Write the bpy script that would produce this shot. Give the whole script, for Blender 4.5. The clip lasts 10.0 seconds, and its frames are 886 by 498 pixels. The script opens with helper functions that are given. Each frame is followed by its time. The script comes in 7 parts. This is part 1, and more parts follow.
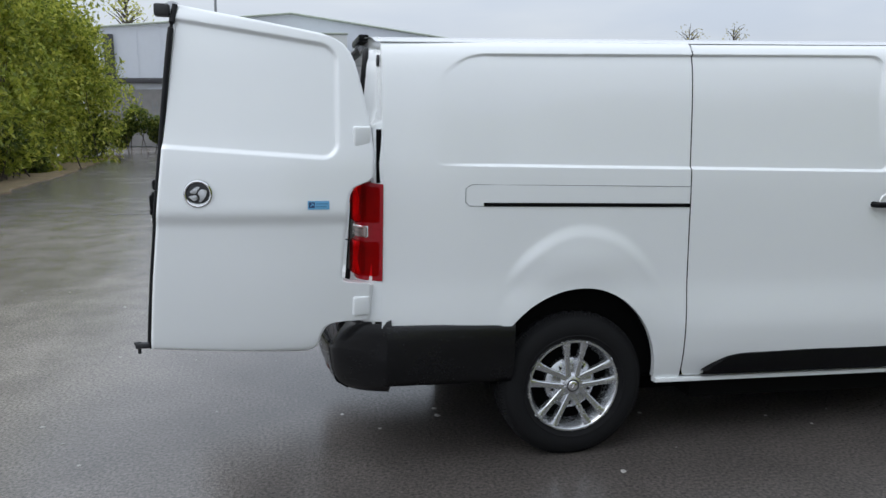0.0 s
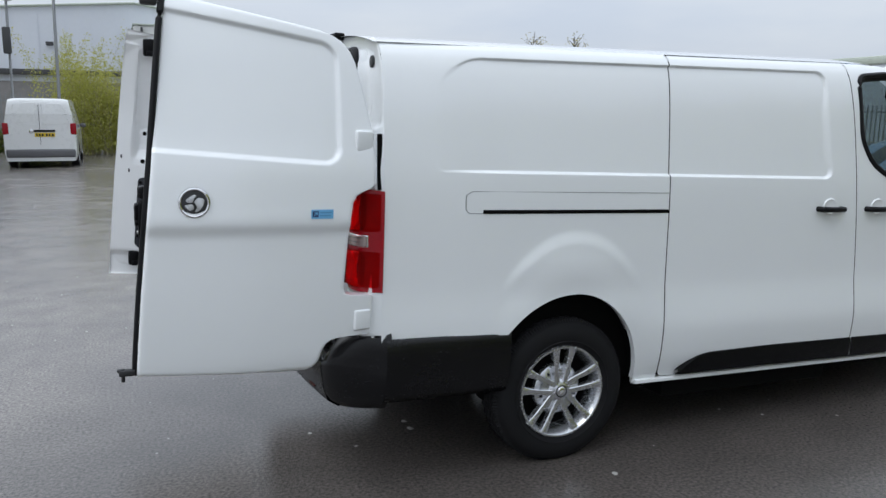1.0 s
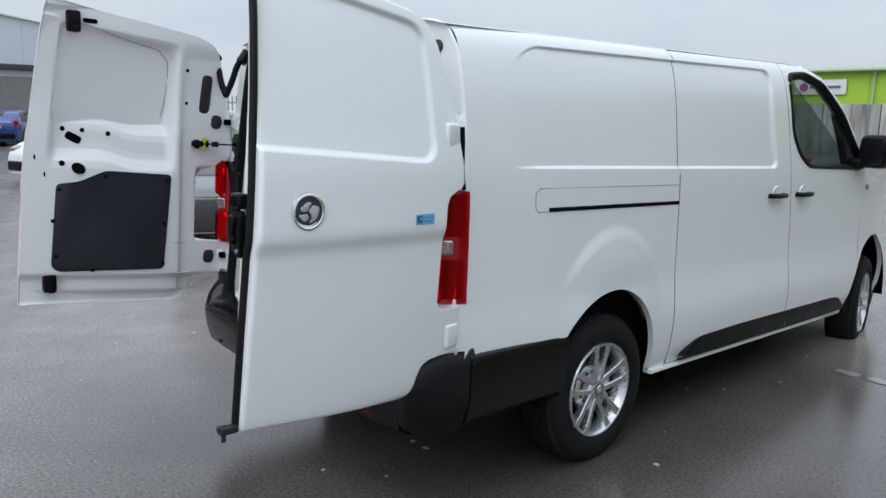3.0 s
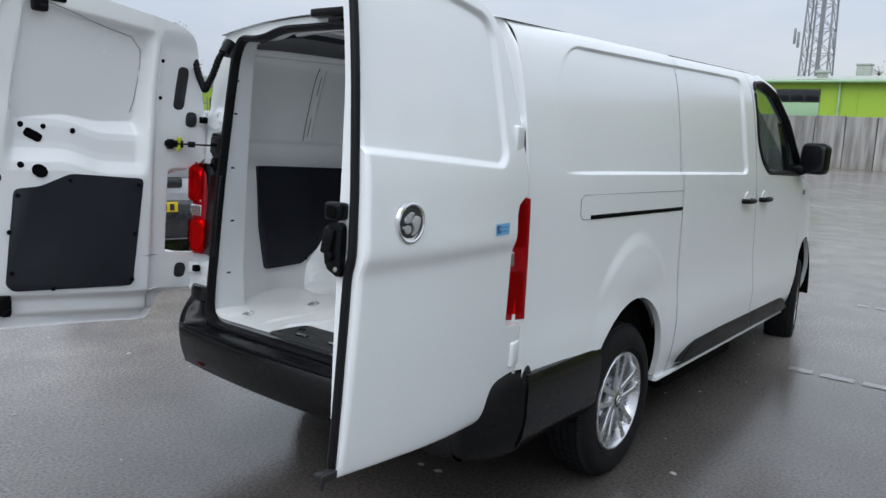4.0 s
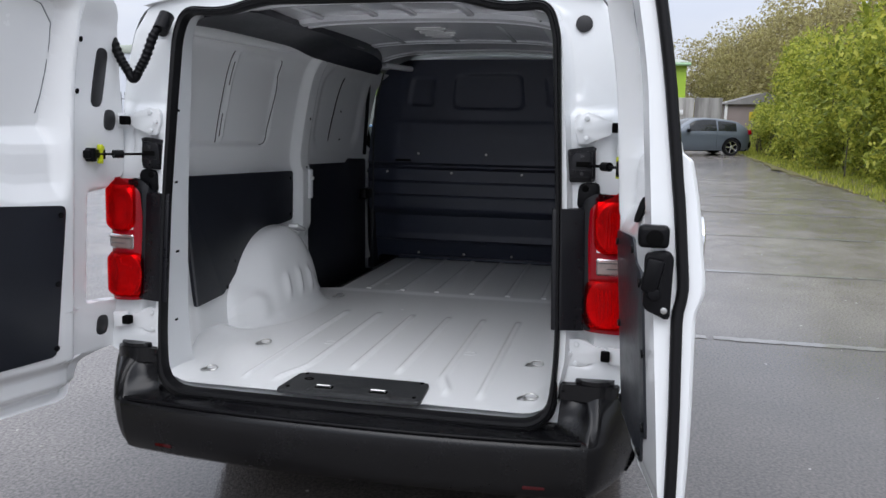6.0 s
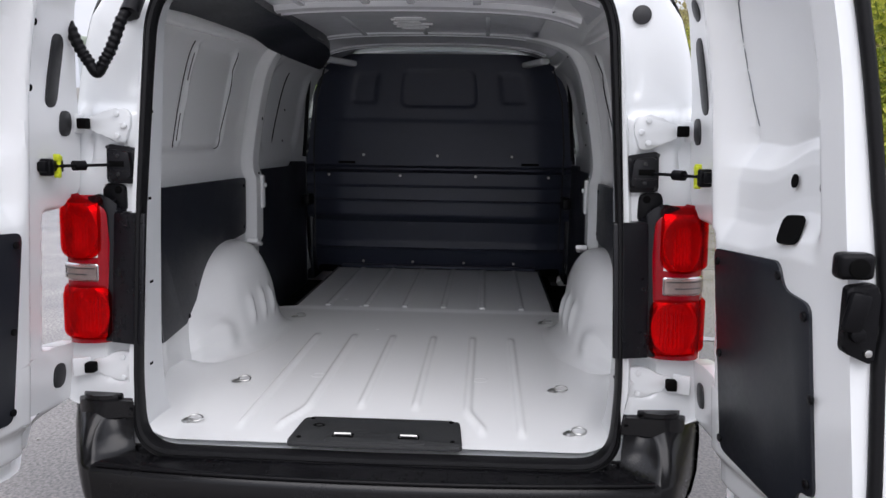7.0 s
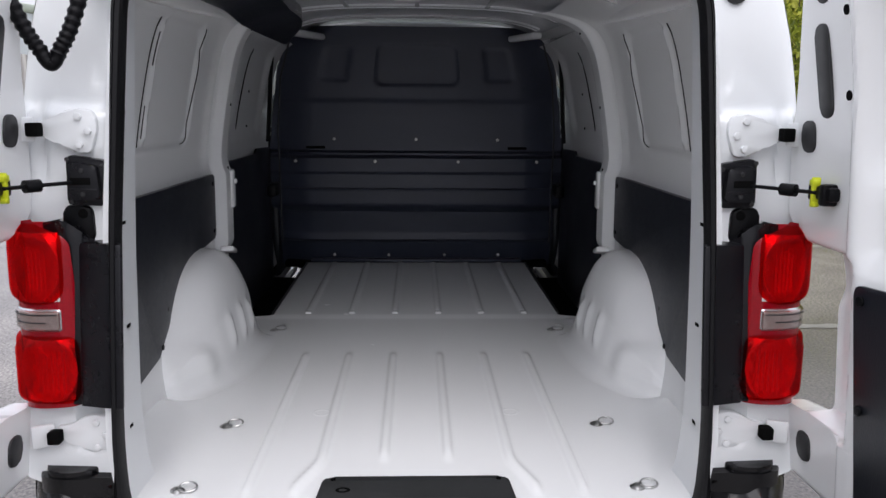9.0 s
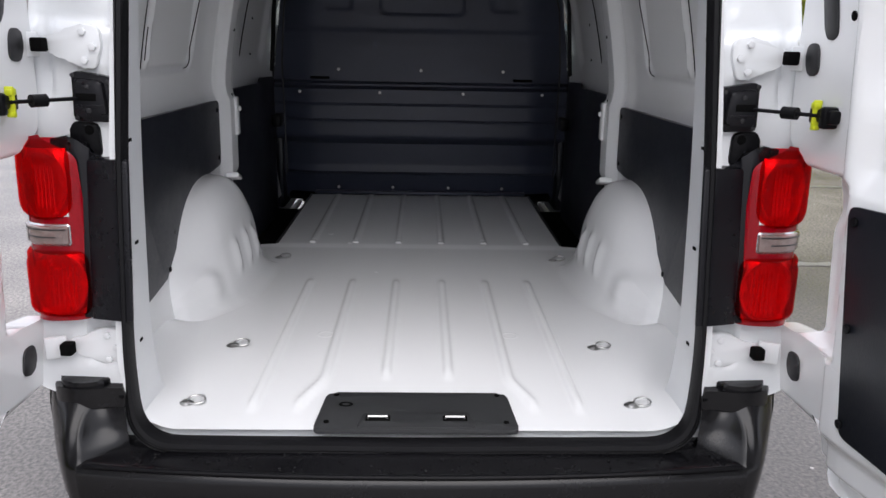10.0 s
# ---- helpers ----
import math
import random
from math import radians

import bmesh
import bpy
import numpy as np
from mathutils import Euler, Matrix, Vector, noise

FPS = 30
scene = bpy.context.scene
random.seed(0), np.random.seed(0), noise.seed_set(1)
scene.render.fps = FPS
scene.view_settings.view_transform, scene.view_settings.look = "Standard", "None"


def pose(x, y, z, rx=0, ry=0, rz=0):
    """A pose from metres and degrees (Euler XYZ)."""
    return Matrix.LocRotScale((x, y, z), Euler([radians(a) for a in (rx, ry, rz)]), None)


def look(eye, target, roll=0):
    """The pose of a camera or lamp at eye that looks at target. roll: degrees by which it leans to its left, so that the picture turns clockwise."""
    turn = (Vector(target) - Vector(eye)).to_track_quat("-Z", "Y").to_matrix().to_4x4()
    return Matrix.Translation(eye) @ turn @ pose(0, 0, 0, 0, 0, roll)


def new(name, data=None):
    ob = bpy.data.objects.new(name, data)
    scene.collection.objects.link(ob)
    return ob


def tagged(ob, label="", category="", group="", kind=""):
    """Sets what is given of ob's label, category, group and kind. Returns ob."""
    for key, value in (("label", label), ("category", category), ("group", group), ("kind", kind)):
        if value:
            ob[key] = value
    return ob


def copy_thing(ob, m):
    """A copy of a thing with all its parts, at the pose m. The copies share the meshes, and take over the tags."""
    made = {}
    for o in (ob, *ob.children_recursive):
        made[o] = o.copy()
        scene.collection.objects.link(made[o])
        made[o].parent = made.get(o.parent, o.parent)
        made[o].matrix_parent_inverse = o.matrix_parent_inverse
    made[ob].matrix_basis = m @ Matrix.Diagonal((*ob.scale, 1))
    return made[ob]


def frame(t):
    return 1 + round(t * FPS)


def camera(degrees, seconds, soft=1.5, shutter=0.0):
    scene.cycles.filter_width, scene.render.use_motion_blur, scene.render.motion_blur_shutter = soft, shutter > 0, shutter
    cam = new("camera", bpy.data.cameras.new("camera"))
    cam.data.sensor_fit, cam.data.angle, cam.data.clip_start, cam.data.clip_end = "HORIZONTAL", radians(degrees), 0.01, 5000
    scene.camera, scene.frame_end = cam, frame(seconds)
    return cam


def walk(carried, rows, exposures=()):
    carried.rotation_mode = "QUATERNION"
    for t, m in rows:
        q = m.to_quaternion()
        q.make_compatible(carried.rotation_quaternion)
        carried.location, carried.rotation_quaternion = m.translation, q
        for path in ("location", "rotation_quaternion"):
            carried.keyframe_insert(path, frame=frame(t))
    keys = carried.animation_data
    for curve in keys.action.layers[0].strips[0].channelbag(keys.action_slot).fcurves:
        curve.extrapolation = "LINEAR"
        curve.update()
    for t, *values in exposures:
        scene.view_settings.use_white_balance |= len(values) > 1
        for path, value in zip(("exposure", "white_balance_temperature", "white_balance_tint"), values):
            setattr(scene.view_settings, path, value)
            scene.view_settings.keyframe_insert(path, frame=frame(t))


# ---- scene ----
cam = camera(60.2, 10.0)
# The van stands nose-down by a little; its own frame and the path are turned with it.
VAN = Matrix.Translation((1.15, 0, 0)) @ pose(0, 0, 0, 0, 2.06, 0) @ Matrix.Translation((-1.15, 0, 0))
PATH = [
    (0, (-0.18, -4.202, 1.582), (0.22, -2.271, 1.247), 1.5),
    (0.5, (-0.421, -4.057, 1.582), (0.147, -2.168, 1.254), 2.1),
    (1, (-0.777, -3.903, 1.578), (0.001, -2.088, 1.258), 2.5),
    (1.5, (-0.999, -3.745, 1.534), (-0.095, -1.988, 1.229), 2.2),
    (2, (-1.246, -3.483, 1.539), (-0.195, -1.81, 1.227), 2.5),
    (2.5, (-1.516, -3.225, 1.513), (-0.32, -1.652, 1.203), 2.7),
    (2.7, (-1.627, -3.119, 1.518), (-0.371, -1.593, 1.211), 2.5),
    (3.8, (-1.979, -2.423, 1.486), (-0.448, -1.171, 1.2), 3.1),
    (4, (-2.055, -2.29, 1.478), (-0.476, -1.095, 1.199), 3.2),
    (4.5, (-2.185, -1.958, 1.49), (-0.492, -0.927, 1.22), 3.0),
    (5, (-2.232, -1.585, 1.485), (-0.449, -0.723, 1.206), 2.5),
    (5.5, (-2.267, -1.222, 1.463), (-0.396, -0.573, 1.186), 1.6),
    (5.7, (-2.268, -1.061, 1.466), (-0.367, -0.507, 1.187), 1.3),
    (6.8, (-2.05, -0.38, 1.5), (-0.079, -0.221, 1.195), 1.0),
    (7, (-1.983, -0.305, 1.496), (-0.008, -0.197, 1.2), 0.8),
    (7.5, (-1.802, -0.111, 1.539), (0.179, -0.114, 1.262), 0.5),
    (8, (-1.682, -0.02, 1.577), (0.3, -0.073, 1.312), 0.5),
    (8.5, (-1.593, 0.001, 1.591), (0.384, -0.06, 1.294), 0.5),
    (9, (-1.569, 0.0, 1.583), (0.393, -0.069, 1.202), 0.5),
    (9.5, (-1.573, -0.002, 1.561), (0.366, -0.07, 1.077), 0.9),
    (10, (-1.607, -0.006, 1.542), (0.32, -0.064, 1.011), 1.1),
]
EXPOSURE = [(0, 0.12, 6260, 6), (2.0, 0.11, 6220, 6), (2.7, 0.10, 6200, 6), (4.5, 0.10, 6220, 6.5), (5.5, 0.20, 6240, 8), (6.8, 0.53, 6540, 13.5), (7.5, 0.49, 6540, 13.5), (9.0, 0.51, 6580, 13.5), (10, 0.69, 6640, 13)]
walk(cam, [(t, VAN @ look(eye, target, roll)) for t, eye, target, roll in PATH], EXPOSURE)

# ---- light: an overcast sky ----
SUN_TURN, SUN_UP = radians(266), radians(53)
world = bpy.data.worlds.new("overcast")
scene.world = world
world.use_nodes = True
wt = world.node_tree
wt.nodes.clear()
w_out = wt.nodes.new("ShaderNodeOutputWorld")
w_bg = wt.nodes.new("ShaderNodeBackground")
w_sky = wt.nodes.new("ShaderNodeTexSky")
w_sky.sky_type, w_sky.sun_disc = "NISHITA", False
w_sky.sun_elevation, w_sky.sun_rotation = SUN_UP, SUN_TURN
w_sky.dust_density, w_sky.air_density = 4.0, 1.0
w_co = wt.nodes.new("ShaderNodeTexCoord")
w_map = wt.nodes.new("ShaderNodeMapping")
w_map.inputs["Scale"].default_value = (1.2, 1.2, 4.5)
w_no = wt.nodes.new("ShaderNodeTexNoise")
w_no.inputs["Scale"].default_value, w_no.inputs["Detail"].default_value = 2.2, 5
w_ramp = wt.nodes.new("ShaderNodeValToRGB")
w_ramp.color_ramp.elements[0].position, w_ramp.color_ramp.elements[1].position = 0.35, 0.72
w_ramp.color_ramp.elements[0].color, w_ramp.color_ramp.elements[1].color = (6.2, 6.6, 7.6, 1), (7.8, 7.9, 8.3, 1)
w_mix = wt.nodes.new("ShaderNodeMixRGB")
w_mix.inputs["Fac"].default_value = 0.9
wt.links.new(w_co.outputs["Generated"], w_map.inputs["Vector"])
wt.links.new(w_map.outputs["Vector"], w_no.inputs["Vector"])
wt.links.new(w_no.outputs["Fac"], w_ramp.inputs["Fac"])
wt.links.new(w_sky.outputs["Color"], w_mix.inputs["Color1"])
wt.links.new(w_ramp.outputs["Color"], w_mix.inputs["Color2"])
w_sep = wt.nodes.new("ShaderNodeSeparateXYZ")
w_up = wt.nodes.new("ShaderNodeMapRange")
# an overcast sky grows brighter towards the zenith
w_up.inputs["From Min"].default_value, w_up.inputs["From Max"].default_value = 0.0, 1.0
w_up.inputs["To Min"].default_value, w_up.inputs["To Max"].default_value = 1.0, 2.2
w_mul = wt.nodes.new("ShaderNodeMixRGB")
w_mul.blend_type = "MULTIPLY"
w_mul.inputs["Fac"].default_value = 1.0
wt.links.new(w_co.outputs["Generated"], w_sep.inputs["Vector"])
wt.links.new(w_sep.outputs["Z"], w_up.inputs["Value"])
wt.links.new(w_mix.outputs["Color"], w_mul.inputs["Color1"])
wt.links.new(w_up.outputs["Result"], w_mul.inputs["Color2"])
wt.links.new(w_mul.outputs["Color"], w_bg.inputs["Color"])
wt.links.new(w_bg.outputs["Background"], w_out.inputs["Surface"])
w_bg.inputs["Strength"].default_value = 0.086
sun_data = bpy.data.lights.new("sun", "SUN")
sun_data.energy, sun_data.angle, sun_data.color = 1.2, radians(55), (0.98, 0.985, 1.0)
sun = new("sun", sun_data)
sun.matrix_world = look((-11.6, -0.8, 15.5), (0, 0, 0))


# ---- materials ----
def pmat(name, col, rough=0.5, metal=0.0, var=0.12, scale=6.0, rvar=0.1, bump=0.0, bscale=120.0, coat=0.0, trans=0.0, ior=1.5, tint=None, spec=0.5, fleck=None):
    """A principled material whose colour and gloss vary at two scales, with fine relief."""
    m = bpy.data.materials.new(name)
    m.use_nodes = True
    nt = m.node_tree
    b = nt.nodes["Principled BSDF"]
    co = nt.nodes.new("ShaderNodeTexCoord")
    big, small = nt.nodes.new("ShaderNodeTexNoise"), nt.nodes.new("ShaderNodeTexNoise")
    big.inputs["Scale"].default_value, small.inputs["Scale"].default_value = scale, scale * 11
    big.inputs["Detail"].default_value, small.inputs["Detail"].default_value = 4, 3
    nt.links.new(co.outputs["Object"], big.inputs["Vector"])
    nt.links.new(co.outputs["Object"], small.inputs["Vector"])
    add = nt.nodes.new("ShaderNodeMath")
    add.operation = "MULTIPLY_ADD"
    add.inputs[1].default_value = 0.45
    nt.links.new(small.outputs["Fac"], add.inputs[0])
    half = nt.nodes.new("ShaderNodeMath")
    half.operation = "MULTIPLY"
    half.inputs[1].default_value = 0.55
    nt.links.new(big.outputs["Fac"], half.inputs[0])
    nt.links.new(half.outputs[0], add.inputs[2])
    ramp = nt.nodes.new("ShaderNodeValToRGB")
    e = ramp.color_ramp.elements
    e[0].position, e[1].position = 0.2, 0.8
    other = tint if tint else tuple(c * (1 - var) for c in col)
    e[0].color, e[1].color = (*other, 1), (*(min(1, c * (1 + var * 0.5)) for c in col), 1)
    nt.links.new(add.outputs[0], ramp.inputs["Fac"])
    if fleck:
        vor = nt.nodes.new("ShaderNodeTexVoronoi")
        vor.inputs["Scale"].default_value = fleck[1]
        nt.links.new(co.outputs["Object"], vor.inputs["Vector"])
        less = nt.nodes.new("ShaderNodeMath")
        less.operation = "LESS_THAN"
        less.inputs[1].default_value = fleck[2]
        nt.links.new(vor.outputs["Distance"], less.inputs[0])
        mix = nt.nodes.new("ShaderNodeMixRGB")
        mix.inputs["Color2"].default_value = (*fleck[0], 1)
        nt.links.new(less.outputs[0], mix.inputs["Fac"])
        nt.links.new(ramp.outputs["Color"], mix.inputs["Color1"])
        nt.links.new(mix.outputs["Color"], b.inputs["Base Color"])
    else:
        nt.links.new(ramp.outputs["Color"], b.inputs["Base Color"])
    rm = nt.nodes.new("ShaderNodeMapRange")
    rm.inputs["From Min"].default_value, rm.inputs["From Max"].default_value = 0.2, 0.8
    rm.inputs["To Min"].default_value, rm.inputs["To Max"].default_value = max(0.02, rough - rvar), min(1, rough + rvar)
    nt.links.new(add.outputs[0], rm.inputs["Value"])
    nt.links.new(rm.outputs["Result"], b.inputs["Roughness"])
    b.inputs["Metallic"].default_value = metal
    b.inputs["Coat Weight"].default_value = coat
    b.inputs["Coat Roughness"].default_value = 0.04
    b.inputs["Transmission Weight"].default_value = trans
    b.inputs["IOR"].default_value = ior
    b.inputs["Specular IOR Level"].default_value = spec
    if bump:
        fine = nt.nodes.new("ShaderNodeTexNoise")
        fine.inputs["Scale"].default_value, fine.inputs["Detail"].default_value = bscale, 3
        nt.links.new(co.outputs["Object"], fine.inputs["Vector"])
        bn = nt.nodes.new("ShaderNodeBump")
        bn.inputs["Strength"].default_value, bn.inputs["Distance"].default_value = min(1.0, bump), 0.004 if bscale > 40 else 0.02
        nt.links.new(fine.outputs["Fac"], bn.inputs["Height"])
        nt.links.new(bn.outputs["Normal"], b.inputs["Normal"])
    return m


def leafmat(name, a, c, yellow):
    """Leaves: the colour changes from leaf to leaf, with some light coming through."""
    m = bpy.data.materials.new(name)
    m.use_nodes = True
    nt = m.node_tree
    b = nt.nodes["Principled BSDF"]
    geo = nt.nodes.new("ShaderNodeNewGeometry")
    ramp = nt.nodes.new("ShaderNodeValToRGB")
    e = ramp.color_ramp.elements
    e[0].color, e[1].color = (*a, 1), (*yellow, 1)
    mid = e.new(0.55)
    mid.color = (*c, 1)
    nt.links.new(geo.outputs["Random Per Island"], ramp.inputs["Fac"])
    nt.links.new(ramp.outputs["Color"], b.inputs["Base Color"])
    b.inputs["Roughness"].default_value = 0.55
    tl = nt.nodes.new("ShaderNodeBsdfTranslucent")
    nt.links.new(ramp.outputs["Color"], tl.inputs["Color"])
    mx = nt.nodes.new("ShaderNodeMixShader")
    mx.inputs["Fac"].default_value = 0.46
    nt.links.new(b.outputs["BSDF"], mx.inputs[1])
    nt.links.new(tl.outputs["BSDF"], mx.inputs[2])
    nt.links.new(mx.outputs["Shader"], nt.nodes["Material Output"].inputs["Surface"])
    return m


def asphaltmat():
    """Wet asphalt: brown-grey stone grain under a film of water that thins out away from the van, where the dark tone
    also paints in the van's shade.
    """
    m = bpy.data.materials.new("wet_asphalt")
    m.use_nodes = True
    nt = m.node_tree
    b = nt.nodes["Principled BSDF"]
    co = nt.nodes.new("ShaderNodeTexCoord")

    def tex(kind, scale, detail=4, rough=0.55):
        n = nt.nodes.new(kind)
        n.inputs["Scale"].default_value = scale
        if kind == "ShaderNodeTexNoise":
            n.inputs["Detail"].default_value, n.inputs["Roughness"].default_value = detail, rough
        nt.links.new(co.outputs["Object"], n.inputs["Vector"])
        return n

    def calc(op, a, c, d=None):
        n = nt.nodes.new("ShaderNodeMath")
        n.operation = op
        for k, v in enumerate((a, c, d)):
            if v is None:
                continue
            if isinstance(v, (int, float)):
                n.inputs[k].default_value = v
            else:
                nt.links.new(v, n.inputs[k])
        return n.outputs[0]

    def span(v, a, c, lo, hi):
        n = nt.nodes.new("ShaderNodeMapRange")
        n.inputs["From Min"].default_value, n.inputs["From Max"].default_value = a, c
        n.inputs["To Min"].default_value, n.inputs["To Max"].default_value = lo, hi
        nt.links.new(v, n.inputs["Value"])
        return n.outputs["Result"]

    def blend(kind, f, a, c):
        n = nt.nodes.new("ShaderNodeMixRGB")
        n.blend_type = kind
        for k, v in zip(("Fac", "Color1", "Color2"), (f, a, c)):
            if isinstance(v, (int, float, tuple)):
                n.inputs[k].default_value = v
            else:
                nt.links.new(v, n.inputs[k])
        return n.outputs["Color"]

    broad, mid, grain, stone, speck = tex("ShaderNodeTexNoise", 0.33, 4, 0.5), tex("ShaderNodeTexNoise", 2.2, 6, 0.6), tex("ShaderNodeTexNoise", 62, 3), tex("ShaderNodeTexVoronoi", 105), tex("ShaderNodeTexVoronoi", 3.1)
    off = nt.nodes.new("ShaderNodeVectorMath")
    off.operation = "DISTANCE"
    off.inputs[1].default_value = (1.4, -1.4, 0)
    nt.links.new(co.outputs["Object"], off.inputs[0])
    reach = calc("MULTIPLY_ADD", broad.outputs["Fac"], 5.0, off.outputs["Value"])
    # darker round the van: damp, plus the van's ground shade put into the colour
    near_wet_shade = span(reach, 4.5, 7.2, 1.0, 0.0)
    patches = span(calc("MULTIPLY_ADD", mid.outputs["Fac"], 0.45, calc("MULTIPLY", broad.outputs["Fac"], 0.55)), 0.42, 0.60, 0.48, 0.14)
    wet = calc("MAXIMUM", near_wet_shade, patches)
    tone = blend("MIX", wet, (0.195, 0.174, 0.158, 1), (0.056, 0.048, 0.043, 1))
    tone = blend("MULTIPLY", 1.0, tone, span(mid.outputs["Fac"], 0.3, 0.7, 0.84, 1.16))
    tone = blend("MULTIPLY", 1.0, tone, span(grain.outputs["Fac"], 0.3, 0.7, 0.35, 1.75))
    pale = calc("LESS_THAN", speck.outputs["Distance"], 0.03)
    nt.links.new(blend("MIX", pale, tone, (0.33, 0.31, 0.29, 1)), b.inputs["Base Color"])
    b.inputs["Roughness"].default_value = 0.75
    b.inputs["Specular IOR Level"].default_value = 0.4
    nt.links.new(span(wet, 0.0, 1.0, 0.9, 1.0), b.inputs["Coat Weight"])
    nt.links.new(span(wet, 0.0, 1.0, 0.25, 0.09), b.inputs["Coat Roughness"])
    b.inputs["Coat IOR"].default_value = 1.5
    bn, film = nt.nodes.new("ShaderNodeBump"), nt.nodes.new("ShaderNodeBump")
    bn.inputs["Strength"].default_value, bn.inputs["Distance"].default_value = 0.55, 0.005
    film.inputs["Strength"].default_value, film.inputs["Distance"].default_value = 0.16, 0.003
    height = calc("ADD", stone.outputs["Distance"], grain.outputs["Fac"])
    for n in (bn, film):
        nt.links.new(height, n.inputs["Height"])
    nt.links.new(bn.outputs["Normal"], b.inputs["Normal"])
    nt.links.new(film.outputs["Normal"], b.inputs["Coat Normal"])
    return m


def glassmat(name, col=(0.75, 0.82, 0.82), rough=0.02, clear=0.75):
    """Window glass: clear, with a tinted body and a mirror-like face."""
    m = bpy.data.materials.new(name)
    m.use_nodes = True
    nt = m.node_tree
    b = nt.nodes["Principled BSDF"]
    b.inputs["Base Color"].default_value = (0.02, 0.025, 0.03, 1)
    b.inputs["Roughness"].default_value = rough
    tr = nt.nodes.new("ShaderNodeBsdfTransparent")
    tr.inputs["Color"].default_value = (*col, 1)
    mx = nt.nodes.new("ShaderNodeMixShader")
    mx.inputs["Fac"].default_value = clear
    nt.links.new(b.outputs["BSDF"], mx.inputs[1])
    nt.links.new(tr.outputs["BSDF"], mx.inputs[2])
    nt.links.new(mx.outputs["Shader"], nt.nodes["Material Output"].inputs["Surface"])
    return m


WHITE = pmat("white_van_paint", (0.765, 0.785, 0.795), 0.30, var=0.012, scale=0.8, rvar=0.012, coat=0.9)
INNER = pmat("white_inner_paint", (0.875, 0.885, 0.885), 0.27, var=0.008, scale=1.2, rvar=0.006, coat=0.6)
INNER.node_tree.nodes["Principled BSDF"].inputs["Coat Roughness"].default_value = 0.09
ROOFSKIN = pmat("grey_primed_roof_paint", (0.76, 0.77, 0.79), 0.22, var=0.04, scale=1.6, rvar=0.04, coat=0.5)
BLACKP = pmat("black_grained_plastic", (0.004, 0.004, 0.005), 0.34, var=0.3, scale=5, bump=0.25, bscale=420, spec=0.13)
BUMPERP = pmat("wet_bumper_plastic", (0.005, 0.005, 0.006), 0.24, var=0.3, scale=7, rvar=0.10, bump=0.06, bscale=380, spec=0.34)
PLATEGREY = pmat("grained_plate_plastic", (0.028, 0.029, 0.030), 0.45, var=0.2, scale=8, bump=0.2, bscale=400)
RUBBER = pmat("black_rubber", (0.008, 0.008, 0.009), 0.42, var=0.3, scale=9, bump=0.15, bscale=200, spec=0.16)
TYRE = pmat("tyre_rubber", (0.009, 0.009, 0.010), 0.75, var=0.35, scale=9, bump=0.2, bscale=160, spec=0.2)
TRIM = pmat("charcoal_fibre_board", (0.012, 0.014, 0.020), 0.36, var=0.25, scale=6, bump=0.12, bscale=300, spec=0.45)
BULK = pmat("dark_grey_painted_steel", (0.037, 0.044, 0.069), 0.42, var=0.15, scale=3, bump=0.05, bscale=60)
STEEL = pmat("zinc_steel", (0.55, 0.55, 0.54), 0.32, metal=1.0, var=0.2, scale=12)
ALLOY = pmat("silver_wheel_paint", (0.60, 0.61, 0.63), 0.24, metal=0.85, var=0.08, scale=10, coat=0.4)
CHROME = pmat("chrome", (0.75, 0.75, 0.76), 0.09, metal=1.0, var=0.05, scale=10, rvar=0.03)
REDLENS = pmat("red_lamp_shell", (0.30, 0.001, 0.008), 0.06, var=0.3, scale=14, rvar=0.03, spec=0.35)
REDGLASS = glassmat("red_lamp_glass", (0.90, 0.014, 0.03), 0.03, 0.93)
REFLECTOR = pmat("silvered_reflector", (0.86, 0.84, 0.82), 0.22, metal=0.75, var=0.15, scale=30, bump=0.1, bscale=150)
SATIN = pmat("satin_black_plastic", (0.006, 0.006, 0.008), 0.30, var=0.2, scale=8, bump=0.05, bscale=300, spec=0.26)
CLEARLENS = pmat("clear_lamp_lens", (0.34, 0.27, 0.25), 0.1, metal=0.4, var=0.4, scale=25, bump=0.5, bscale=110, coat=1.0)
YELLOW = pmat("yellow_green_plastic", (0.62, 0.68, 0.02), 0.45, var=0.1)
BLUE = pmat("pale_blue_sticker", (0.16, 0.42, 0.68), 0.45, var=0.08)
NAVY = pmat("navy_print", (0.02, 0.04, 0.12), 0.5)
GREYPLUG = pmat("dark_grey_plug", (0.018, 0.018, 0.020), 0.5, var=0.2)
MIRROR = pmat("dark_mirror_glass", (0.008, 0.008, 0.010), 0.05, var=0.0, rvar=0.01, spec=0.25)
# near-black for dark parts; in holes, arches and underbody the colour carries the shade
HOLE = pmat("cavity_shade_black", (0.004, 0.004, 0.004), 0.9, var=0.2, spec=0.05)
GLASS = glassmat("window_glass", (0.55, 0.62, 0.62), 0.02, 0.7)
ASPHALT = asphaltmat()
LINE = pmat("worn_white_line_paint", (0.20, 0.192, 0.185), 0.4, var=0.5, scale=7, coat=0.8, bump=0.4, bscale=90)
DROP = pmat("water", (0.012, 0.012, 0.013), 0.08, var=0.0, rvar=0.0, spec=0.25)


# ---- building helpers ----
def finish(name, me, mat, parent=None, label="", smooth=True, angle=40):
    me.materials.append(mat)
    if smooth:
        me.polygons.foreach_set("use_smooth", [True] * len(me.polygons))
        me.set_sharp_from_angle(angle=radians(angle))
    ob = new(name, me)
    if parent is not None:
        ob.parent = parent
    if label:
        ob["label"] = label
    return ob


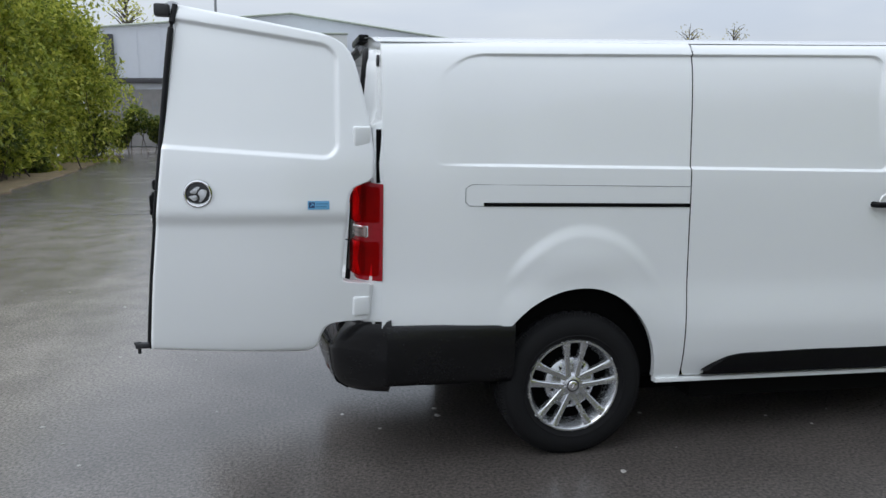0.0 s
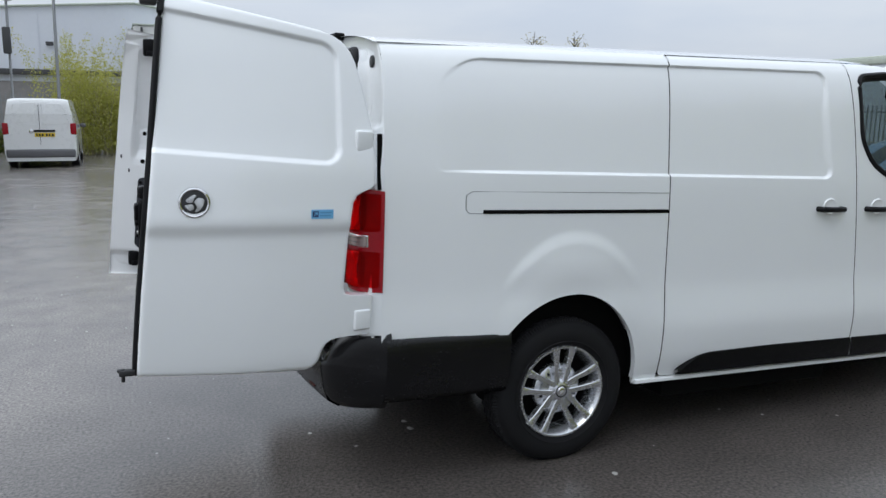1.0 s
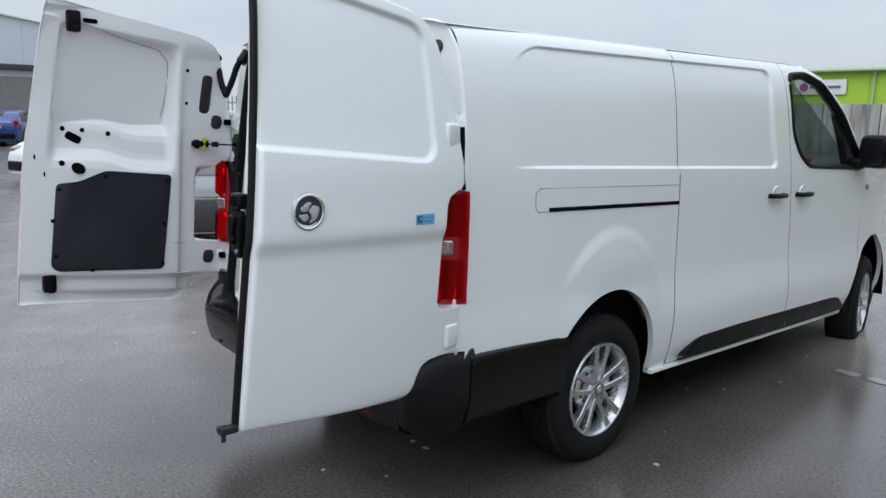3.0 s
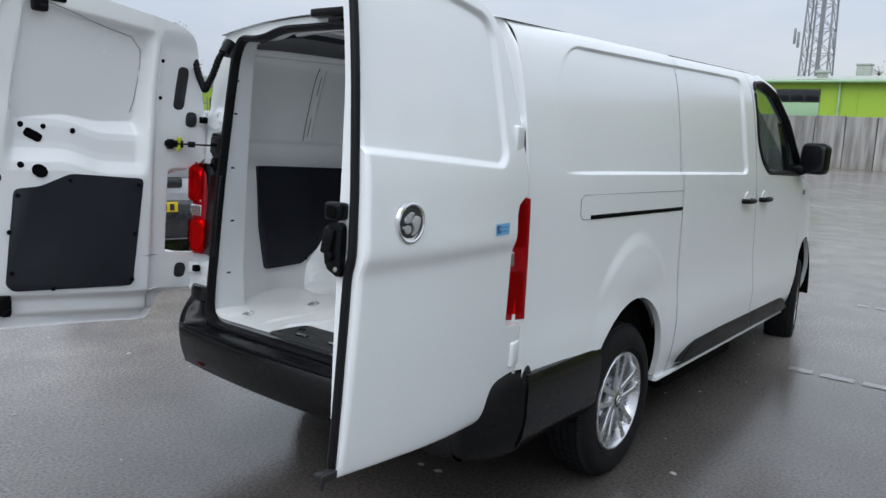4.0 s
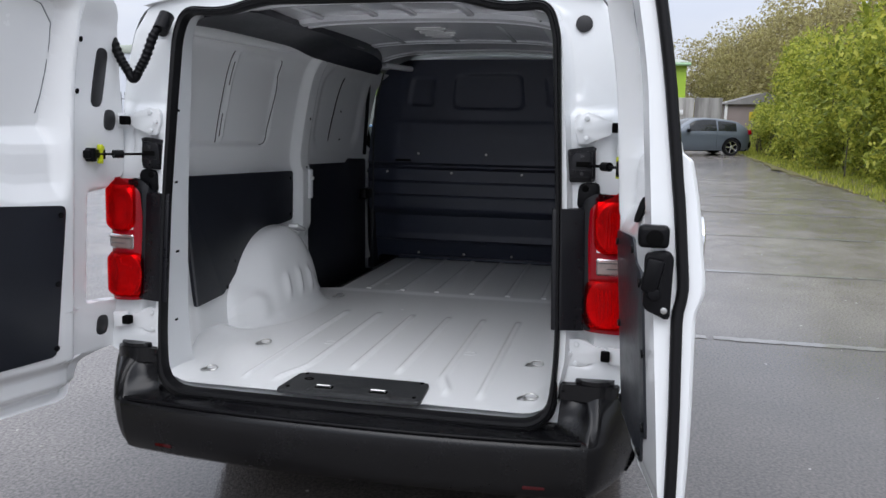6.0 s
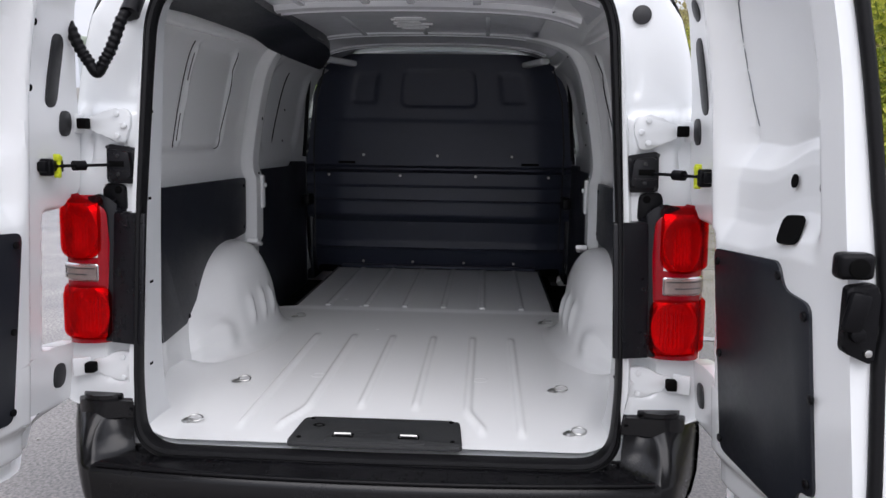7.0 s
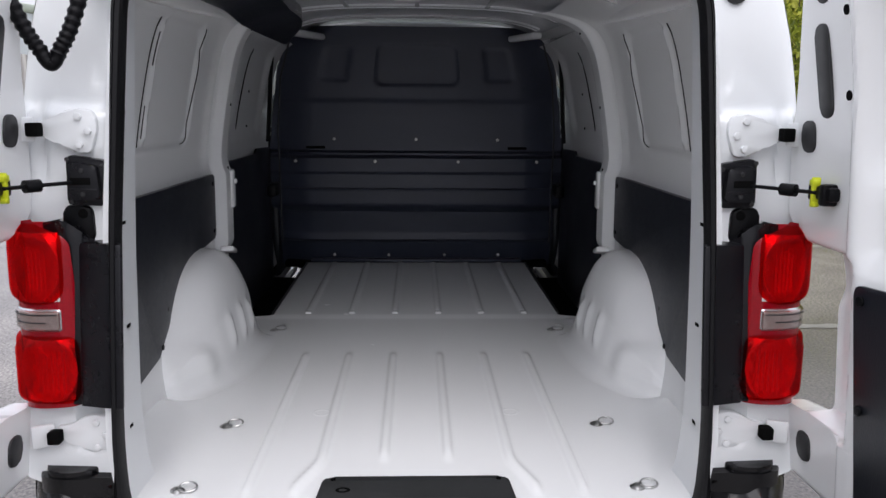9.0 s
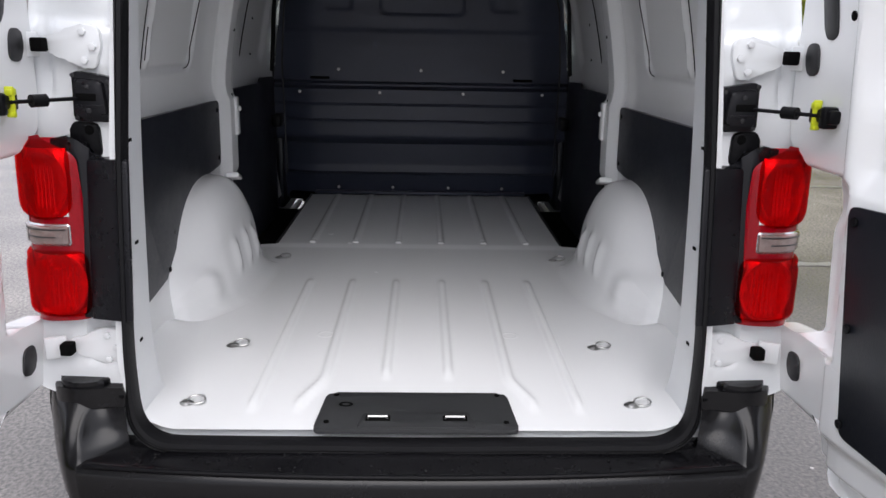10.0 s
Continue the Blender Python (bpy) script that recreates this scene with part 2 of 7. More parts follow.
def part(name, bm, mat, parent=None, label="", smooth=True, angle=40):
    """Links a bmesh as one mesh object under a thing or a part."""
    bmesh.ops.recalc_face_normals(bm, faces=bm.faces)
    me = bpy.data.meshes.new(name)
    bm.to_mesh(me)
    bm.free()
    return finish(name, me, mat, parent, label, smooth, angle)


def sheet(name, verts, faces, mat, parent=None, label="", smooth=True, angle=40):
    me = bpy.data.meshes.new(name)
    me.from_pydata([tuple(v) for v in verts], [], faces)
    me.update()
    return finish(name, me, mat, parent, label, smooth, angle)


def thing(name, label, category, m=None, group="", kind=""):
    ob = new(name)
    if m is not None:
        ob.matrix_world = m
    return tagged(ob, label, category, group, kind)


def gridmesh(nu, nv, f, closed_u=False):
    V = [f(i / (nu if closed_u else nu - 1), j / (nv - 1)) for j in range(nv) for i in range(nu)]
    F = []
    for j in range(nv - 1):
        for i in range(nu if closed_u else nu - 1):
            a, b = j * nu + i, j * nu + (i + 1) % nu
            F.append((a, b, b + nu, a + nu))
    return V, F


def mirror(V):
    return [(x, -y, z) for x, y, z in V]


def box(sx, sy, sz, bevel=0.0, m=None, seg=2):
    bm = bmesh.new()
    bmesh.ops.create_cube(bm, size=1)
    bmesh.ops.scale(bm, vec=(sx, sy, sz), verts=bm.verts)
    if bevel:
        bmesh.ops.bevel(bm, geom=list(bm.edges), offset=bevel, segments=seg, affect="EDGES", profile=0.5)
    if m is not None:
        bm.transform(m)
    return bm


def at(x, y, z, rx=0, ry=0, rz=0):
    return pose(x, y, z, rx, ry, rz)


def rounded(pts, r, n=4):
    """A polygon with its corners rounded."""
    out = []
    k = len(pts)
    for i in range(k):
        p, a, b = Vector(pts[i]), Vector(pts[i - 1]), Vector(pts[(i + 1) % k])
        da, db = a - p, b - p
        d = min(r, da.length * 0.45, db.length * 0.45)
        s, e = p + da.normalized() * d, p + db.normalized() * d
        for j in range(n + 1):
            t = j / n
            out.append(tuple((1 - t) ** 2 * s + 2 * t * (1 - t) * p + t * t * e))
    return out


def prism(pts, d, bevel=0.0, m=None):
    """A polygon in x, y with thickness d along z; bevel rounds the front edge."""
    bm = bmesh.new()
    n = len(pts)
    lo = [bm.verts.new((x, y, 0)) for x, y in pts]
    hi = [bm.verts.new((x, y, d)) for x, y in pts]
    bm.faces.new(lo[::-1])
    top = bm.faces.new(hi)
    for i in range(n):
        bm.faces.new((lo[i], lo[(i + 1) % n], hi[(i + 1) % n], hi[i]))
    if bevel:
        bmesh.ops.bevel(bm, geom=list(top.edges), offset=bevel, segments=2, affect="EDGES", profile=0.5)
    if m is not None:
        bm.transform(m)
    return bm


def lathe(profile, seg=48, m=None, wave=None):
    """Turns (radius, height) pairs about z. wave(i, k) changes the radius by angle."""
    V, F = [], []
    for i in range(seg):
        a = 2 * math.pi * i / seg
        for k, (r, h) in enumerate(profile):
            q = r + (wave(i, k) if wave else 0)
            V.append((q * math.cos(a), q * math.sin(a), h))
    n = len(profile)
    for i in range(seg):
        for k in range(n - 1):
            a, b = i * n + k, ((i + 1) % seg) * n + k
            F.append((a, b, b + 1, a + 1))
    bm = bmesh.new()
    vs = [bm.verts.new(v) for v in V]
    for f in F:
        bm.faces.new([vs[i] for i in f])
    bmesh.ops.remove_doubles(bm, verts=bm.verts, dist=1e-6)
    if m is not None:
        bm.transform(m)
    return bm


def tube(points, r, seg=10, caps=True, wave=None):
    """A round tube along points; wave(i) scales the radius at point i."""
    bm = bmesh.new()
    P = [Vector(p) for p in points]
    rings, up = [], Vector((0.13, 0.31, 0.94))
    for i, p in enumerate(P):
        d = (P[min(i + 1, len(P) - 1)] - P[max(i - 1, 0)]).normalized()
        s = d.cross(up).normalized()
        n = s.cross(d)
        q = r * (wave(i) if wave else 1)
        rings.append([bm.verts.new(p + q * (math.cos(a) * s + math.sin(a) * n)) for a in (2 * math.pi * k / seg for k in range(seg))])
    for a, b in zip(rings, rings[1:]):
        for k in range(seg):
            bm.faces.new((a[k], a[(k + 1) % seg], b[(k + 1) % seg], b[k]))
    if caps:
        bm.faces.new(rings[0][::-1])
        bm.faces.new(rings[-1])
    return bm


def cyl(r, h, seg=20, bevel=0.0, m=None):
    bm = bmesh.new()
    bmesh.ops.create_cone(bm, cap_ends=True, segments=seg, radius1=r, radius2=r, depth=h)
    if bevel:
        rim = [e for e in bm.edges if abs(e.verts[0].co.z - e.verts[1].co.z) < 1e-6]
        bmesh.ops.bevel(bm, geom=rim, offset=bevel, segments=2, affect="EDGES", profile=0.5)
    if m is not None:
        bm.transform(m)
    return bm


def join(*bms):
    """Several pieces of one part as one bmesh."""
    out = bms[0]
    for b in bms[1:]:
        me = bpy.data.meshes.new("tmp")
        b.to_mesh(me)
        b.free()
        out.from_mesh(me)
        bpy.data.meshes.remove(me)
    return out


def lerp_table(t, table):
    if t <= table[0][0]:
        return table[0][1]
    for (a, p), (b, q) in zip(table, table[1:]):
        if t <= b:
            return p + (q - p) * (t - a) / (b - a)
    return table[-1][1]


def smooth_table(t, table):
    """Catmull-Rom through a table, for soft body sections."""
    n = len(table)
    if t <= table[0][0]:
        return table[0][1]
    if t >= table[-1][0]:
        return table[-1][1]
    i = next(k for k in range(n - 1) if t <= table[k + 1][0])
    (a, p), (b, q) = table[i], table[i + 1]
    h = b - a
    m0 = (q - table[i - 1][1]) / (b - table[i - 1][0]) if i > 0 else (q - p) / h
    m1 = (table[i + 2][1] - p) / (table[i + 2][0] - a) if i + 2 < n else (q - p) / h
    s = (t - a) / h
    return (2 * s ** 3 - 3 * s * s + 1) * p + (s ** 3 - 2 * s * s + s) * h * m0 + (3 * s * s - 2 * s ** 3) * q + (s ** 3 - s * s) * h * m1


def step01(a, b, x):
    t = min(1.0, max(0.0, (x - a) / (b - a)))
    return t * t * (3 - 2 * t)


def rrect(x, z, x0, x1, z0, z1, r):
    """Signed distance to a rounded rectangle, negative inside."""
    dx, dz = abs(x - (x0 + x1) / 2) - (x1 - x0) / 2 + r, abs(z - (z0 + z1) / 2) - (z1 - z0) / 2 + r
    return math.hypot(max(dx, 0), max(dz, 0)) + min(max(dx, dz), 0) - r


# ---- the van: its body in its own frame, x forward, right side at -y ----
van = thing("panel_van", "white panel van with both rear doors standing open on wet asphalt", "van", VAN)
SIDE = [(0.34, 0.905), (0.40, 0.925), (0.50, 0.945), (0.62, 0.956), (0.72, 0.955), (0.86, 0.947), (1.05, 0.945), (1.25, 0.941), (1.37, 0.934), (1.50, 0.918), (1.70, 0.889), (1.83, 0.862), (1.90, 0.838), (1.94, 0.812), (1.962, 0.785)]


def roof_edge(x):
    return 1.90 + 0.037 * min(x, 3.0)


def side_y(x, z):
    """Half-width of the body at x, z, with its pressed panel, wheel flare and soft shoulder."""
    zn = z - (roof_edge(x) - 1.962) * step01(1.37, 1.9, z)
    y = smooth_table(zn, SIDE)
    y -= 0.014 * (1 - step01(0.22, 0.75, x))
    if x > 4.25:
        y -= 0.085 * ((x - 4.25) / 0.65) ** 2.0
    # long pressed panel above the belt
    if 0.4 < x < 2.85 and zn > 1.3:
        r = 0.25 if (zn > 1.64 and x < 1.5) else 0.06
        d = rrect(x + 0.1 * (zn - 1.38) * step01(1.5, 2.4, x), zn, 0.44, 2.757, 1.380, 1.911, r)
        w = 0.014 + 0.04 * step01(2.40, 2.66, x) * step01(1.40, 1.50, zn) * (1 - step01(1.68, 1.84, zn))
        y -= 0.016 * step01(0, w, -d) * step01(0.42, 0.80, x)
    # flare over the rear wheel
    if x < 1.75:
        e = math.hypot((x - 1.16) / 0.50, (z - 0.40) / 0.725)
        lift = step01(0.80, 1.0, z)
        y += 0.014 * (1 - step01(0.91, 1.015, e)) * lift
        y += 0.012 * (1 - step01(0.68, 0.95, e)) * step01(0.5, 0.8, z)
    # crease low on the doors
    if x > 1.5:
        y += 0.013 * (1 - step01(0.60, 0.86, z)) * step01(1.55, 2.0, x) * (1 - step01(0.36, 0.5, 0.86 - z))
    return y


def cut(V, F, inside, snap):
    """Takes a hole out of a sheet in x, z: faces wholly inside go, rim points move on to the edge."""
    flags = [inside(v[0], v[2]) for v in V]
    keep = [f for f in F if not all(flags[i] for i in f)]
    V = list(V)
    for f in keep:
        for i in f:
            if flags[i]:
                x, z = snap(V[i][0], V[i][2])
                V[i] = (x, V[i][1], z)
                flags[i] = False
    return V, keep


def ellipse_cut(cx, cz, rb, rf, rz):
    def e(x, z):
        return math.hypot((x - cx) / (rb if x < cx else rf), (z - cz) / rz)
    return (lambda x, z: e(x, z) < 1), (lambda x, z: (cx + (x - cx) / max(e(x, z), 1e-3), cz + (z - cz) / max(e(x, z), 1e-3)))


def in_poly(x, z, P):
    c = False
    for i in range(len(P)):
        (x1, z1), (x2, z2) = P[i - 1], P[i]
        if (z1 > z) != (z2 > z) and x < (x2 - x1) * (z - z1) / (z2 - z1) + x1:
            c = not c
    return c


def snap_poly(x, z, P):
    best, q = 1e9, (x, z)
    for i in range(len(P)):
        (x1, z1), (x2, z2) = P[i - 1], P[i]
        t = ((x - x1) * (x2 - x1) + (z - z1) * (z2 - z1)) / max(1e-9, (x2 - x1) ** 2 + (z2 - z1) ** 2)
        t = min(1, max(0, t))
        a, b = x1 + t * (x2 - x1), z1 + t * (z2 - z1)
        d = (a - x) ** 2 + (b - z) ** 2
        if d < best:
            best, q = d, (a, b)
    return q


def seam_rear(z):
    return lerp_table(z, [(0.36, 1.700), (0.7, 1.688), (1.1, 1.675), (1.37, 1.670), (1.6, 1.676), (1.96, 1.686)])


def seam_mid(z):
    return lerp_table(z, [(0.36, 3.010), (0.9, 2.985), (1.32, 2.935), (1.6, 2.915), (1.99, 2.875)])


ARCH_R, ARCH_F = (1.17, 0.36, 0.45, 0.388, 0.47), (4.46, 0.36, 0.415, 0.43, 0.53)
WINDOW = rounded([(2.945, 1.935), (2.965, 1.60), (3.05, 1.47), (3.19, 1.395), (4.06, 1.38), (4.07, 1.43), (3.74, 1.74), (3.45, 1.915), (3.2, 1.965)], 0.06, 4)


def both_sides(name, V, F, mat, label="", angle=40):
    sheet(name, mirror(V), F, mat, van, label, True, angle)
    sheet(name, V, [f[::-1] for f in F], mat, van, label, True, angle)


# rows that run along the pressed edges, close together where the sheet bends
ROW_UP = [1.30 + 0.07 * i / 6 for i in range(6)] + [1.37 + 0.04 * i / 16 for i in range(16)] + [1.41 + 0.46 * i / 40 for i in range(40)] + [1.87 + 0.055 * i / 18 for i in range(18)] + [1.925 + 0.037 * i / 8 for i in range(9)]
NLOW = 112
NROW = NLOW + len(ROW_UP)


def row_z(v, z0, zt):
    k = round(v * (NROW - 1))
    if k < NLOW:
        return z0 + (1.30 - z0) * k / NLOW
    zn = ROW_UP[k - NLOW]
    return zn + (zt - 1.962) * step01(1.37, 1.9, zn)


# rear quarter
def quarter(u, v):
    z0 = 0.660 - 0.312 * step01(0.42, 0.62, u)
    zt = roof_edge(0.228 + u * 1.44)
    z = row_z(v, z0, zt)
    x = 0.228 + u * (seam_rear(z) - 0.003 - 0.228)
    return (x, side_y(x, z), z)


V, F = gridmesh(186, NROW, quarter)
V, F = cut(V, F, *ellipse_cut(*ARCH_R))
both_sides("rear_quarter_panel", V, F, WHITE)


def sliding(u, v):
    z0 = 0.372
    x = 1.69 + u * 1.25
    zt = roof_edge(x) - 0.006
    z = row_z(v, z0, zt)
    a, b = seam_rear(z) + 0.003, seam_mid(z) - 0.003
    if z < 0.42:
        a += 0.03 * (1 - math.sqrt(max(0, 1 - ((0.42 - z) / 0.05) ** 2)))
    x = a + u * (b - a)
    return (x, side_y(x, z), z)


V, F = gridmesh(150, NROW, sliding)
both_sides("sliding_door", V, F, WHITE)


def front_top(x):
    return min(roof_edge(x) - 0.004, lerp_table(x, [(2.8, 2.02), (3.2, 2.01), (3.45, 1.965), (3.75, 1.80), (4.10, 1.47), (4.2, 1.37)]))


def front(u, v):
    z0 = 0.372
    x = 2.94 + u * 1.19
    zt = front_top(x)
    z = z0 + v * (zt - z0)
    a = seam_mid(z) + 0.003
    x = a + u * (4.13 - a)
    return (x, side_y(x, z), min(z, front_top(x)))


V, F = gridmesh(130, 170, front)
V, F = cut(V, F, lambda x, z: in_poly(x, z, WINDOW), lambda x, z: snap_poly(x, z, WINDOW))
V, F = cut(V, F, *ellipse_cut(*ARCH_F))
both_sides("front_door", V, F, WHITE)


def fender(u, v):
    x = 4.136 + u * 0.96
    zt = lerp_table(x, [(4.13, 1.375), (4.5, 1.30), (4.85, 1.15), (5.1, 1.0)])
    z0 = 0.372
    z = z0 + v * (zt - z0)
    return (x, side_y(x, z) - 0.02 * v ** 6, z)


V, F = gridmesh(90, 90, fender)
V, F = cut(V, F, *ellipse_cut(*ARCH_F))
both_sides("front_wing", V, F, WHITE)


# roof with long shallow ribs
def roof(u, v):
    x = 0.205 + v * 3.16
    y = -0.785 + u * 1.57
    q = abs(y) / 0.785
    z = roof_edge(x) + 0.066 * (1 - q ** 2.6)
    if v > 0.9:
        z -= 0.05 * ((v - 0.9) / 0.1) ** 2
    for c in (0.18, 0.45):
        z -= 0.006 * math.exp(-((abs(y) - c) / 0.03) ** 2) * step01(0.5, 0.8, x) * (1 - step01(2.6, 2.9, x))
    return (x, y, z)


V, F = gridmesh(90, 120, roof)
sheet("roof", V, F, WHITE, van)
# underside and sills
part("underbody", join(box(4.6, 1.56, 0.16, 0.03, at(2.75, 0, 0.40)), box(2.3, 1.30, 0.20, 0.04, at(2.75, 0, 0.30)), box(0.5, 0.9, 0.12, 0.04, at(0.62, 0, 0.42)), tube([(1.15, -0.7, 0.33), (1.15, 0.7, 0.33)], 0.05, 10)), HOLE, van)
for s in (-1, 1):
    sill = [(1.56 + 0.01, 0), (3.98, 0), (3.98, 0.022), (1.57, 0.022)]
    part("sill", prism(sill, 0.05, 0.006, Matrix(((1, 0, 0, 0), (0, 0, s, s * 0.882), (0, 1, 0, 0.345), (0, 0, 0, 1)))), WHITE, van)


# bonnet, nose and windscreen
def nose(u, v):
    c = [(0, 4.30, 1.385), (0.2, 4.62, 1.28), (0.42, 4.98, 1.12), (0.58, 5.16, 0.98), (0.72, 5.27, 0.78), (0.88, 5.29, 0.5), (1, 5.2, 0.28)]
    x, z = smooth_table(v, [(a, b) for a, b, _ in c]), smooth_table(v, [(a, b) for a, _, b in c])
    y = (2 * u - 1)
    w = lerp_table(v, [(0, 0.85), (0.3, 0.86), (0.6, 0.80), (1, 0.84)])
    return (x - (0.12 + 0.18 * v) * abs(y) ** 3, y * w, z - 0.05 * y * y * (1 - v))


V, F = gridmesh(50, 50, nose)
sheet("bonnet", V, F, WHITE, van)
part("front_grille", box(0.05, 1.0, 0.2, 0.02, at(5.28, 0, 0.66)), BLACKP, van)
for s in (-1, 1):
    part("headlamp", box(0.16, 0.3, 0.14, 0.04, at(5.03, s * 0.62, 0.93, 0, 30, s * -28)), CLEARLENS, van)


def screen(u, v):
    y = 2 * u - 1
    x = 4.32 + (3.33 - 4.32) * v
    z = 1.375 + 0.655 * (v ** 0.85)
    w = 0.84 + (0.70 - 0.84) * v
    return (x - 0.16 * y * y, y * w, z - 0.03 * y * y)


V, F = gridmesh(24, 16, screen)
glass = sheet("windscreen", V, F, GLASS, van)
glass.visible_shadow = False
for s in (-1, 1):
    part("windscreen_pillar", tube([(4.18, s * 0.875, 1.36), (3.95, s * 0.865, 1.575), (3.7, s * 0.845, 1.79), (3.45, s * 0.815, 1.93), (3.25, s * 0.77, 1.985)], 0.036, 10), WHITE, van)
    # window: black frame, glass and inner door
    ring = [(x, s * (side_y(x, z) - 0.004), z) for x, z in WINDOW]
    part("window_frame", tube(ring + [ring[0]], 0.016, 8, False), RUBBER, van)
    inner = [(x, s * (side_y(x, z) - 0.02), z) for x, z in [((p[0] - 3.45) * 0.965 + 3.45, (p[1] - 1.63) * 0.95 + 1.628) for p in WINDOW]]
    part("window_surround", tube(inner + [inner[0]], 0.014, 8, False), RUBBER, van)
    bm = bmesh.new()
    bm.faces.new([bm.verts.new((x, s * (side_y(x, z) - 0.022), z)) for x, z in WINDOW])
    bmesh.ops.triangulate(bm, faces=bm.faces)
    pane = part("door_window", bm, GLASS, van, "", False)
    pane.visible_shadow = False
    part("inner_door_panel", box(1.15, 0.05, 0.85, 0.02, at(3.56, s * 0.85, 0.95)), TRIM, van)
    part("quarter_pillar", tube([(3.93, s * 0.872, 1.39), (3.84, s * 0.862, 1.55), (3.72, s * 0.845, 1.74)], 0.026, 8), RUBBER, van)
    # door mirror
    mir = part("door_mirror", join(
        box(0.15, 0.185, 0.225, 0.045, at(4.0, s * 1.035, 1.50, 0, 4, s * 8), 3),
        box(0.10, 0.14, 0.075, 0.025, at(3.97, s * 0.92, 1.415, 0, 0, 0), 3)), BLACKP, van, "black plastic door mirror")
    part("mirror_glass", box(0.006, 0.15, 0.18, 0.002, at(3.922, s * 1.037, 1.50, 0, 4, s * 8)), MIRROR, mir)


# wheel arches: lip and dark liner
def arch_ring(A, y0, y1, scale=1.0, n=40):
    cx, cz, rb, rf, rz = A
    pts = []
    for i in range(n + 1):
        a = math.pi * (0.01 + 1.0 * i / n)
        r = rb if math.cos(a) < 0 else rf
        pts.append((cx + r * scale * math.cos(a), cz + rz * scale * math.sin(a)))
    return pts


for A in (ARCH_R, ARCH_F):
    for s in (-1, 1):
        pts = arch_ring(A, 0, 0)
        if A is ARCH_R:
            pts = [p for p in pts if p[1] > 0.36 and (p[0] > 1.0 or p[1] > 0.655)]
        V = [(x, s * (side_y(x, max(z, 0.36)) - d), z) for d in (0.0, 0.03) for x, z in pts]
        n = len(pts)
        sheet("arch_lip", V, [(i, i + 1, n + i + 1, n + i) for i in range(n - 1)], WHITE, van)
        n = len(arch_ring(A, 0, 0))
        yi = 0.848 if A is ARCH_R else 0.708
        V = [(x, s * y, z) for y, k in ((0.915, 1.0), (0.90, 1.02), (yi, 1.02)) for x, z in arch_ring((A[0], A[1], A[2] - 0.02, A[3], A[4]), 0, 0, k)]
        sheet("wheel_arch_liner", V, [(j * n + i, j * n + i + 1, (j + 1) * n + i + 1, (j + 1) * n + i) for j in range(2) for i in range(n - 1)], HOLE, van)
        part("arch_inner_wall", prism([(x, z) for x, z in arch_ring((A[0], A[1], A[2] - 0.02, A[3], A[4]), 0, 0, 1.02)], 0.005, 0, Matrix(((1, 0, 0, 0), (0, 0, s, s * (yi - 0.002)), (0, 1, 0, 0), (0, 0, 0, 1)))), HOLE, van)


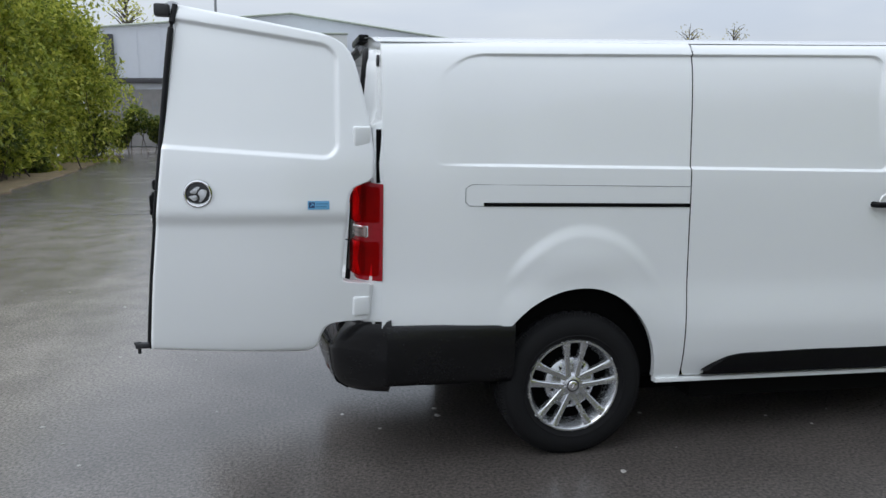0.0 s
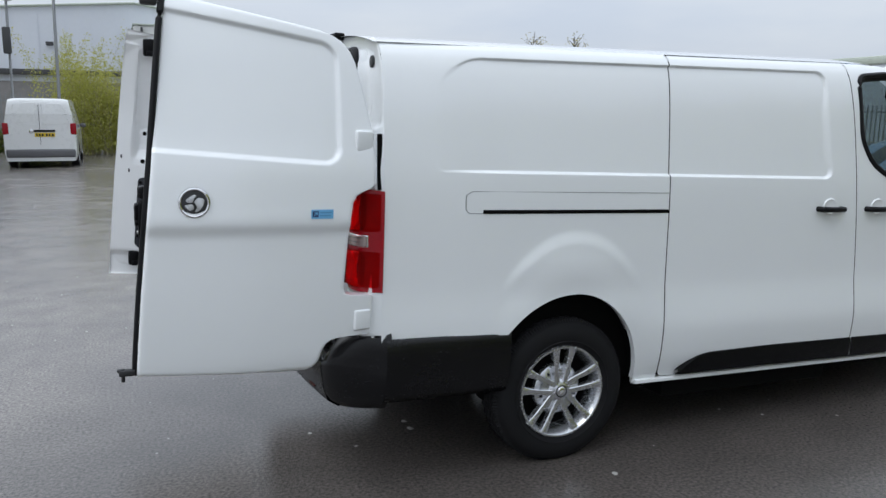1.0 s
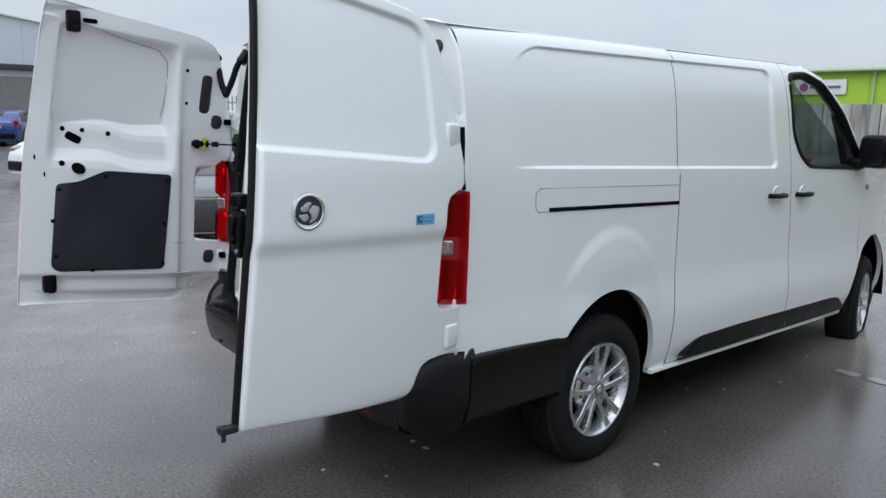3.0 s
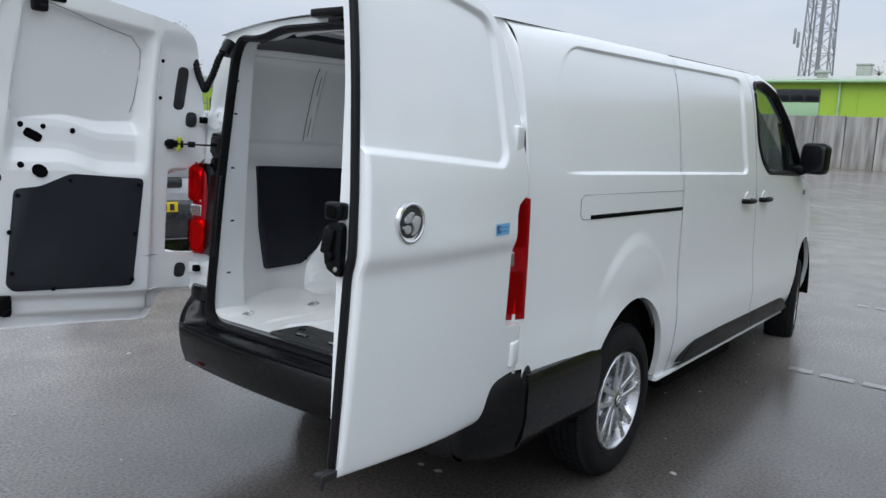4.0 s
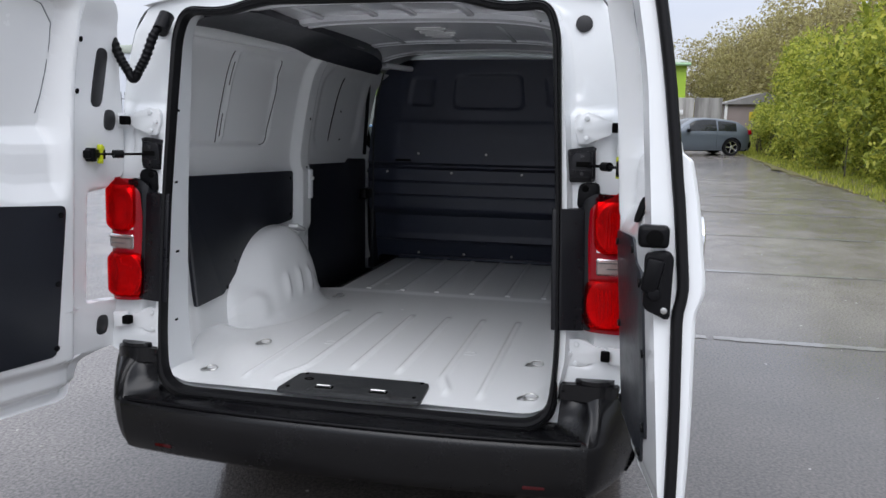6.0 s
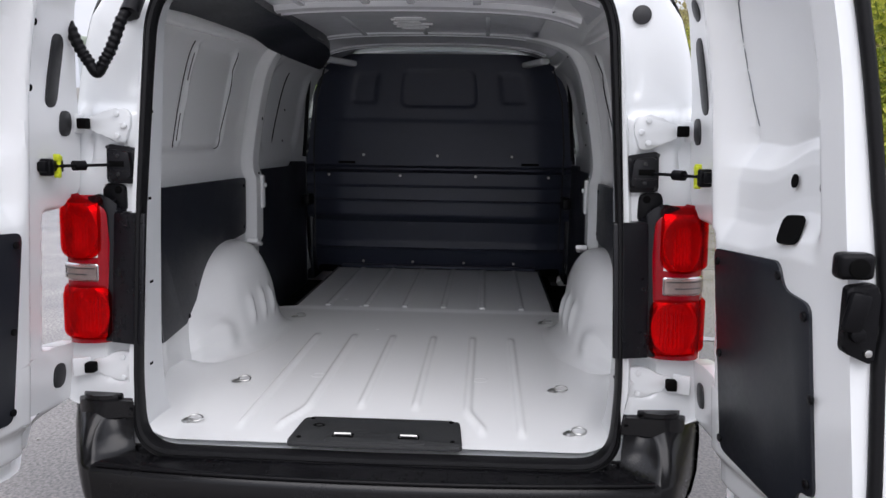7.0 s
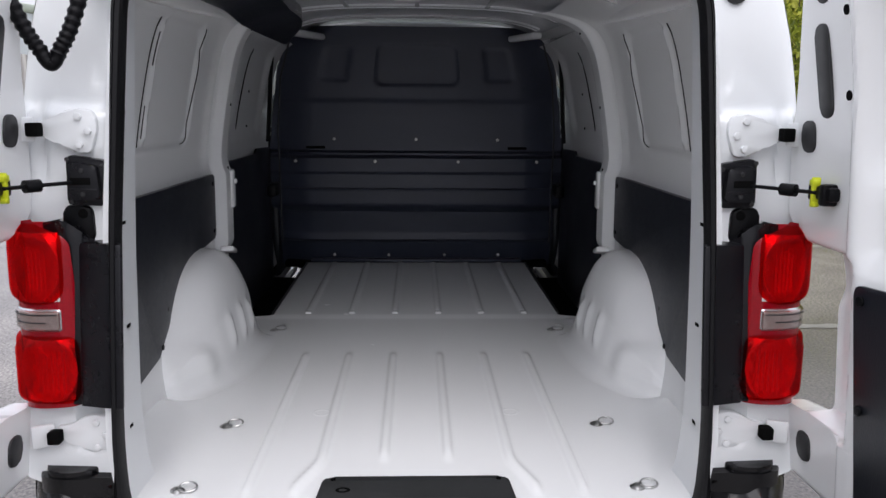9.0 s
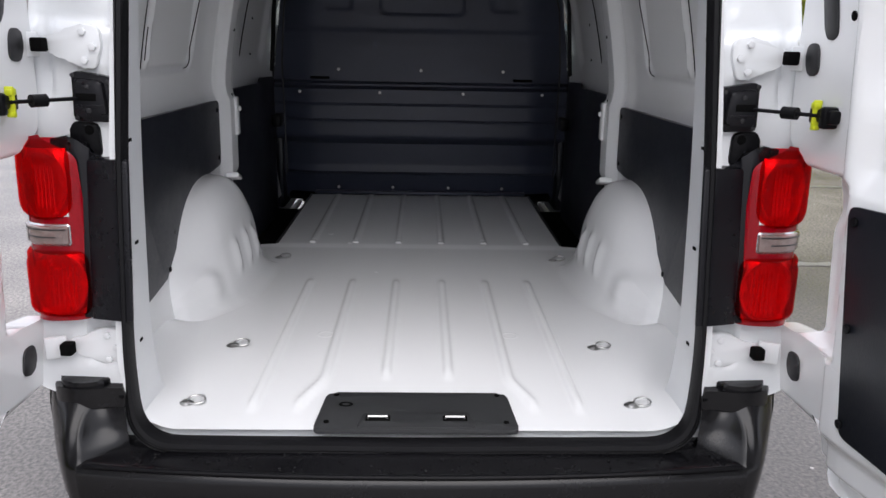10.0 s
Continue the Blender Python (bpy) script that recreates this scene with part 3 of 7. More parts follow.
# wheels
def make_wheel():
    w = new("wheel")
    prof = []
    R, W = 0.357, 0.108
    for r, h in ((0.222, 0.085), (0.231, 0.100), (0.255, W + 0.002), (0.285, W + 0.004), (0.318, W - 0.002), (0.338, W - 0.014), (0.347, W - 0.03)):
        prof.append((r, h))
    for g in (0.062, 0.030, -0.004, -0.038):
        prof += [(R, g + 0.012), (R - 0.001, g + 0.003), (R - 0.009, g + 0.001), (R - 0.009, g - 0.005), (R - 0.001, g - 0.007)]
    prof += [(0.347, -W + 0.04), (0.338, -W + 0.024), (0.312, -W + 0.012), (0.26, -W + 0.010), (0.222, -0.075)]
    part("tyre", lathe(prof, 300, None, lambda i, k: -0.0075 if (i % 2 == 0 and 5 <= k <= 9) else (-0.004 if (i // 3) % 2 == 0 and 9 < k <= len(prof) - 6 else 0)), TYRE, w)
    part("bead_ring", lathe([(0.247, W + 0.0025), (0.250, W + 0.0055), (0.253, W + 0.0030)], 72), TYRE, w)
    part("rim", lathe([(0.209, 0.090), (0.206, 0.075), (0.202, 0.04), (0.196, -0.06)], 72), GREYPLUG, w, "black steel wheel rim")
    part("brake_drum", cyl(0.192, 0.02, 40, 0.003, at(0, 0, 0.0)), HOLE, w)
    # hub plate, set-back disc, ten spokes in pairs, and a broad bright barrel that slopes inwards
    cover = join(lathe([(0.0, 0.098), (0.026, 0.098), (0.034, 0.094), (0.046, 0.090), (0.058, 0.082), (0.066, 0.064), (0.112, 0.058), (0.124, 0.050), (0.128, 0.030)], 60))
    for k in range(5):
        a0 = 90 + 72 * k
        for d in (-1, 1):
            bm = bmesh.new()
            rows = []
            for r, off, wd, h in ((0.030, 0.019, 0.016, 0.092), (0.060, 0.024, 0.0150, 0.090), (0.10, 0.030, 0.0130, 0.092), (0.15, 0.0365, 0.0140, 0.098), (0.19, 0.0425, 0.0175, 0.102), (0.219, 0.047, 0.024, 0.104)):
                off *= d
                rows.append([bm.verts.new(v) for v in ((r, off - wd, h - 0.034), (r, off - wd, h - 0.004), (r, off - wd * 0.72, h), (r, off + wd * 0.72, h), (r, off + wd, h - 0.004), (r, off + wd, h - 0.034))])
            for p, q in zip(rows, rows[1:]):
                for i in range(5):
                    bm.faces.new((p[i], q[i], q[i + 1], p[i + 1]))
            bm.transform(pose(0, 0, 0, 0, 0, a0))
            cover = join(cover, bm)
        web = prism(rounded([(0.05, -0.020), (0.098, -0.022), (0.104, 0.0), (0.098, 0.022), (0.05, 0.020)], 0.008), 0.010, 0.003, pose(0, 0, 0, 0, 0, a0) @ Matrix.Translation((0, 0, 0.066)))
        cover = join(cover, web)
    cover = join(cover, lathe([(0.222, 0.088), (0.228, 0.099), (0.224, 0.106), (0.216, 0.106), (0.211, 0.100), (0.198, 0.068), (0.190, 0.040), (0.189, 0.020)], 72))
    part("wheel_trim", cover, ALLOY, w, "silver wheel trim with five pairs of spokes")
    for k in range(5):
        part("wheel_bolt_hole", prism(rounded([(-0.008, -0.009), (0.011, 0.0), (-0.008, 0.009)], 0.004), 0.006, 0.001, pose(0, 0, 0, 0, 0, 126 + 72 * k) @ Matrix.Translation((0.096, 0, 0.0575))), HOLE, w)
    part("centre_badge", join(lathe([(0.0, 0.102), (0.018, 0.102), (0.022, 0.1), (0.024, 0.097)], 24), box(0.018, 0.005, 0.003, 0.001, at(0, 0.004, 0.103, 0, 0, 30)), box(0.018, 0.005, 0.003, 0.001, at(0, -0.005, 0.103, 0, 0, 30))), CHROME, w)
    part("badge_recess", lathe([(0.025, 0.0985), (0.028, 0.0993), (0.031, 0.0975)], 30), GREYPLUG, w)
    return w


wheel = make_wheel()
wheel.parent = van
wheel.matrix_basis = pose(1.15, -0.823, 0.347, 90, 0, 0)
for m in (pose(1.15, 0.823, 0.345, -90, 40, 0), pose(4.46, -0.818, 0.362, 90, 25, 10), pose(4.46, 0.818, 0.362, -90, 25, 10)):
    copy_thing(wheel, m)

SEAMGREY = pmat("panel_gap_grey", (0.20, 0.21, 0.22), 0.6)
# black side cladding, handles, rail
for s in (-1, 1):
    pts = rounded([(1.80, 0.39), (1.97, 0.497), (2.45, 0.503), (3.78, 0.50), (3.90, 0.47), (3.95, 0.385)], 0.05, 4)
    for name, a, b in (("lower_cladding", 1.7, 3.004), ("lower_cladding", 3.012, 4.0)):
        n = 40
        V, F = [], []
        for i in range(n + 1):
            x = max(1.80, a) + (min(3.95, b) - max(1.80, a)) * i / n
            top = lerp_table(x, [(1.80, 0.395), (1.86, 0.44), (1.93, 0.48), (2.0, 0.494), (2.4, 0.503), (3.75, 0.500), (3.86, 0.485), (3.92, 0.45), (3.95, 0.40)])
            y = side_y(x, 0.45)
            for dy, z in ((-0.012, 0.384), (0.012, 0.386), (0.019, 0.40), (0.021, max(0.405, top - 0.03)), (0.016, max(0.41, top - 0.008)), (-0.010, top + 0.004)):
                V.append((x, s * (y + dy), z))
        for i in range(n):
            for k in range(5):
                F.append((i * 6 + k, i * 6 + k + 1, i * 6 + k + 7, i * 6 + k + 6))
        sheet(name, V, F, BLACKP, van, "black plastic side cladding")
    ys = side_y(1.1, 1.215)
    part("rail_slot", box(0.995, 0.008, 0.0175, 0.003, at(1.172, s * (ys + 0.0), 1.214)), HOLE, van)
    part("rail_cover_gap", tube([(1.668, s * (side_y(1.66, 1.302) + 0.0005), 1.302), (0.62, s * (side_y(0.62, 1.302) + 0.0005), 1.302), (0.592, s * (side_y(0.6, 1.285) + 0.0005), 1.285), (0.592, s * (side_y(0.6, 1.225) + 0.0005), 1.225), (0.61, s * (side_y(0.6, 1.207) + 0.0005), 1.207), (0.68, s * (side_y(0.7, 1.207) + 0.0005), 1.207)], 0.0016, 6), SEAMGREY, van)
    for hx in (2.742, 3.105):
        y = side_y(hx, 1.22)
        h = part("door_handle", tube([(hx - 0.085, s * (y - 0.005), 1.222), (hx - 0.075, s * (y + 0.03), 1.222), (hx - 0.03, s * (y + 0.036), 1.222), (hx + 0.03, s * (y + 0.036), 1.222), (hx + 0.075, s * (y + 0.03), 1.222), (hx + 0.085, s * (y - 0.005), 1.222)], 0.015, 10), BLACKP, van, "black bar door handle")
        part("handle_recess", lathe([(0.0, 0.0005), (0.034, 0.0008), (0.042, 0.004), (0.047, 0.0052), (0.053, 0.0)], 28, Matrix.Translation((hx, s * (y + 0.001), 1.235)) @ pose(0, 0, 0, s * -90, 0, 0) @ Matrix.Diagonal((1.0, 0.85, 1, 1))), INNER, h)
part("lock_cylinder", cyl(0.011, 0.006, 16, 0.002, at(3.165, -side_y(3.16, 1.225) - 0.03, 1.222, 90)), STEEL, van)
part("side_repeater", cyl(0.02, 0.012, 16, 0.004, at(4.2, -side_y(4.2, 1.25) - 0.002, 1.25, 90)), CLEARLENS, van)


# dark channels behind the panel gaps
for s in (-1, 1):
    for seam, z1 in ((seam_rear, 1.93), (seam_mid, 1.97)):
        zz = [0.385 + (z1 - 0.385) * i / 40 for i in range(41)]
        V = [(seam(z) + dx, s * (side_y(seam(z), z) - 0.009), z) for z in zz for dx in (-0.018, 0.018)]
        sheet("gap_channel", V, [(2 * i, 2 * i + 1, 2 * i + 3, 2 * i + 2) for i in range(40)], HOLE, van)


# ---- rear frame round the load opening ----
def resample(P, n):
    P = [Vector(p) for p in P]
    P.append(P[0])
    L = [0]
    for a, b in zip(P, P[1:]):
        L.append(L[-1] + (b - a).length)
    out, k = [], 0
    for i in range(n):
        t = L[-1] * i / n
        while L[k + 1] < t:
            k += 1
        out.append(P[k].lerp(P[k + 1], (t - L[k]) / max(1e-9, L[k + 1] - L[k])))
    return out


right_edge = [(-0.40, 0.580), (-0.672, 0.583), (-0.692, 0.80), (-0.677, 1.25), (-0.642, 1.80), (-0.612, 1.884), (-0.47, 1.874), (-0.34, 1.912)]
loop = rounded(right_edge + [(-y, z) for y, z in right_edge[::-1]], 0.11, 6)
OPEN = resample([(0.0, 0.577)] + loop, 440)
zs = [0.69 + (1.905 - 0.69) * i / 14 for i in range(15)]
side_pts = [(-side_y(0.228, z), z) for z in zs] + [(-0.70, 1.935), (-0.55, 1.950), (-0.3, 1.966)]
OUT = resample([(0.0, 0.53), (-0.5, 0.53), (-0.80, 0.55), (-0.84, 0.66)] + side_pts + [(0.0, 1.972)] + [(-y, z) for y, z in side_pts[::-1]] + [(0.84, 0.66), (0.80, 0.55), (0.5, 0.53)], 440)
RINGS = ((0.0, 0.10, 1.012), (0.0, 0.0, 1.0), (0.10, -0.006, 1), (0.16, 0.035, 1)) + tuple((0.22 + 0.58 * i / 15, 0.040 + 0.012 * i / 15, 1) for i in range(16)) + ((0.86, 0.044, 1), (0.90, 0.040, 1), (0.97, 0.062, 1), (1.0, 0.0, 1))


def open_x(z):
    """The load opening leans forward towards the roof."""
    return lerp_table(z, [(0.58, 0.080), (0.85, 0.112), (1.25, 0.138), (1.6, 0.165), (1.92, 0.196)])


def pillar_relief(y, z):
    """Pressed steps and hollows in the rear pillars."""
    d = 0.018 * step01(1.550, 1.572, z) * (1 - step01(1.80, 1.86, z))
    d += 0.016 * math.exp(-((y - 0.845) / 0.009) ** 2) * step01(1.36, 1.42, z)
    d -= 0.008 * step01(0, 0.012, -rrect(y, z, 0.70, 0.815, 1.452, 1.562, 0.03))
    d += 0.020 * step01(0, 0.012, -rrect(y, z, 0.70, 0.80, 0.765, 0.88, 0.02))
    d += 0.010 * step01(0, 0.02, -rrect(y, z, 0.69, 0.735, 1.60, 1.78, 0.02))
    return d


V, F = [], []
for f, dx, k in RINGS:
    for a, b in zip(OPEN, OUT):
        p = a.lerp(b, f)
        x = 0.229 if f == 1.0 else min(0.226, open_x(p.y) + dx - 0.008 * (0.2 < f < 0.85) + (pillar_relief(abs(p.x), p.y) if 0.2 < f < 0.95 else 0.0))
        if f == 0.0 and dx > 0.05:
            x = 0.29
        V.append((x, p.x * k, (p.y - 1.2) * k + 1.2))
n = 440
for j in range(len(RINGS) - 1):
    for i in range(n):
        F.append((j * n + i, j * n + (i + 1) % n, (j + 1) * n + (i + 1) % n, (j + 1) * n + i))
sheet("rear_frame", V, F, WHITE, van, "", True, 55)
seal = [(open_x(p.y) - 0.012, p.x, p.y) for p in OPEN]
bm = bmesh.new()
rows = []
for i, p in enumerate(seal):
    a, b = Vector(seal[i - 1]), Vector(seal[(i + 1) % n])
    d = (b - a).normalized()
    o = Vector((0, d.z, -d.y))
    if o.dot(Vector((0, p[1], p[2] - 1.2))) < 0:
        o = -o
    P, g = Vector(p), lerp_table(p[2], [(0.57, 0.028), (0.64, 0.024), (0.74, 0.008), (1.0, 0.006), (1.35, 0.010), (1.9, 0.018)])
    rows.append([bm.verts.new(P + o * u + Vector((w, 0, 0))) for u, w in ((-0.009, 0.03), (-0.010, 0.0), (-0.006, -0.012), (0.18 * g, -0.015), (0.30 * g, -0.009), (0.42 * g, -0.013), (0.58 * g, -0.011), (0.68 * g, -0.005), (0.80 * g, -0.008), (g, -0.002), (1.02 * g, 0.012))])
for i in range(n):
    p, q = rows[i], rows[(i + 1) % n]
    for k in range(10):
        bm.faces.new((p[k], q[k], q[k + 1], p[k + 1]))
part("opening_seal", bm, RUBBER, van, "black rubber seal round the load opening")
part("high_brake_lamp", box(0.05, 0.42, 0.035, 0.008, at(0.205, -0.05, 1.972)), BLACKP, van)
for y in (0.02, -0.12):
    part("door_striker", join(box(0.03, 0.075, 0.022, 0.006, at(0.20, y, 1.938)), box(0.02, 0.03, 0.02, 0.003, at(0.185, y, 1.92))), BLACKP, van)
for s in (-1, 1):
    part("frame_plug", cyl(0.026, 0.012, 24, 0.004, Matrix.Translation((0.222, s * 0.725, 1.83)) @ pose(0, 0, 0, 0, 90, 0)), GREYPLUG, van)
    for hx, hz in ((0.20, 1.30), (0.20, 0.80), (0.21, 1.05), (0.20, 1.55), (0.20, 1.70)):
        part("frame_hole", box(0.02, 0.003, 0.008, 0.001, at(hx, s * (lerp_table(hz, [(0.8, 0.692), (1.25, 0.679), (1.8, 0.643)]) + 0.001), hz)), HOLE, van)


# ---- tail lamps, hinges and check straps on the rear pillars ----
LAMP_PLAN = [(0.170, 0.764), (0.130, 0.770), (0.116, 0.795), (0.114, 0.834), (0.120, 0.870), (0.140, 0.900), (0.180, 0.922), (0.229, 0.935)]


def lamp_at(t, z, push=0.0):
    k = t * (len(LAMP_PLAN) - 1)
    x = smooth_table(k, [(i, p[0]) for i, p in enumerate(LAMP_PLAN)])
    y = smooth_table(k, [(i, p[1]) for i, p in enumerate(LAMP_PLAN)])
    lean = -0.045 * (z - 1.1)
    c = Vector((0.20, 0.86))
    d = (Vector((x, y)) - c).normalized() * push
    y += (side_y(0.228, z) + 0.005 - 0.935) * step01(0.5, 1.0, t) + lean * 0.5 * (1 - step01(0.5, 1.0, t))
    return x + d.x + 0.028 * step01(1.25, 1.315, z) ** 2 * (1 - t), y + d.y, z


def lamp_start(v):
    """Where the red begins, from the housing's side: further out and rounded off towards the top."""
    return 0.03 + 0.17 * v + 0.32 * step01(0.84, 1.0, v) ** 1.8


def lamp_patch(t0, t1, z0, z1, push, s, r=0.022, nu=34, nv=34, soft_w=0.03):
    """A bulging lens patch with rounded corners on the lamp's surface."""
    V, F = [], []
    w = (t1 - t0) * 0.235
    for j in range(nv):
        for i in range(nu):
            a, b = i / (nu - 1), j / (nv - 1)
            d = rrect((a - 0.5) * w, z0 + (z1 - z0) * b, -w / 2, w / 2, z0, z1, r)
            q = step01(0.0, soft_w, -d)
            x, y, z = lamp_at(t0 + (t1 - t0) * a, z0 + (z1 - z0) * b, -0.005 + (push + 0.005) * (q ** 0.6))
            V.append((x, s * y, z))
    for j in range(nv - 1):
        for i in range(nu - 1):
            k = j * nu + i
            F.append((k, k + 1, k + nu + 1, k + nu))
    return V, F if s > 0 else [f[::-1] for f in F]


for s in (-1, 1):
    V, F = gridmesh(40, 60, lambda u, v: (lambda p: (p[0], s * p[1], p[2]))(lamp_at(lamp_start(v) + u * (1 - lamp_start(v)), 0.886 + 0.432 * v - 0.012 * u * (1 - v) - 0.020 * u * v ** 6)))
    lamp = sheet("tail_lamp", V, F, REDLENS, van, "red tail lamp with a clear band")
    for name, a, b, z0, z1, p, m in (("upper_lens", 0.24, 0.80, 1.122, 1.312, 0.021, REDGLASS), ("lower_lens", 0.12, 0.79, 0.888, 1.056, 0.021, REDGLASS), ("side_lens", 0.70, 0.97, 1.128, 1.290, 0.011, REDGLASS), ("side_lens", 0.70, 0.97, 0.892, 1.050, 0.011, REDGLASS), ("clear_lens", 0.27, 0.84, 1.058, 1.122, 0.004, ALLOY)):
        V, F = lamp_patch(a, b, z0, z1, p, s, 0.050 if name == "upper_lens" else 0.036 if name == "lower_lens" else 0.012, 34, 34, 0.024 if p > 0.02 else 0.014)
        lens = sheet(name, V, F, m, lamp)
    V, F = lamp_patch(0.295, 0.815, 1.064, 1.116, 0.0075, s, 0.008, 34, 34, 0.008)
    sheet("clear_pane", V, F, CLEARLENS, lens)
    for z, t0, t1 in ((1.104, 0.34, 0.74), (1.086, 0.42, 0.70)):
        part("clear_lens_bar", tube([(lambda p: (p[0], s * p[1], p[2]))(lamp_at(t0 + (t1 - t0) * i / 8, z, 0.0078)) for i in range(9)], 0.0016, 6), GREYPLUG, lens)
    # silvered bowls behind the red glass, ribbed in the middle
    for z0, z1, t0, t1 in ((1.134, 1.290, 0.30, 0.70), (0.900, 1.046, 0.19, 0.68)):
        V, F = [], []
        nu, nv = 72, 30
        for j in range(nv):
            for i in range(nu):
                a, b = i / (nu - 1), j / (nv - 1)
                e = math.hypot(2 * a - 1, 2 * b - 1)
                rib = (1 - step01(0.35, 0.55, abs(2 * a - 0.9))) * (1 - step01(0.5, 0.8, abs(2 * b - 0.9)))
                x, y, z = lamp_at(t0 + (t1 - t0) * a, z0 + (z1 - z0) * b, 0.0015 + 0.0085 * min(1, e) ** 2 * (1 - step01(0.95, 1.25, e)) + 0.0011 * rib * math.sin(a * 75) + 0.0003 * (1 - rib) * math.sin(a * 30) * math.sin(b * 20))
                V.append((x, s * y, z))
        F = [(j * nu + i, j * nu + i + 1, (j + 1) * nu + i + 1, (j + 1) * nu + i) for j in range(nv - 1) for i in range(nu - 1)]
        sheet("bulb_reflector", V, F if s > 0 else [f[::-1] for f in F], REFLECTOR, lamp)
    # black moulding from the lens to the opening seal
    H = Matrix(((1, 0, 0, 0), (0, s, 0, 0), (0, 0, 1, 0.888), (0, 0, 0, 1)))
    dome = prism(rounded([(0.21, 0.850), (0.136, 0.846), (0.121, 0.815), (0.118, 0.768), (0.132, 0.735), (0.21, 0.727)], 0.02, 4), 0.432, 0.04, H)
    for v in dome.verts:
        if v.co.z > 1.20:
            k = (v.co.z - 1.20) / 0.12
            v.co.z -= 0.066 * k * max(0, (0.822 - abs(v.co.y)) / 0.098) ** 2.2
            v.co.z -= 0.016 * k * step01(0.79, 0.83, abs(v.co.y))
            v.co.x += 0.02 * k
    flat_panel = prism(rounded([(0.21, 0.77), (0.112, 0.768), (0.096, 0.70), (0.094, 0.668), (0.108, 0.668), (0.122, 0.704), (0.21, 0.712)], 0.005, 3), 0.376, 0.008, H)
    for v in flat_panel.verts:
        v.co.y -= s * 0.012 * step01(0.95, 1.27, v.co.z)
        v.co.x += 0.024 * (v.co.z - 0.90) / 0.36 if v.co.x < 0.2 else 0
    part("lamp_housing", join(dome, flat_panel), SATIN, lamp, "black lamp housing")
    part("lamp_bracket", prism(rounded([(-0.038, -0.05), (0.034, -0.05), (0.030, 0.030), (-0.034, 0.034)], 0.02, 4), 0.02, 0.006, Matrix(((0, 0, -1, 0.185), (-s, 0, 0, s * 0.762), (0, 1, 0, 1.312), (0, 0, 0, 1)))), BLACKP, lamp)
    part("lamp_screw", cyl(0.011, 0.006, 14, 0.003, at(0.164, s * 0.752, 1.326, 0, 90)), HOLE, lamp)
    # hinges: pressed brackets with bolts and a dark pivot
    for hz, hb in ((1.51, 0.182), (0.805, 0.150)):
        sh = rounded([(0.0, 0.050), (0.055, 0.047), (0.062, 0.010), (0.045, -0.052), (0.0, -0.045), (-0.035, -0.016), (-0.075, -0.014), (-0.075, 0.022), (-0.035, 0.026)], 0.018, 3)
        m = Matrix(((0, 0, -1, hb), (-s, 0, 0, s * 0.770), (0, 1, 0, hz), (0, 0, 0, 1)))
        hinge = part("hinge", prism(sh, 0.014, 0.005, m), WHITE, van, "white painted door hinge")
        for by, bz in ((0.022, 0.032), (0.042, 0.0), (0.022, -0.030)):
            part("hinge_bolt", cyl(0.009, 0.008, 6, 0.002, at(hb - 0.018, s * (0.770 - by), hz + bz, 0, 90)), WHITE, hinge)
        part("hinge_pivot", box(0.03, 0.028, 0.03, 0.004, at(hb - 0.030, s * 0.838, hz + 0.003)), HOLE, hinge)
        part("hinge_arm", box(0.012, 0.05, 0.055, 0.004, at(hb - 0.024, s * 0.868, hz + 0.003, 0, 0, s * 25)), WHITE, hinge)
    K = Matrix(((0, 0, -1, 0.184), (-s, 0, 0, s * 0.738), (0, 1, 0, 1.400), (0, 0, 0, 1)))
    plate = prism(rounded([(-0.044, -0.054), (0.040, -0.056), (0.050, -0.034), (0.050, 0.038), (0.040, 0.046), (-0.040, 0.058)], 0.012, 4), 0.024, 0.005, K)
    block = prism(rounded([(-0.036, -0.040), (0.030, -0.040), (0.034, -0.030), (0.030, 0.036), (-0.030, 0.043)], 0.010, 4), 0.020, 0.006, K @ Matrix.Translation((0, 0, 0.020)))
    strap = part("check_strap_box", join(plate, block, box(0.062, 0.004, 0.004, 0.001, K @ Matrix.Translation((-0.002, -0.018, 0.040)))), SATIN, van, "black door check unit with a rod")
    part("check_slot", box(0.044, 0.016, 0.004, 0.001, K @ Matrix.Translation((-0.006, 0.001, 0.0395))), HOLE, strap)
    for by, bz, bd in ((0.038, 0.034, 0.024), (0.038, -0.044, 0.024), (-0.038, 0.048, 0.024), (-0.036, -0.047, 0.024), (-0.002, 0.024, 0.040), (-0.002, -0.028, 0.040)):
        part("check_screw", cyl(0.0055, 0.005, 10, 0.001, K @ Matrix.Translation((by, bz, bd))), GREYPLUG, strap)
    part("check_rod", tube([(0.16, s * 0.752, 1.398), (0.06, s * 0.822, 1.398), (0.02, s * 0.848, 1.398)], 0.0045, 8), BLACKP, strap)
    part("check_boot", tube([(0.085, s * 0.804, 1.398), (0.058, s * 0.823, 1.398)], 0.014, 12), BLACKP, strap)
    # white flange and dark seal strip along the pillar's outer edge
    for z0, z1 in ((1.30, 1.535), (0.680, 0.875)):
        ya = side_y(0.228, (z0 + z1) / 2)
        fl = part("pillar_flange", box(0.040, 0.006, z1 - z0, 0.002, at(0.206, s * (ya - 0.014), (z0 + z1) / 2, math.degrees(math.atan((side_y(0.228, z1) - side_y(0.228, z0)) / (z1 - z0))) * -s)), WHITE, van)
        part("flange_seal", box(0.022, 0.004, z1 - z0 - 0.004, 0.001, at(0.210, s * (ya - 0.009), (z0 + z1) / 2, math.degrees(math.atan((side_y(0.228, z1) - side_y(0.228, z0)) / (z1 - z0))) * -s)), HOLE, fl)
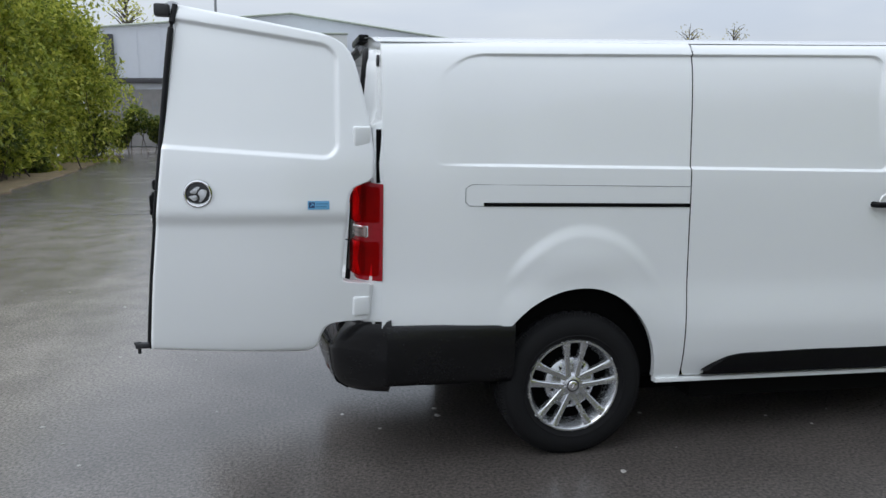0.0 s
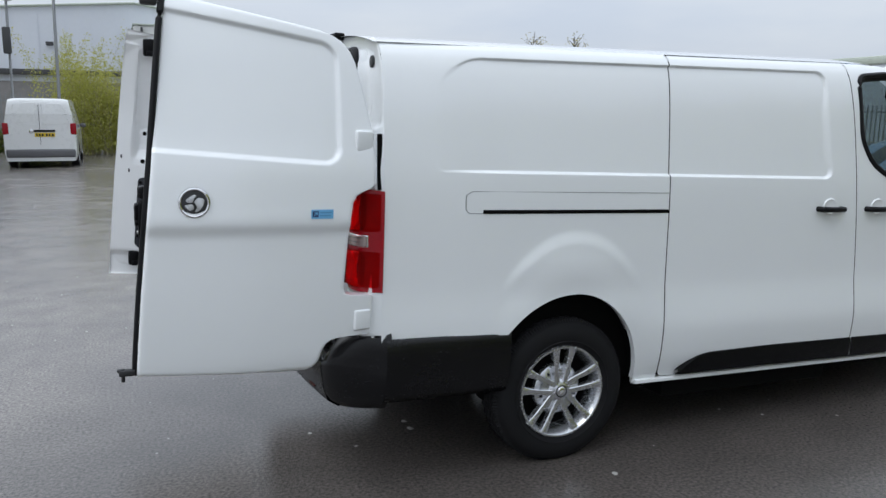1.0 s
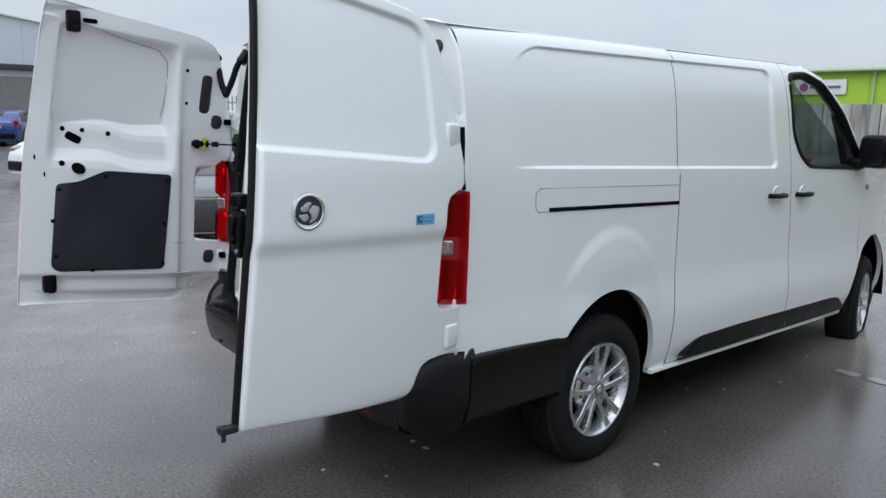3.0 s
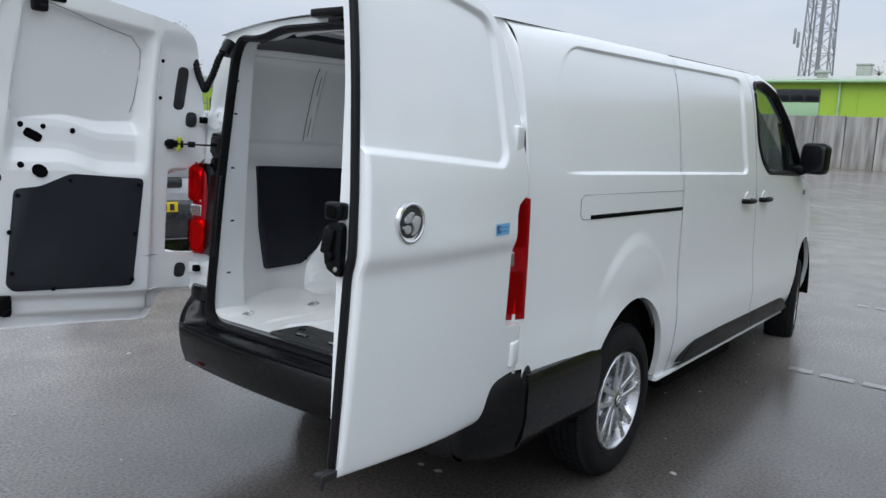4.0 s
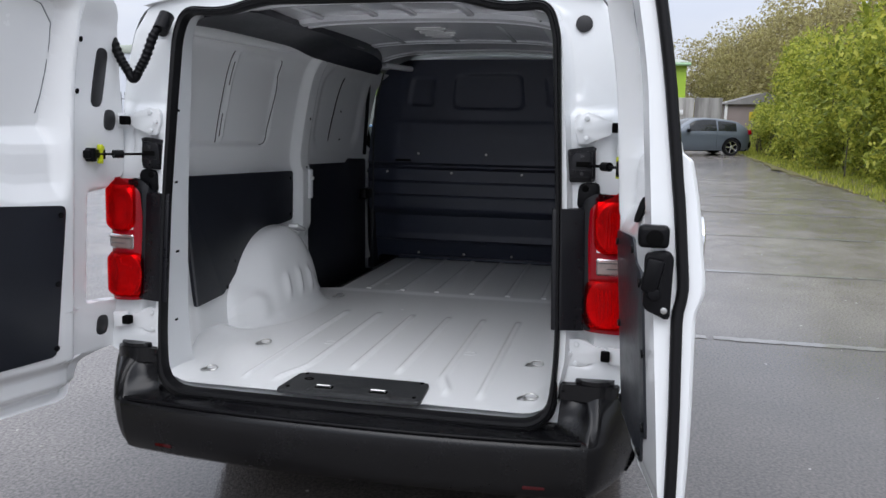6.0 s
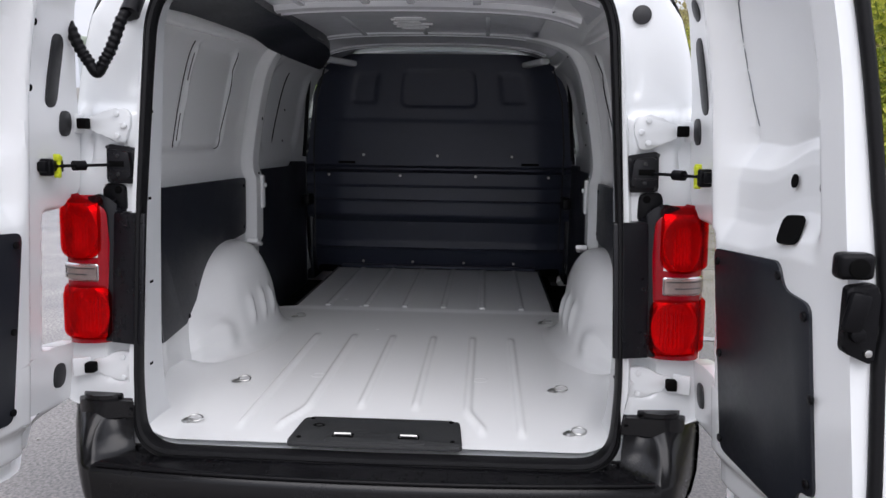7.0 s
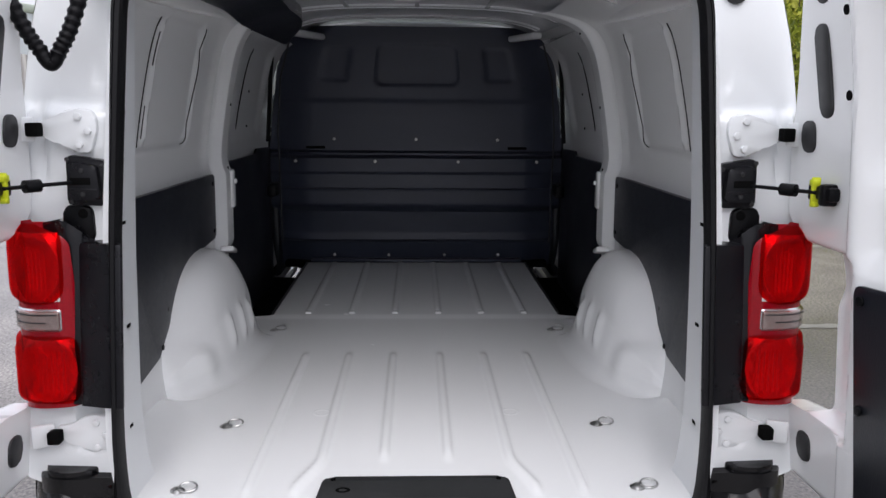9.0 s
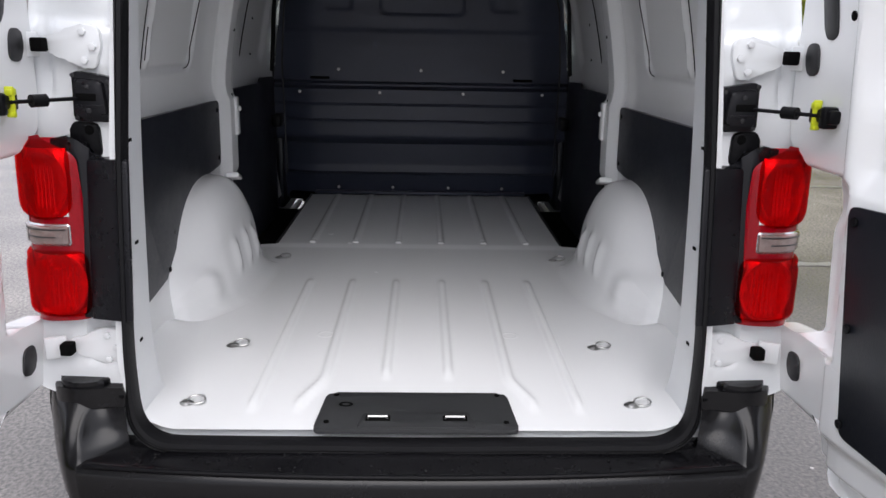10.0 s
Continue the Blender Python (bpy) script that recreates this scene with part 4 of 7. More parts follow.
    # lower black cap on top of the bumper end
    C = Matrix(((1, 0, 0, 0), (0, s, 0, 0), (0, 0, 1, 0), (0, 0, 0, 1)))
    cap = part("bumper_cap", prism(rounded([(0.21, 0.690), (0.098, 0.690), (0.104, 0.735), (0.092, 0.775), (0.094, 0.84), (0.124, 0.886), (0.21, 0.905)], 0.03, 4), 0.050, 0.008, Matrix.Translation((0, 0, 0.664)) @ C), BUMPERP, van)
    part("cap_pad", prism(rounded([(0.20, 0.745), (0.115, 0.75), (0.097, 0.795), (0.10, 0.845), (0.13, 0.872), (0.20, 0.875)], 0.03, 4), 0.016, 0.006, Matrix.Translation((0, 0, 0.712)) @ C), BUMPERP, cap)

# ---- rear bumper ----
REDDARK = pmat("dark_red_reflector", (0.045, 0.001, 0.002), 0.15, var=0.2, spec=0.2)
plan = []
for i in range(61):
    y = -0.80 + 1.6 * i / 60
    plan.append((-0.052 + 0.055 * (abs(y) / 0.8) ** 2.2, y, "rear"))
SEC_REAR = [(-0.165, 0.578), (-0.11, 0.567), (-0.03, 0.562), (-0.008, 0.554), (0.0, 0.535), (-0.006, 0.485), (-0.014, 0.44), (-0.035, 0.375), (-0.08, 0.345), (-0.25, 0.34)]
SEC_SIDE = [(-0.05, 0.672), (-0.03, 0.672), (-0.012, 0.672), (-0.004, 0.664), (0.002, 0.60), (0.0, 0.50), (-0.012, 0.43), (-0.035, 0.385), (-0.09, 0.375), (-0.2, 0.38)]


def loft(rows):
    """Faces between rows of equal length, added to the bumper's sheet."""
    n, base = len(rows[0]), len(V)
    for r in rows:
        V.extend(r)
    for i in range(len(rows) - 1):
        for k in range(n - 1):
            a = base + i * n + k
            F.append((a, a + 1, a + n + 1, a + n))


# corner blocks: outlines in plan from the load opening round to the side, level by level
CORNER = [
    (0.345, [(0.20, 0.700), (0.090, 0.780), (0.110, 0.815), (0.170, 0.855), (0.27, 0.885)]),
    (0.380, [(0.16, 0.705), (0.040, 0.790), (0.066, 0.828), (0.145, 0.875), (0.27, 0.925)]),
    (0.440, [(0.15, 0.710), (0.018, 0.798), (0.044, 0.838), (0.132, 0.890), (0.27, 0.950)]),
    (0.500, [(0.10, 0.698), (0.009, 0.799), (0.036, 0.843), (0.128, 0.897), (0.27, 0.9625)]),
    (0.545, [(0.09, 0.698), (0.006, 0.799), (0.034, 0.845), (0.128, 0.901), (0.27, 0.9625)]),
    (0.562, [(0.086, 0.699), (0.018, 0.799), (0.036, 0.845), (0.130, 0.902), (0.27, 0.9625)]),
    (0.600, [(0.088, 0.702), (0.038, 0.802), (0.044, 0.843), (0.134, 0.904), (0.27, 0.9625)]),
    (0.645, [(0.094, 0.706), (0.070, 0.800), (0.068, 0.840), (0.142, 0.904), (0.27, 0.9625)]),
    (0.680, [(0.104, 0.710), (0.112, 0.786), (0.098, 0.834), (0.156, 0.900), (0.27, 0.955)]),
    (0.700, [(0.112, 0.714), (0.140, 0.780), (0.130, 0.826), (0.172, 0.888), (0.27, 0.940)]),
    (0.704, [(0.22, 0.740), (0.20, 0.790), (0.20, 0.828), (0.21, 0.860), (0.27, 0.90)]),
]
V, F = [], []
rows = []
for x, y, kind in plan:
    rows.append([(x - o, y, z) for o, z in SEC_REAR])
loft(rows)
for s in (-1, 1):
    loft([[(x, s * (0.9625 + o), z) for o, z in SEC_SIDE] for x in (0.25, 0.36, 0.45, 0.55, 0.66, 0.76, 0.84)])
    rows = []
    for i in range(73):
        z = 0.345 + 0.359 * i / 72
        key = [(smooth_table(z, [(lv, pts[k][0]) for lv, pts in CORNER]), smooth_table(z, [(lv, pts[k][1]) for lv, pts in CORNER])) for k in range(5)]
        row = []
        for j in range(41):
            t = 4 * j / 40
            if t <= 1:
                x, y = key[0][0] + (key[1][0] - key[0][0]) * t, key[0][1] + (key[1][1] - key[0][1]) * t
                # the inner face is slightly hollow above the step
                hollow = 0.016 * math.sin(math.pi * t) * step01(0.57, 0.62, z) * (1 - step01(0.66, 0.70, z))
                x, y = x + hollow, y + 0.5 * hollow
            else:
                x, y = smooth_table(t, [(k, p[0]) for k, p in enumerate(key)][1:]), smooth_table(t, [(k, p[1]) for k, p in enumerate(key)][1:])
            row.append((x, s * y, z))
        rows.append(row)
    loft(rows)
bumper = sheet("rear_bumper", V, F, BUMPERP, van, "black grained plastic rear bumper, wet", True, 55)
part("bumper_step_edge", tube([(-0.043 + 0.05 * (abs(y) / 0.8) ** 2.2, y, 0.562) for y in [-0.78 + 0.04 * i for i in range(40)]], 0.006, 8), BLACKP, bumper)
for s in (-1, 1):
    part("threshold_ledge", prism(rounded([(0.20, 0.60), (0.085, 0.60), (0.070, 0.70), (0.12, 0.725), (0.20, 0.72)], 0.03, 4), 0.018, 0.005, Matrix(((1, 0, 0, 0.018), (0, s, 0, 0), (0, 0, 1, 0.562), (0, 0, 0, 1)))), BUMPERP, bumper)
    part("bumper_reflector", box(0.008, 0.07, 0.02, 0.003, at(0.010, s * 0.64, 0.405, 0, 20, s * -8)), REDDARK, bumper, "small red reflector")
rnd = random.Random(5)
bm = bmesh.new()
for i in range(330):
    y = rnd.uniform(-0.76, 0.76)
    x = rnd.uniform(-0.045 + 0.05 * (abs(y) / 0.8) ** 2.2 + 0.012, 0.09)
    r = rnd.choice((0.0014, 0.0018, 0.0024, 0.0036)) * rnd.uniform(0.7, 1.2)
    d = bmesh.new()
    bmesh.ops.create_icosphere(d, subdivisions=1, radius=r)
    d.transform(Matrix.Translation((x, y, 0.5625 + (x + 0.05) * 0.055)) @ pose(0, 0, 0, 0, 0, rnd.uniform(0, 180)) @ Matrix.Diagonal((rnd.uniform(1, 1.8), 1, 0.45, 1)))
    me = bpy.data.meshes.new("tmp")
    d.to_mesh(me)
    d.free()
    bm.from_mesh(me)
    bpy.data.meshes.remove(me)
drops = part("rainwater", bm, DROP, bumper)
drops["kind"] = "stuff"

# ---- rear doors, turned open by a right angle ----
X_EDGE = [(0.572, -0.130), (0.578, -0.090), (0.592, -0.066), (0.615, -0.048), (0.655, -0.034), (0.680, -0.018), (0.696, 0.006), (0.705, 0.040), (0.710, 0.090), (0.713, 0.165), (0.726, 0.176), (0.868, 0.182), (0.876, 0.172), (0.880, 0.085), (0.888, 0.058), (0.91, 0.050), (1.20, 0.074), (1.255, 0.083), (1.285, 0.100), (1.30, 0.130), (1.312, 0.165), (1.33, 0.185), (1.40, 0.190), (1.55, 0.175), (1.72, 0.138), (1.82, 0.110), (1.86, 0.090), (1.89, 0.060), (1.905, 0.025), (1.915, -0.03)]
ROWS_R = [0.572 + 0.148 * i / 28 for i in range(28)] + [0.72 + 0.145 * i / 10 for i in range(10)] + [0.865 + 0.05 * i / 18 for i in range(18)] + [0.915 + 0.305 * i / 34 for i in range(34)] + [1.22 + 0.12 * i / 26 for i in range(26)] + [1.34 + 0.20 * i / 60 for i in range(60)] + [1.54 + 0.22 * i / 24 for i in range(24)] + [1.76 + 0.06 * i / 14 for i in range(14)] + [1.82 + 0.095 * i / 20 for i in range(21)]
OUT_Y = [(0.57, 0.975), (0.60, 0.996), (0.70, 1.008), (0.90, 1.014), (1.10, 1.012), (1.135, 1.013), (1.18, 1.026), (1.25, 1.020), (1.36, 1.006), (1.43, 0.992), (1.50, 0.976), (1.65, 0.944), (1.80, 0.910), (1.90, 0.882), (1.96, 0.860), (2.0, 0.835)]


def door_point(x, r):
    """Height of row r at x: the lower and upper edges climb towards the free edge."""
    g = 0.068 * (1 - step01(0.57, 1.15, r)) + 0.152 * step01(1.35, 1.915, r)
    return r + g * (0.04 - x) - 0.009 * (1 - step01(0.57, 0.70, r))


def door_out(x, z):
    y = smooth_table(z, OUT_Y) - 0.148 * (x + 0.45) ** 2 * (1 if x > -0.45 else 0.3)
    d = rrect(x, z - (0.122 * -x if z > 1.65 else 0.055 * -x), -1.5, 0.040, 1.400, 1.884, 0.075)
    y -= 0.016 * step01(0, 0.020, -d)
    return y


def door_in(x, z, lead, rim=-0.085):
    y = 0.930 - 0.0627 * (z - 0.7) - 0.035 * step01(1.55, 2.0, z) - 0.112 * (min(x, -0.145) + 0.485)
    zz = z - 0.05 * (1 - step01(-0.50, -0.28, x)) + 0.02
    p = lerp_table(zz, [(1.24, 0.0), (1.275, 0.004), (1.33, 0.021), (1.36, 0.024), (1.42, 0.026), (1.45, 0.030), (1.505, 0.052), (1.53, 0.056), (1.80, 0.058)])
    p *= 1 - step01(1.83 - 0.1 * (x + 0.1), 1.88 - 0.1 * (x + 0.1), z)
    mask = step01(lead + 0.075, lead + 0.125, x) * (1 - step01(-0.165, -0.115, x))
    push = 1.75 * p * mask
    push += 0.024 * step01(-0.105, -0.075, x) * (1 - step01(1.80, 1.9, z))
    low = z - 0.068 * (0.04 - x)
    push += 0.024 * (1 - step01(0.675, 0.715, low)) + 0.034 * (1 - step01(0.592, 0.628, low))
    push += 0.13 * step01(rim - 0.045, rim, x) * step01(0.885, 0.905, z) * (1 - step01(1.235, 1.285, z))
    return min(y + push, door_out(x, z) - 0.013)


def rear_door(s, lead_table, extra):
    nu, nv = 112, len(ROWS_R)
    Vo, Vi = [], []
    for r in ROWS_R:
        a, b = lerp_table(r, lead_table), lerp_table(r, X_EDGE)
        if s > 0:
            b -= 0.040 * step01(0.878, 0.90, r) * (1 - step01(1.23, 1.29, r))
        for i in range(nu):
            u = i / (nu - 1)
            x = a + (b - a) * u
            z = door_point(x, r)
            yo = door_out(x, z)
            edge = min(x - a, b - x, (r - 0.572) * 1.2, (1.915 - r) * 1.2)
            yo -= 0.008 * (1 - step01(0, 0.012, edge)) ** 2
            Vo.append((x, s * yo, z))
            Vi.append((x, s * min(door_in(x, z, a, -0.085 if s < 0 else 0.035), yo - 0.012), z))
    F = []
    for j in range(nv - 1):
        for i in range(nu - 1):
            k = j * nu + i
            F.append((k, k + 1, k + nu + 1, k + nu) if s < 0 else (k, k + nu, k + nu + 1, k + 1))
    door = sheet("rear_door", Vo, F, WHITE, van, "open white rear door")
    rim = [i for i in range(nu)] + [j * nu + nu - 1 for j in range(1, nv)] + [(nv - 1) * nu + i for i in range(nu - 2, -1, -1)] + [j * nu for j in range(nv - 2, 0, -1)]
    # the return round the edge has its own points
    W = [Vo[i] for i in rim] + [Vi[i] for i in rim]
    k = len(rim)
    E = [(i, (i + 1) % k, k + (i + 1) % k, k + i) for i in range(k)]
    sheet("door_edge", W, E, WHITE, door, "", False)
    sheet("inner_panel", Vi, [f[::-1] for f in F], INNER, door, "pressed inner door skin in white paint")

    def on_in(x, z, lift=0.0):
        return s * (door_in(x, z, lerp_table(z, lead_table)) - lift)

    def flat(x, z, lift=0.0):
        """Frame on the inner skin: x along the door, y up the skin, z into the room."""
        up = Vector((0, (on_in(x, z + 0.05) - on_in(x, z - 0.05)) / 0.1, 1)).normalized()
        ex = Vector((1, -s * 0.112 if x < -0.145 else 0.0, 0)).normalized()
        nrm = ex.cross(up).normalized() * s
        nrm = nrm if nrm.y * -s > 0 else -nrm
        return Matrix(((ex.x, up.x, nrm.x, x), (ex.y, up.y, nrm.y, on_in(x, z, lift)), (ex.z, up.z, nrm.z, z), (0, 0, 0, 1)))

    # charcoal board
    dx = extra
    P = rounded([(-0.672 + dx, 1.195), (-0.575 + dx, 1.205), (-0.455, 1.258), (-0.145, 1.238), (-0.180, 0.752)] + ([(-0.53, 0.745), (-0.60 + dx * 0.6, 0.822), (-0.700 + dx, 0.828)] if s < 0 else [(-0.672, 0.772), (-0.700, 0.80)]), 0.022, 4)
    board = part("door_board", prism(P, 0.007, 0.002, Matrix(((1, 0, 0, 0), (-s * 0.112, -s * 0.0627, -s, s * (0.930 + 0.0627 * 0.7 + 0.001 - 0.112 * 0.485)), (0, 1, 0, 0), (0, 0, 0, 1)))), TRIM, door, "charcoal fibre board on the door")
    for bx, bz in ((-0.66 + dx, 1.17), (-0.46, 1.23), (-0.17, 1.21), (-0.18, 0.99), (-0.185, 0.78), (-0.52, 0.77), (-0.68 + dx, 0.85), (-0.69 + dx, 1.02)):
        part("board_clip", cyl(0.010, 0.006, 14, 0.002, flat(bx, bz, 0.009)), BLACKP, board)
    # sealant line along the upper hollow
    a0 = lerp_table(1.8, lead_table)
    jl = [(a0 + 0.16, 1.875 - 0.1 * (a0 + 0.16)), (-0.30, 1.868), (-0.20, 1.848), (-0.155, 1.80), (-0.148, 1.74), (-0.150, 1.66), (-0.158, 1.58), (-0.172, 1.515)]
    pts = []
    for (xa, za), (xb, zb) in zip(jl, jl[1:]):
        pts += [(xa + (xb - xa) * i / 6, za + (zb - za) * i / 6) for i in range(6)]
    part("skin_joint", tube([(x, on_in(x, z, 0.0005), z) for x, z in pts], 0.0018, 5), SEAMGREY, door)
    # openings in the inner skin: flat plates, the depth's shade in their black
    holes_left = ((-0.63 + dx, 1.453, 0.011, 0.012, 0), (-0.545 + dx, 1.448, 0.010, 0.011, 0), (-0.43, 1.435, 0.011, 0.012, 0), (-0.585 + dx, 1.412, 0.036, 0.019, -28), (-0.645 + dx, 1.292, 0.013, 0.013, 0), (-0.575 + dx, 1.268, 0.032, 0.026, -30), (-0.065, 1.762, 0.008, 0.009, 0), (-0.062, 1.60, 0.008, 0.009, 0), (-0.76 + dx, 1.32, 0.004, 0.012, 0), (-0.72 + dx, 1.24, 0.004, 0.012, 0))
    holes_right = ((-0.43, 1.415, 0.012, 0.014, 0), (-0.535, 1.412, 0.010, 0.014, 0), (-0.47, 1.322, 0.040, 0.030, -6), (-0.065, 1.762, 0.009, 0.010, 0), (-0.062, 1.60, 0.009, 0.010, 0))
    for hx, hz, ra, rb, turn in (holes_left if s > 0 else holes_right):
        n = 20
        q = 5.0 if ra > 0.035 else 2.0
        pts = []
        for i in range(n):
            c, d = math.cos(2 * math.pi * i / n), math.sin(2 * math.pi * i / n)
            k = (abs(c) ** q + abs(d) ** q) ** (-1 / q)
            pts.append((ra * c * k, rb * d * k))
        part("skin_hole", prism(pts, 0.003, 0, flat(hx, hz, 0.0 if s > 0 else 0.007) @ pose(0, 0, -0.001, 0, 0, turn)), HOLE, door)
    # rubber plugs and the long slot near the hinges
    for hx, hz, w, h in ((0.038, 1.650, 0.054, 0.195), (0.102, 1.512, 0.056, 0.070), (0.075, 0.795, 0.058, 0.070)) + (((0.030, 1.812, 0.046, 0.056),) if s < 0 else ()):
        part("door_plug", prism(rounded([(-w / 2, -h / 2), (w / 2, -h / 2), (w / 2, h / 2), (-w / 2, h / 2)], w * 0.48, 6), 0.006, 0.003, flat(hx, hz) @ pose(0, 0, -0.001, 0, 0, -4)), GREYPLUG, door, "dark rubber plug")
    ck = part("door_check_unit", join(box(0.060, 0.026, 0.030, 0.007, at(-0.004, on_in(0.0, 1.398, 0.012), 1.398)), box(0.022, 0.034, 0.046, 0.006, at(-0.010, on_in(0.0, 1.398, 0.014), 1.396)), box(0.016, 0.022, 0.036, 0.005, at(0.044, on_in(0.04, 1.398, 0.016), 1.398))), BLACKP, door)
    part("yellow_clip", join(box(0.010, 0.018, 0.064, 0.003, at(0.028, on_in(0.02, 1.398, 0.022), 1.398)), box(0.022, 0.014, 0.014, 0.003, at(0.030, on_in(0.02, 1.398, 0.024), 1.418)), box(0.018, 0.014, 0.010, 0.003, at(0.024, on_in(0.02, 1.398, 0.024), 1.372))), YELLOW, ck, "yellow-green safety clip")
    # outer hinge covers
    for hz in (1.500, 0.772):
        hx = 0.135
        cover = part("hinge_cover", box(0.078, 0.022, 0.088, 0.010, at(hx, s * (door_out(hx, hz) - 0.003), hz, 0, 0, s * -14), 3), WHITE, door, "white hinge cover")
    return door, on_in


LEAD_R = [(0.572, -0.732), (0.9, -0.712), (1.2, -0.688), (1.5, -0.660), (1.8, -0.627), (1.915, -0.610)]
LEAD_L = [(0.572, -0.840), (0.9, -0.822), (1.2, -0.800), (1.5, -0.772), (1.8, -0.735), (1.915, -0.715)]
right_door, right_in = rear_door(-1, LEAD_R, 0.10)
left_door, left_in = rear_door(1, LEAD_L, 0.0)

# leading edge of the right door: rubber seal, handle, lock and end bolts
edge = []
for i in range(60):
    r = 0.575 + 1.335 * i / 59
    x = lerp_table(r, LEAD_R)
    z = door_point(x, r)
    edge.append((x - 0.006, -(lerp_table(z, [(0.7, 0.62), (1.4, 0.66), (2.0, 1.0)]) * (smooth_table(z, OUT_Y) - 0.003) + (1 - lerp_table(z, [(0.7, 0.62), (1.4, 0.66), (2.0, 1.0)])) * (0.930 - 0.0627 * (z - 0.7) - 0.035 * step01(1.55, 2.0, z))), z))
bm = tube(edge, 0.012, 10)
part("edge_seal", bm, RUBBER, right_door, "black rubber edge seal")
part("top_bolt_housing", box(0.06, 0.05, 0.05, 0.008, at(-0.665, -0.845, 1.985)), GREYPLUG, right_door)
foot = part("bottom_bolt", join(box(0.055, 0.03, 0.022, 0.004, at(-0.765, -0.985, 0.632)), cyl(0.007, 0.05, 12, 0.002, at(-0.778, -0.985, 0.622)), cyl(0.011, 0.012, 12, 0.002, at(-0.788, -0.985, 0.640))), GREYPLUG, right_door)
hb = part("handle_box", box(0.036, 0.060, 0.045, 0.010, at(-0.694, -0.918, 1.290), 3), BLACKP, right_door, "black inner door handle box")
part("handle_mouth", cyl(0.017, 0.006, 20, 0.002, at(-0.7125, -0.920, 1.288, 0, 90)), HOLE, hb)
lk = part("lock_plate", prism(rounded([(-0.027, -0.055), (0.026, -0.078), (0.028, 0.052), (0.016, 0.062), (-0.027, 0.055)], 0.010), 0.02, 0.006, Matrix(((0, 0, -1, -0.695), (-1, 0, 0, -0.930), (0, 1, 0, 1.202), (0, 0, 0, 1)))), BLACKP, right_door, "black door lock plate")
part("lock_claw", join(box(0.018, 0.035, 0.07, 0.008, at(-0.719, -0.918, 1.215, 12)), cyl(0.013, 0.016, 16, 0.004, at(-0.719, -0.923, 1.178, 0, 90))), BLACKP, lk)
part("lock_screw", cyl(0.007, 0.006, 10, 0.002, at(-0.717, -0.944, 1.146, 0, 90)), STEEL, lk)
# fittings on the left door
for hx, hz, h in ((-0.605, 1.935, 0.095), (-0.705, 0.715, 0.085)):
    b = part("door_bolt", join(box(0.060, 0.040, h, 0.012, at(hx, left_in(hx, hz, 0.016), hz), 2), box(0.032, 0.03, 0.03, 0.006, at(hx + 0.004, left_in(hx, hz, 0.028), hz - h * 0.35))), BLACKP, left_door, "black bolt at the door's edge")
part("bolt_slot", prism(rounded([(-0.032, -0.010), (0.032, -0.010), (0.032, 0.010), (-0.032, 0.010)], 0.009), 0.004, 0.001, Matrix(((1, 0, 0, -0.53), (0, 0, -1, left_in(-0.53, 1.945)), (0, 1, 0, 1.945), (0, 0, 0, 1)))), HOLE, left_door)
# badge and sticker on the right door
bx, bz = -0.527, 1.262
by = -door_out(bx, bz)
BADGE = Matrix(((1, 0, 0, bx), (0, 0, -1, by + 0.001), (0, 1, 0, bz), (0, 0, 0, 1)))
badge = part("round_badge", lathe([(0.0, 0.006), (0.040, 0.006), (0.046, 0.004)], 40, BADGE), pmat("dark_badge_ground", (0.05, 0.05, 0.054), 0.4, spec=0.25), right_door, "round chrome badge")
part("badge_ring", lathe([(0.044, 0.003), (0.046, 0.010), (0.050, 0.012), (0.055, 0.010), (0.057, 0.0)], 48, BADGE), CHROME, badge)
part("badge_shape", join(
    prism(rounded([(-0.030, 0.012), (-0.002, 0.030), (0.010, 0.026), (-0.006, 0.012), (-0.004, 0.002), (-0.026, 0.0)], 0.006), 0.006, 0.002, BADGE @ Matrix.Translation((0, 0, 0.006))),
    prism(rounded([(-0.002, 0.004), (0.014, 0.020), (0.036, 0.014), (0.030, -0.010), (0.016, -0.030), (0.0, -0.034), (0.012, -0.016)], 0.007), 0.007, 0.002, BADGE @ Matrix.Translation((0, 0, 0.006))),
    prism(rounded([(-0.036, -0.010), (-0.006, -0.004), (0.0, -0.020), (-0.016, -0.030)], 0.006), 0.006, 0.002, BADGE @ Matrix.Translation((0, 0, 0.006)))), pmat("brushed_badge_chrome", (0.55, 0.56, 0.58), 0.3, metal=0.4, var=0.1, scale=20), badge)
sx, sz = -0.05, 1.216
ST = Matrix.Translation((sx, -door_out(sx, sz) - 0.0025, sz)) @ pose(0, 0, 0, 90, 0, 6)
stk = part("sticker", prism([(-0.045, -0.018), (0.045, -0.018), (0.045, 0.018), (-0.045, 0.018)], 0.0012, 0, ST), BLUE, right_door, "small pale blue sticker")
part("sticker_mark", join(prism([(-0.040, -0.011), (-0.016, -0.011), (-0.016, 0.012), (-0.040, 0.012)], 0.0018, 0, ST),), NAVY, stk)
part("sticker_arrow", join(box(0.018, 0.003, 0.0024, 0, ST @ pose(-0.028, 0, 0.0012, 0, 0, 45)), box(0.011, 0.003, 0.0024, 0, ST @ pose(-0.027, 0.006, 0.0012, 0, 0, 0)), box(0.003, 0.011, 0.0024, 0, ST @ pose(-0.0215, 0.002, 0.0012, 0, 0, 0))), BLUE, stk)
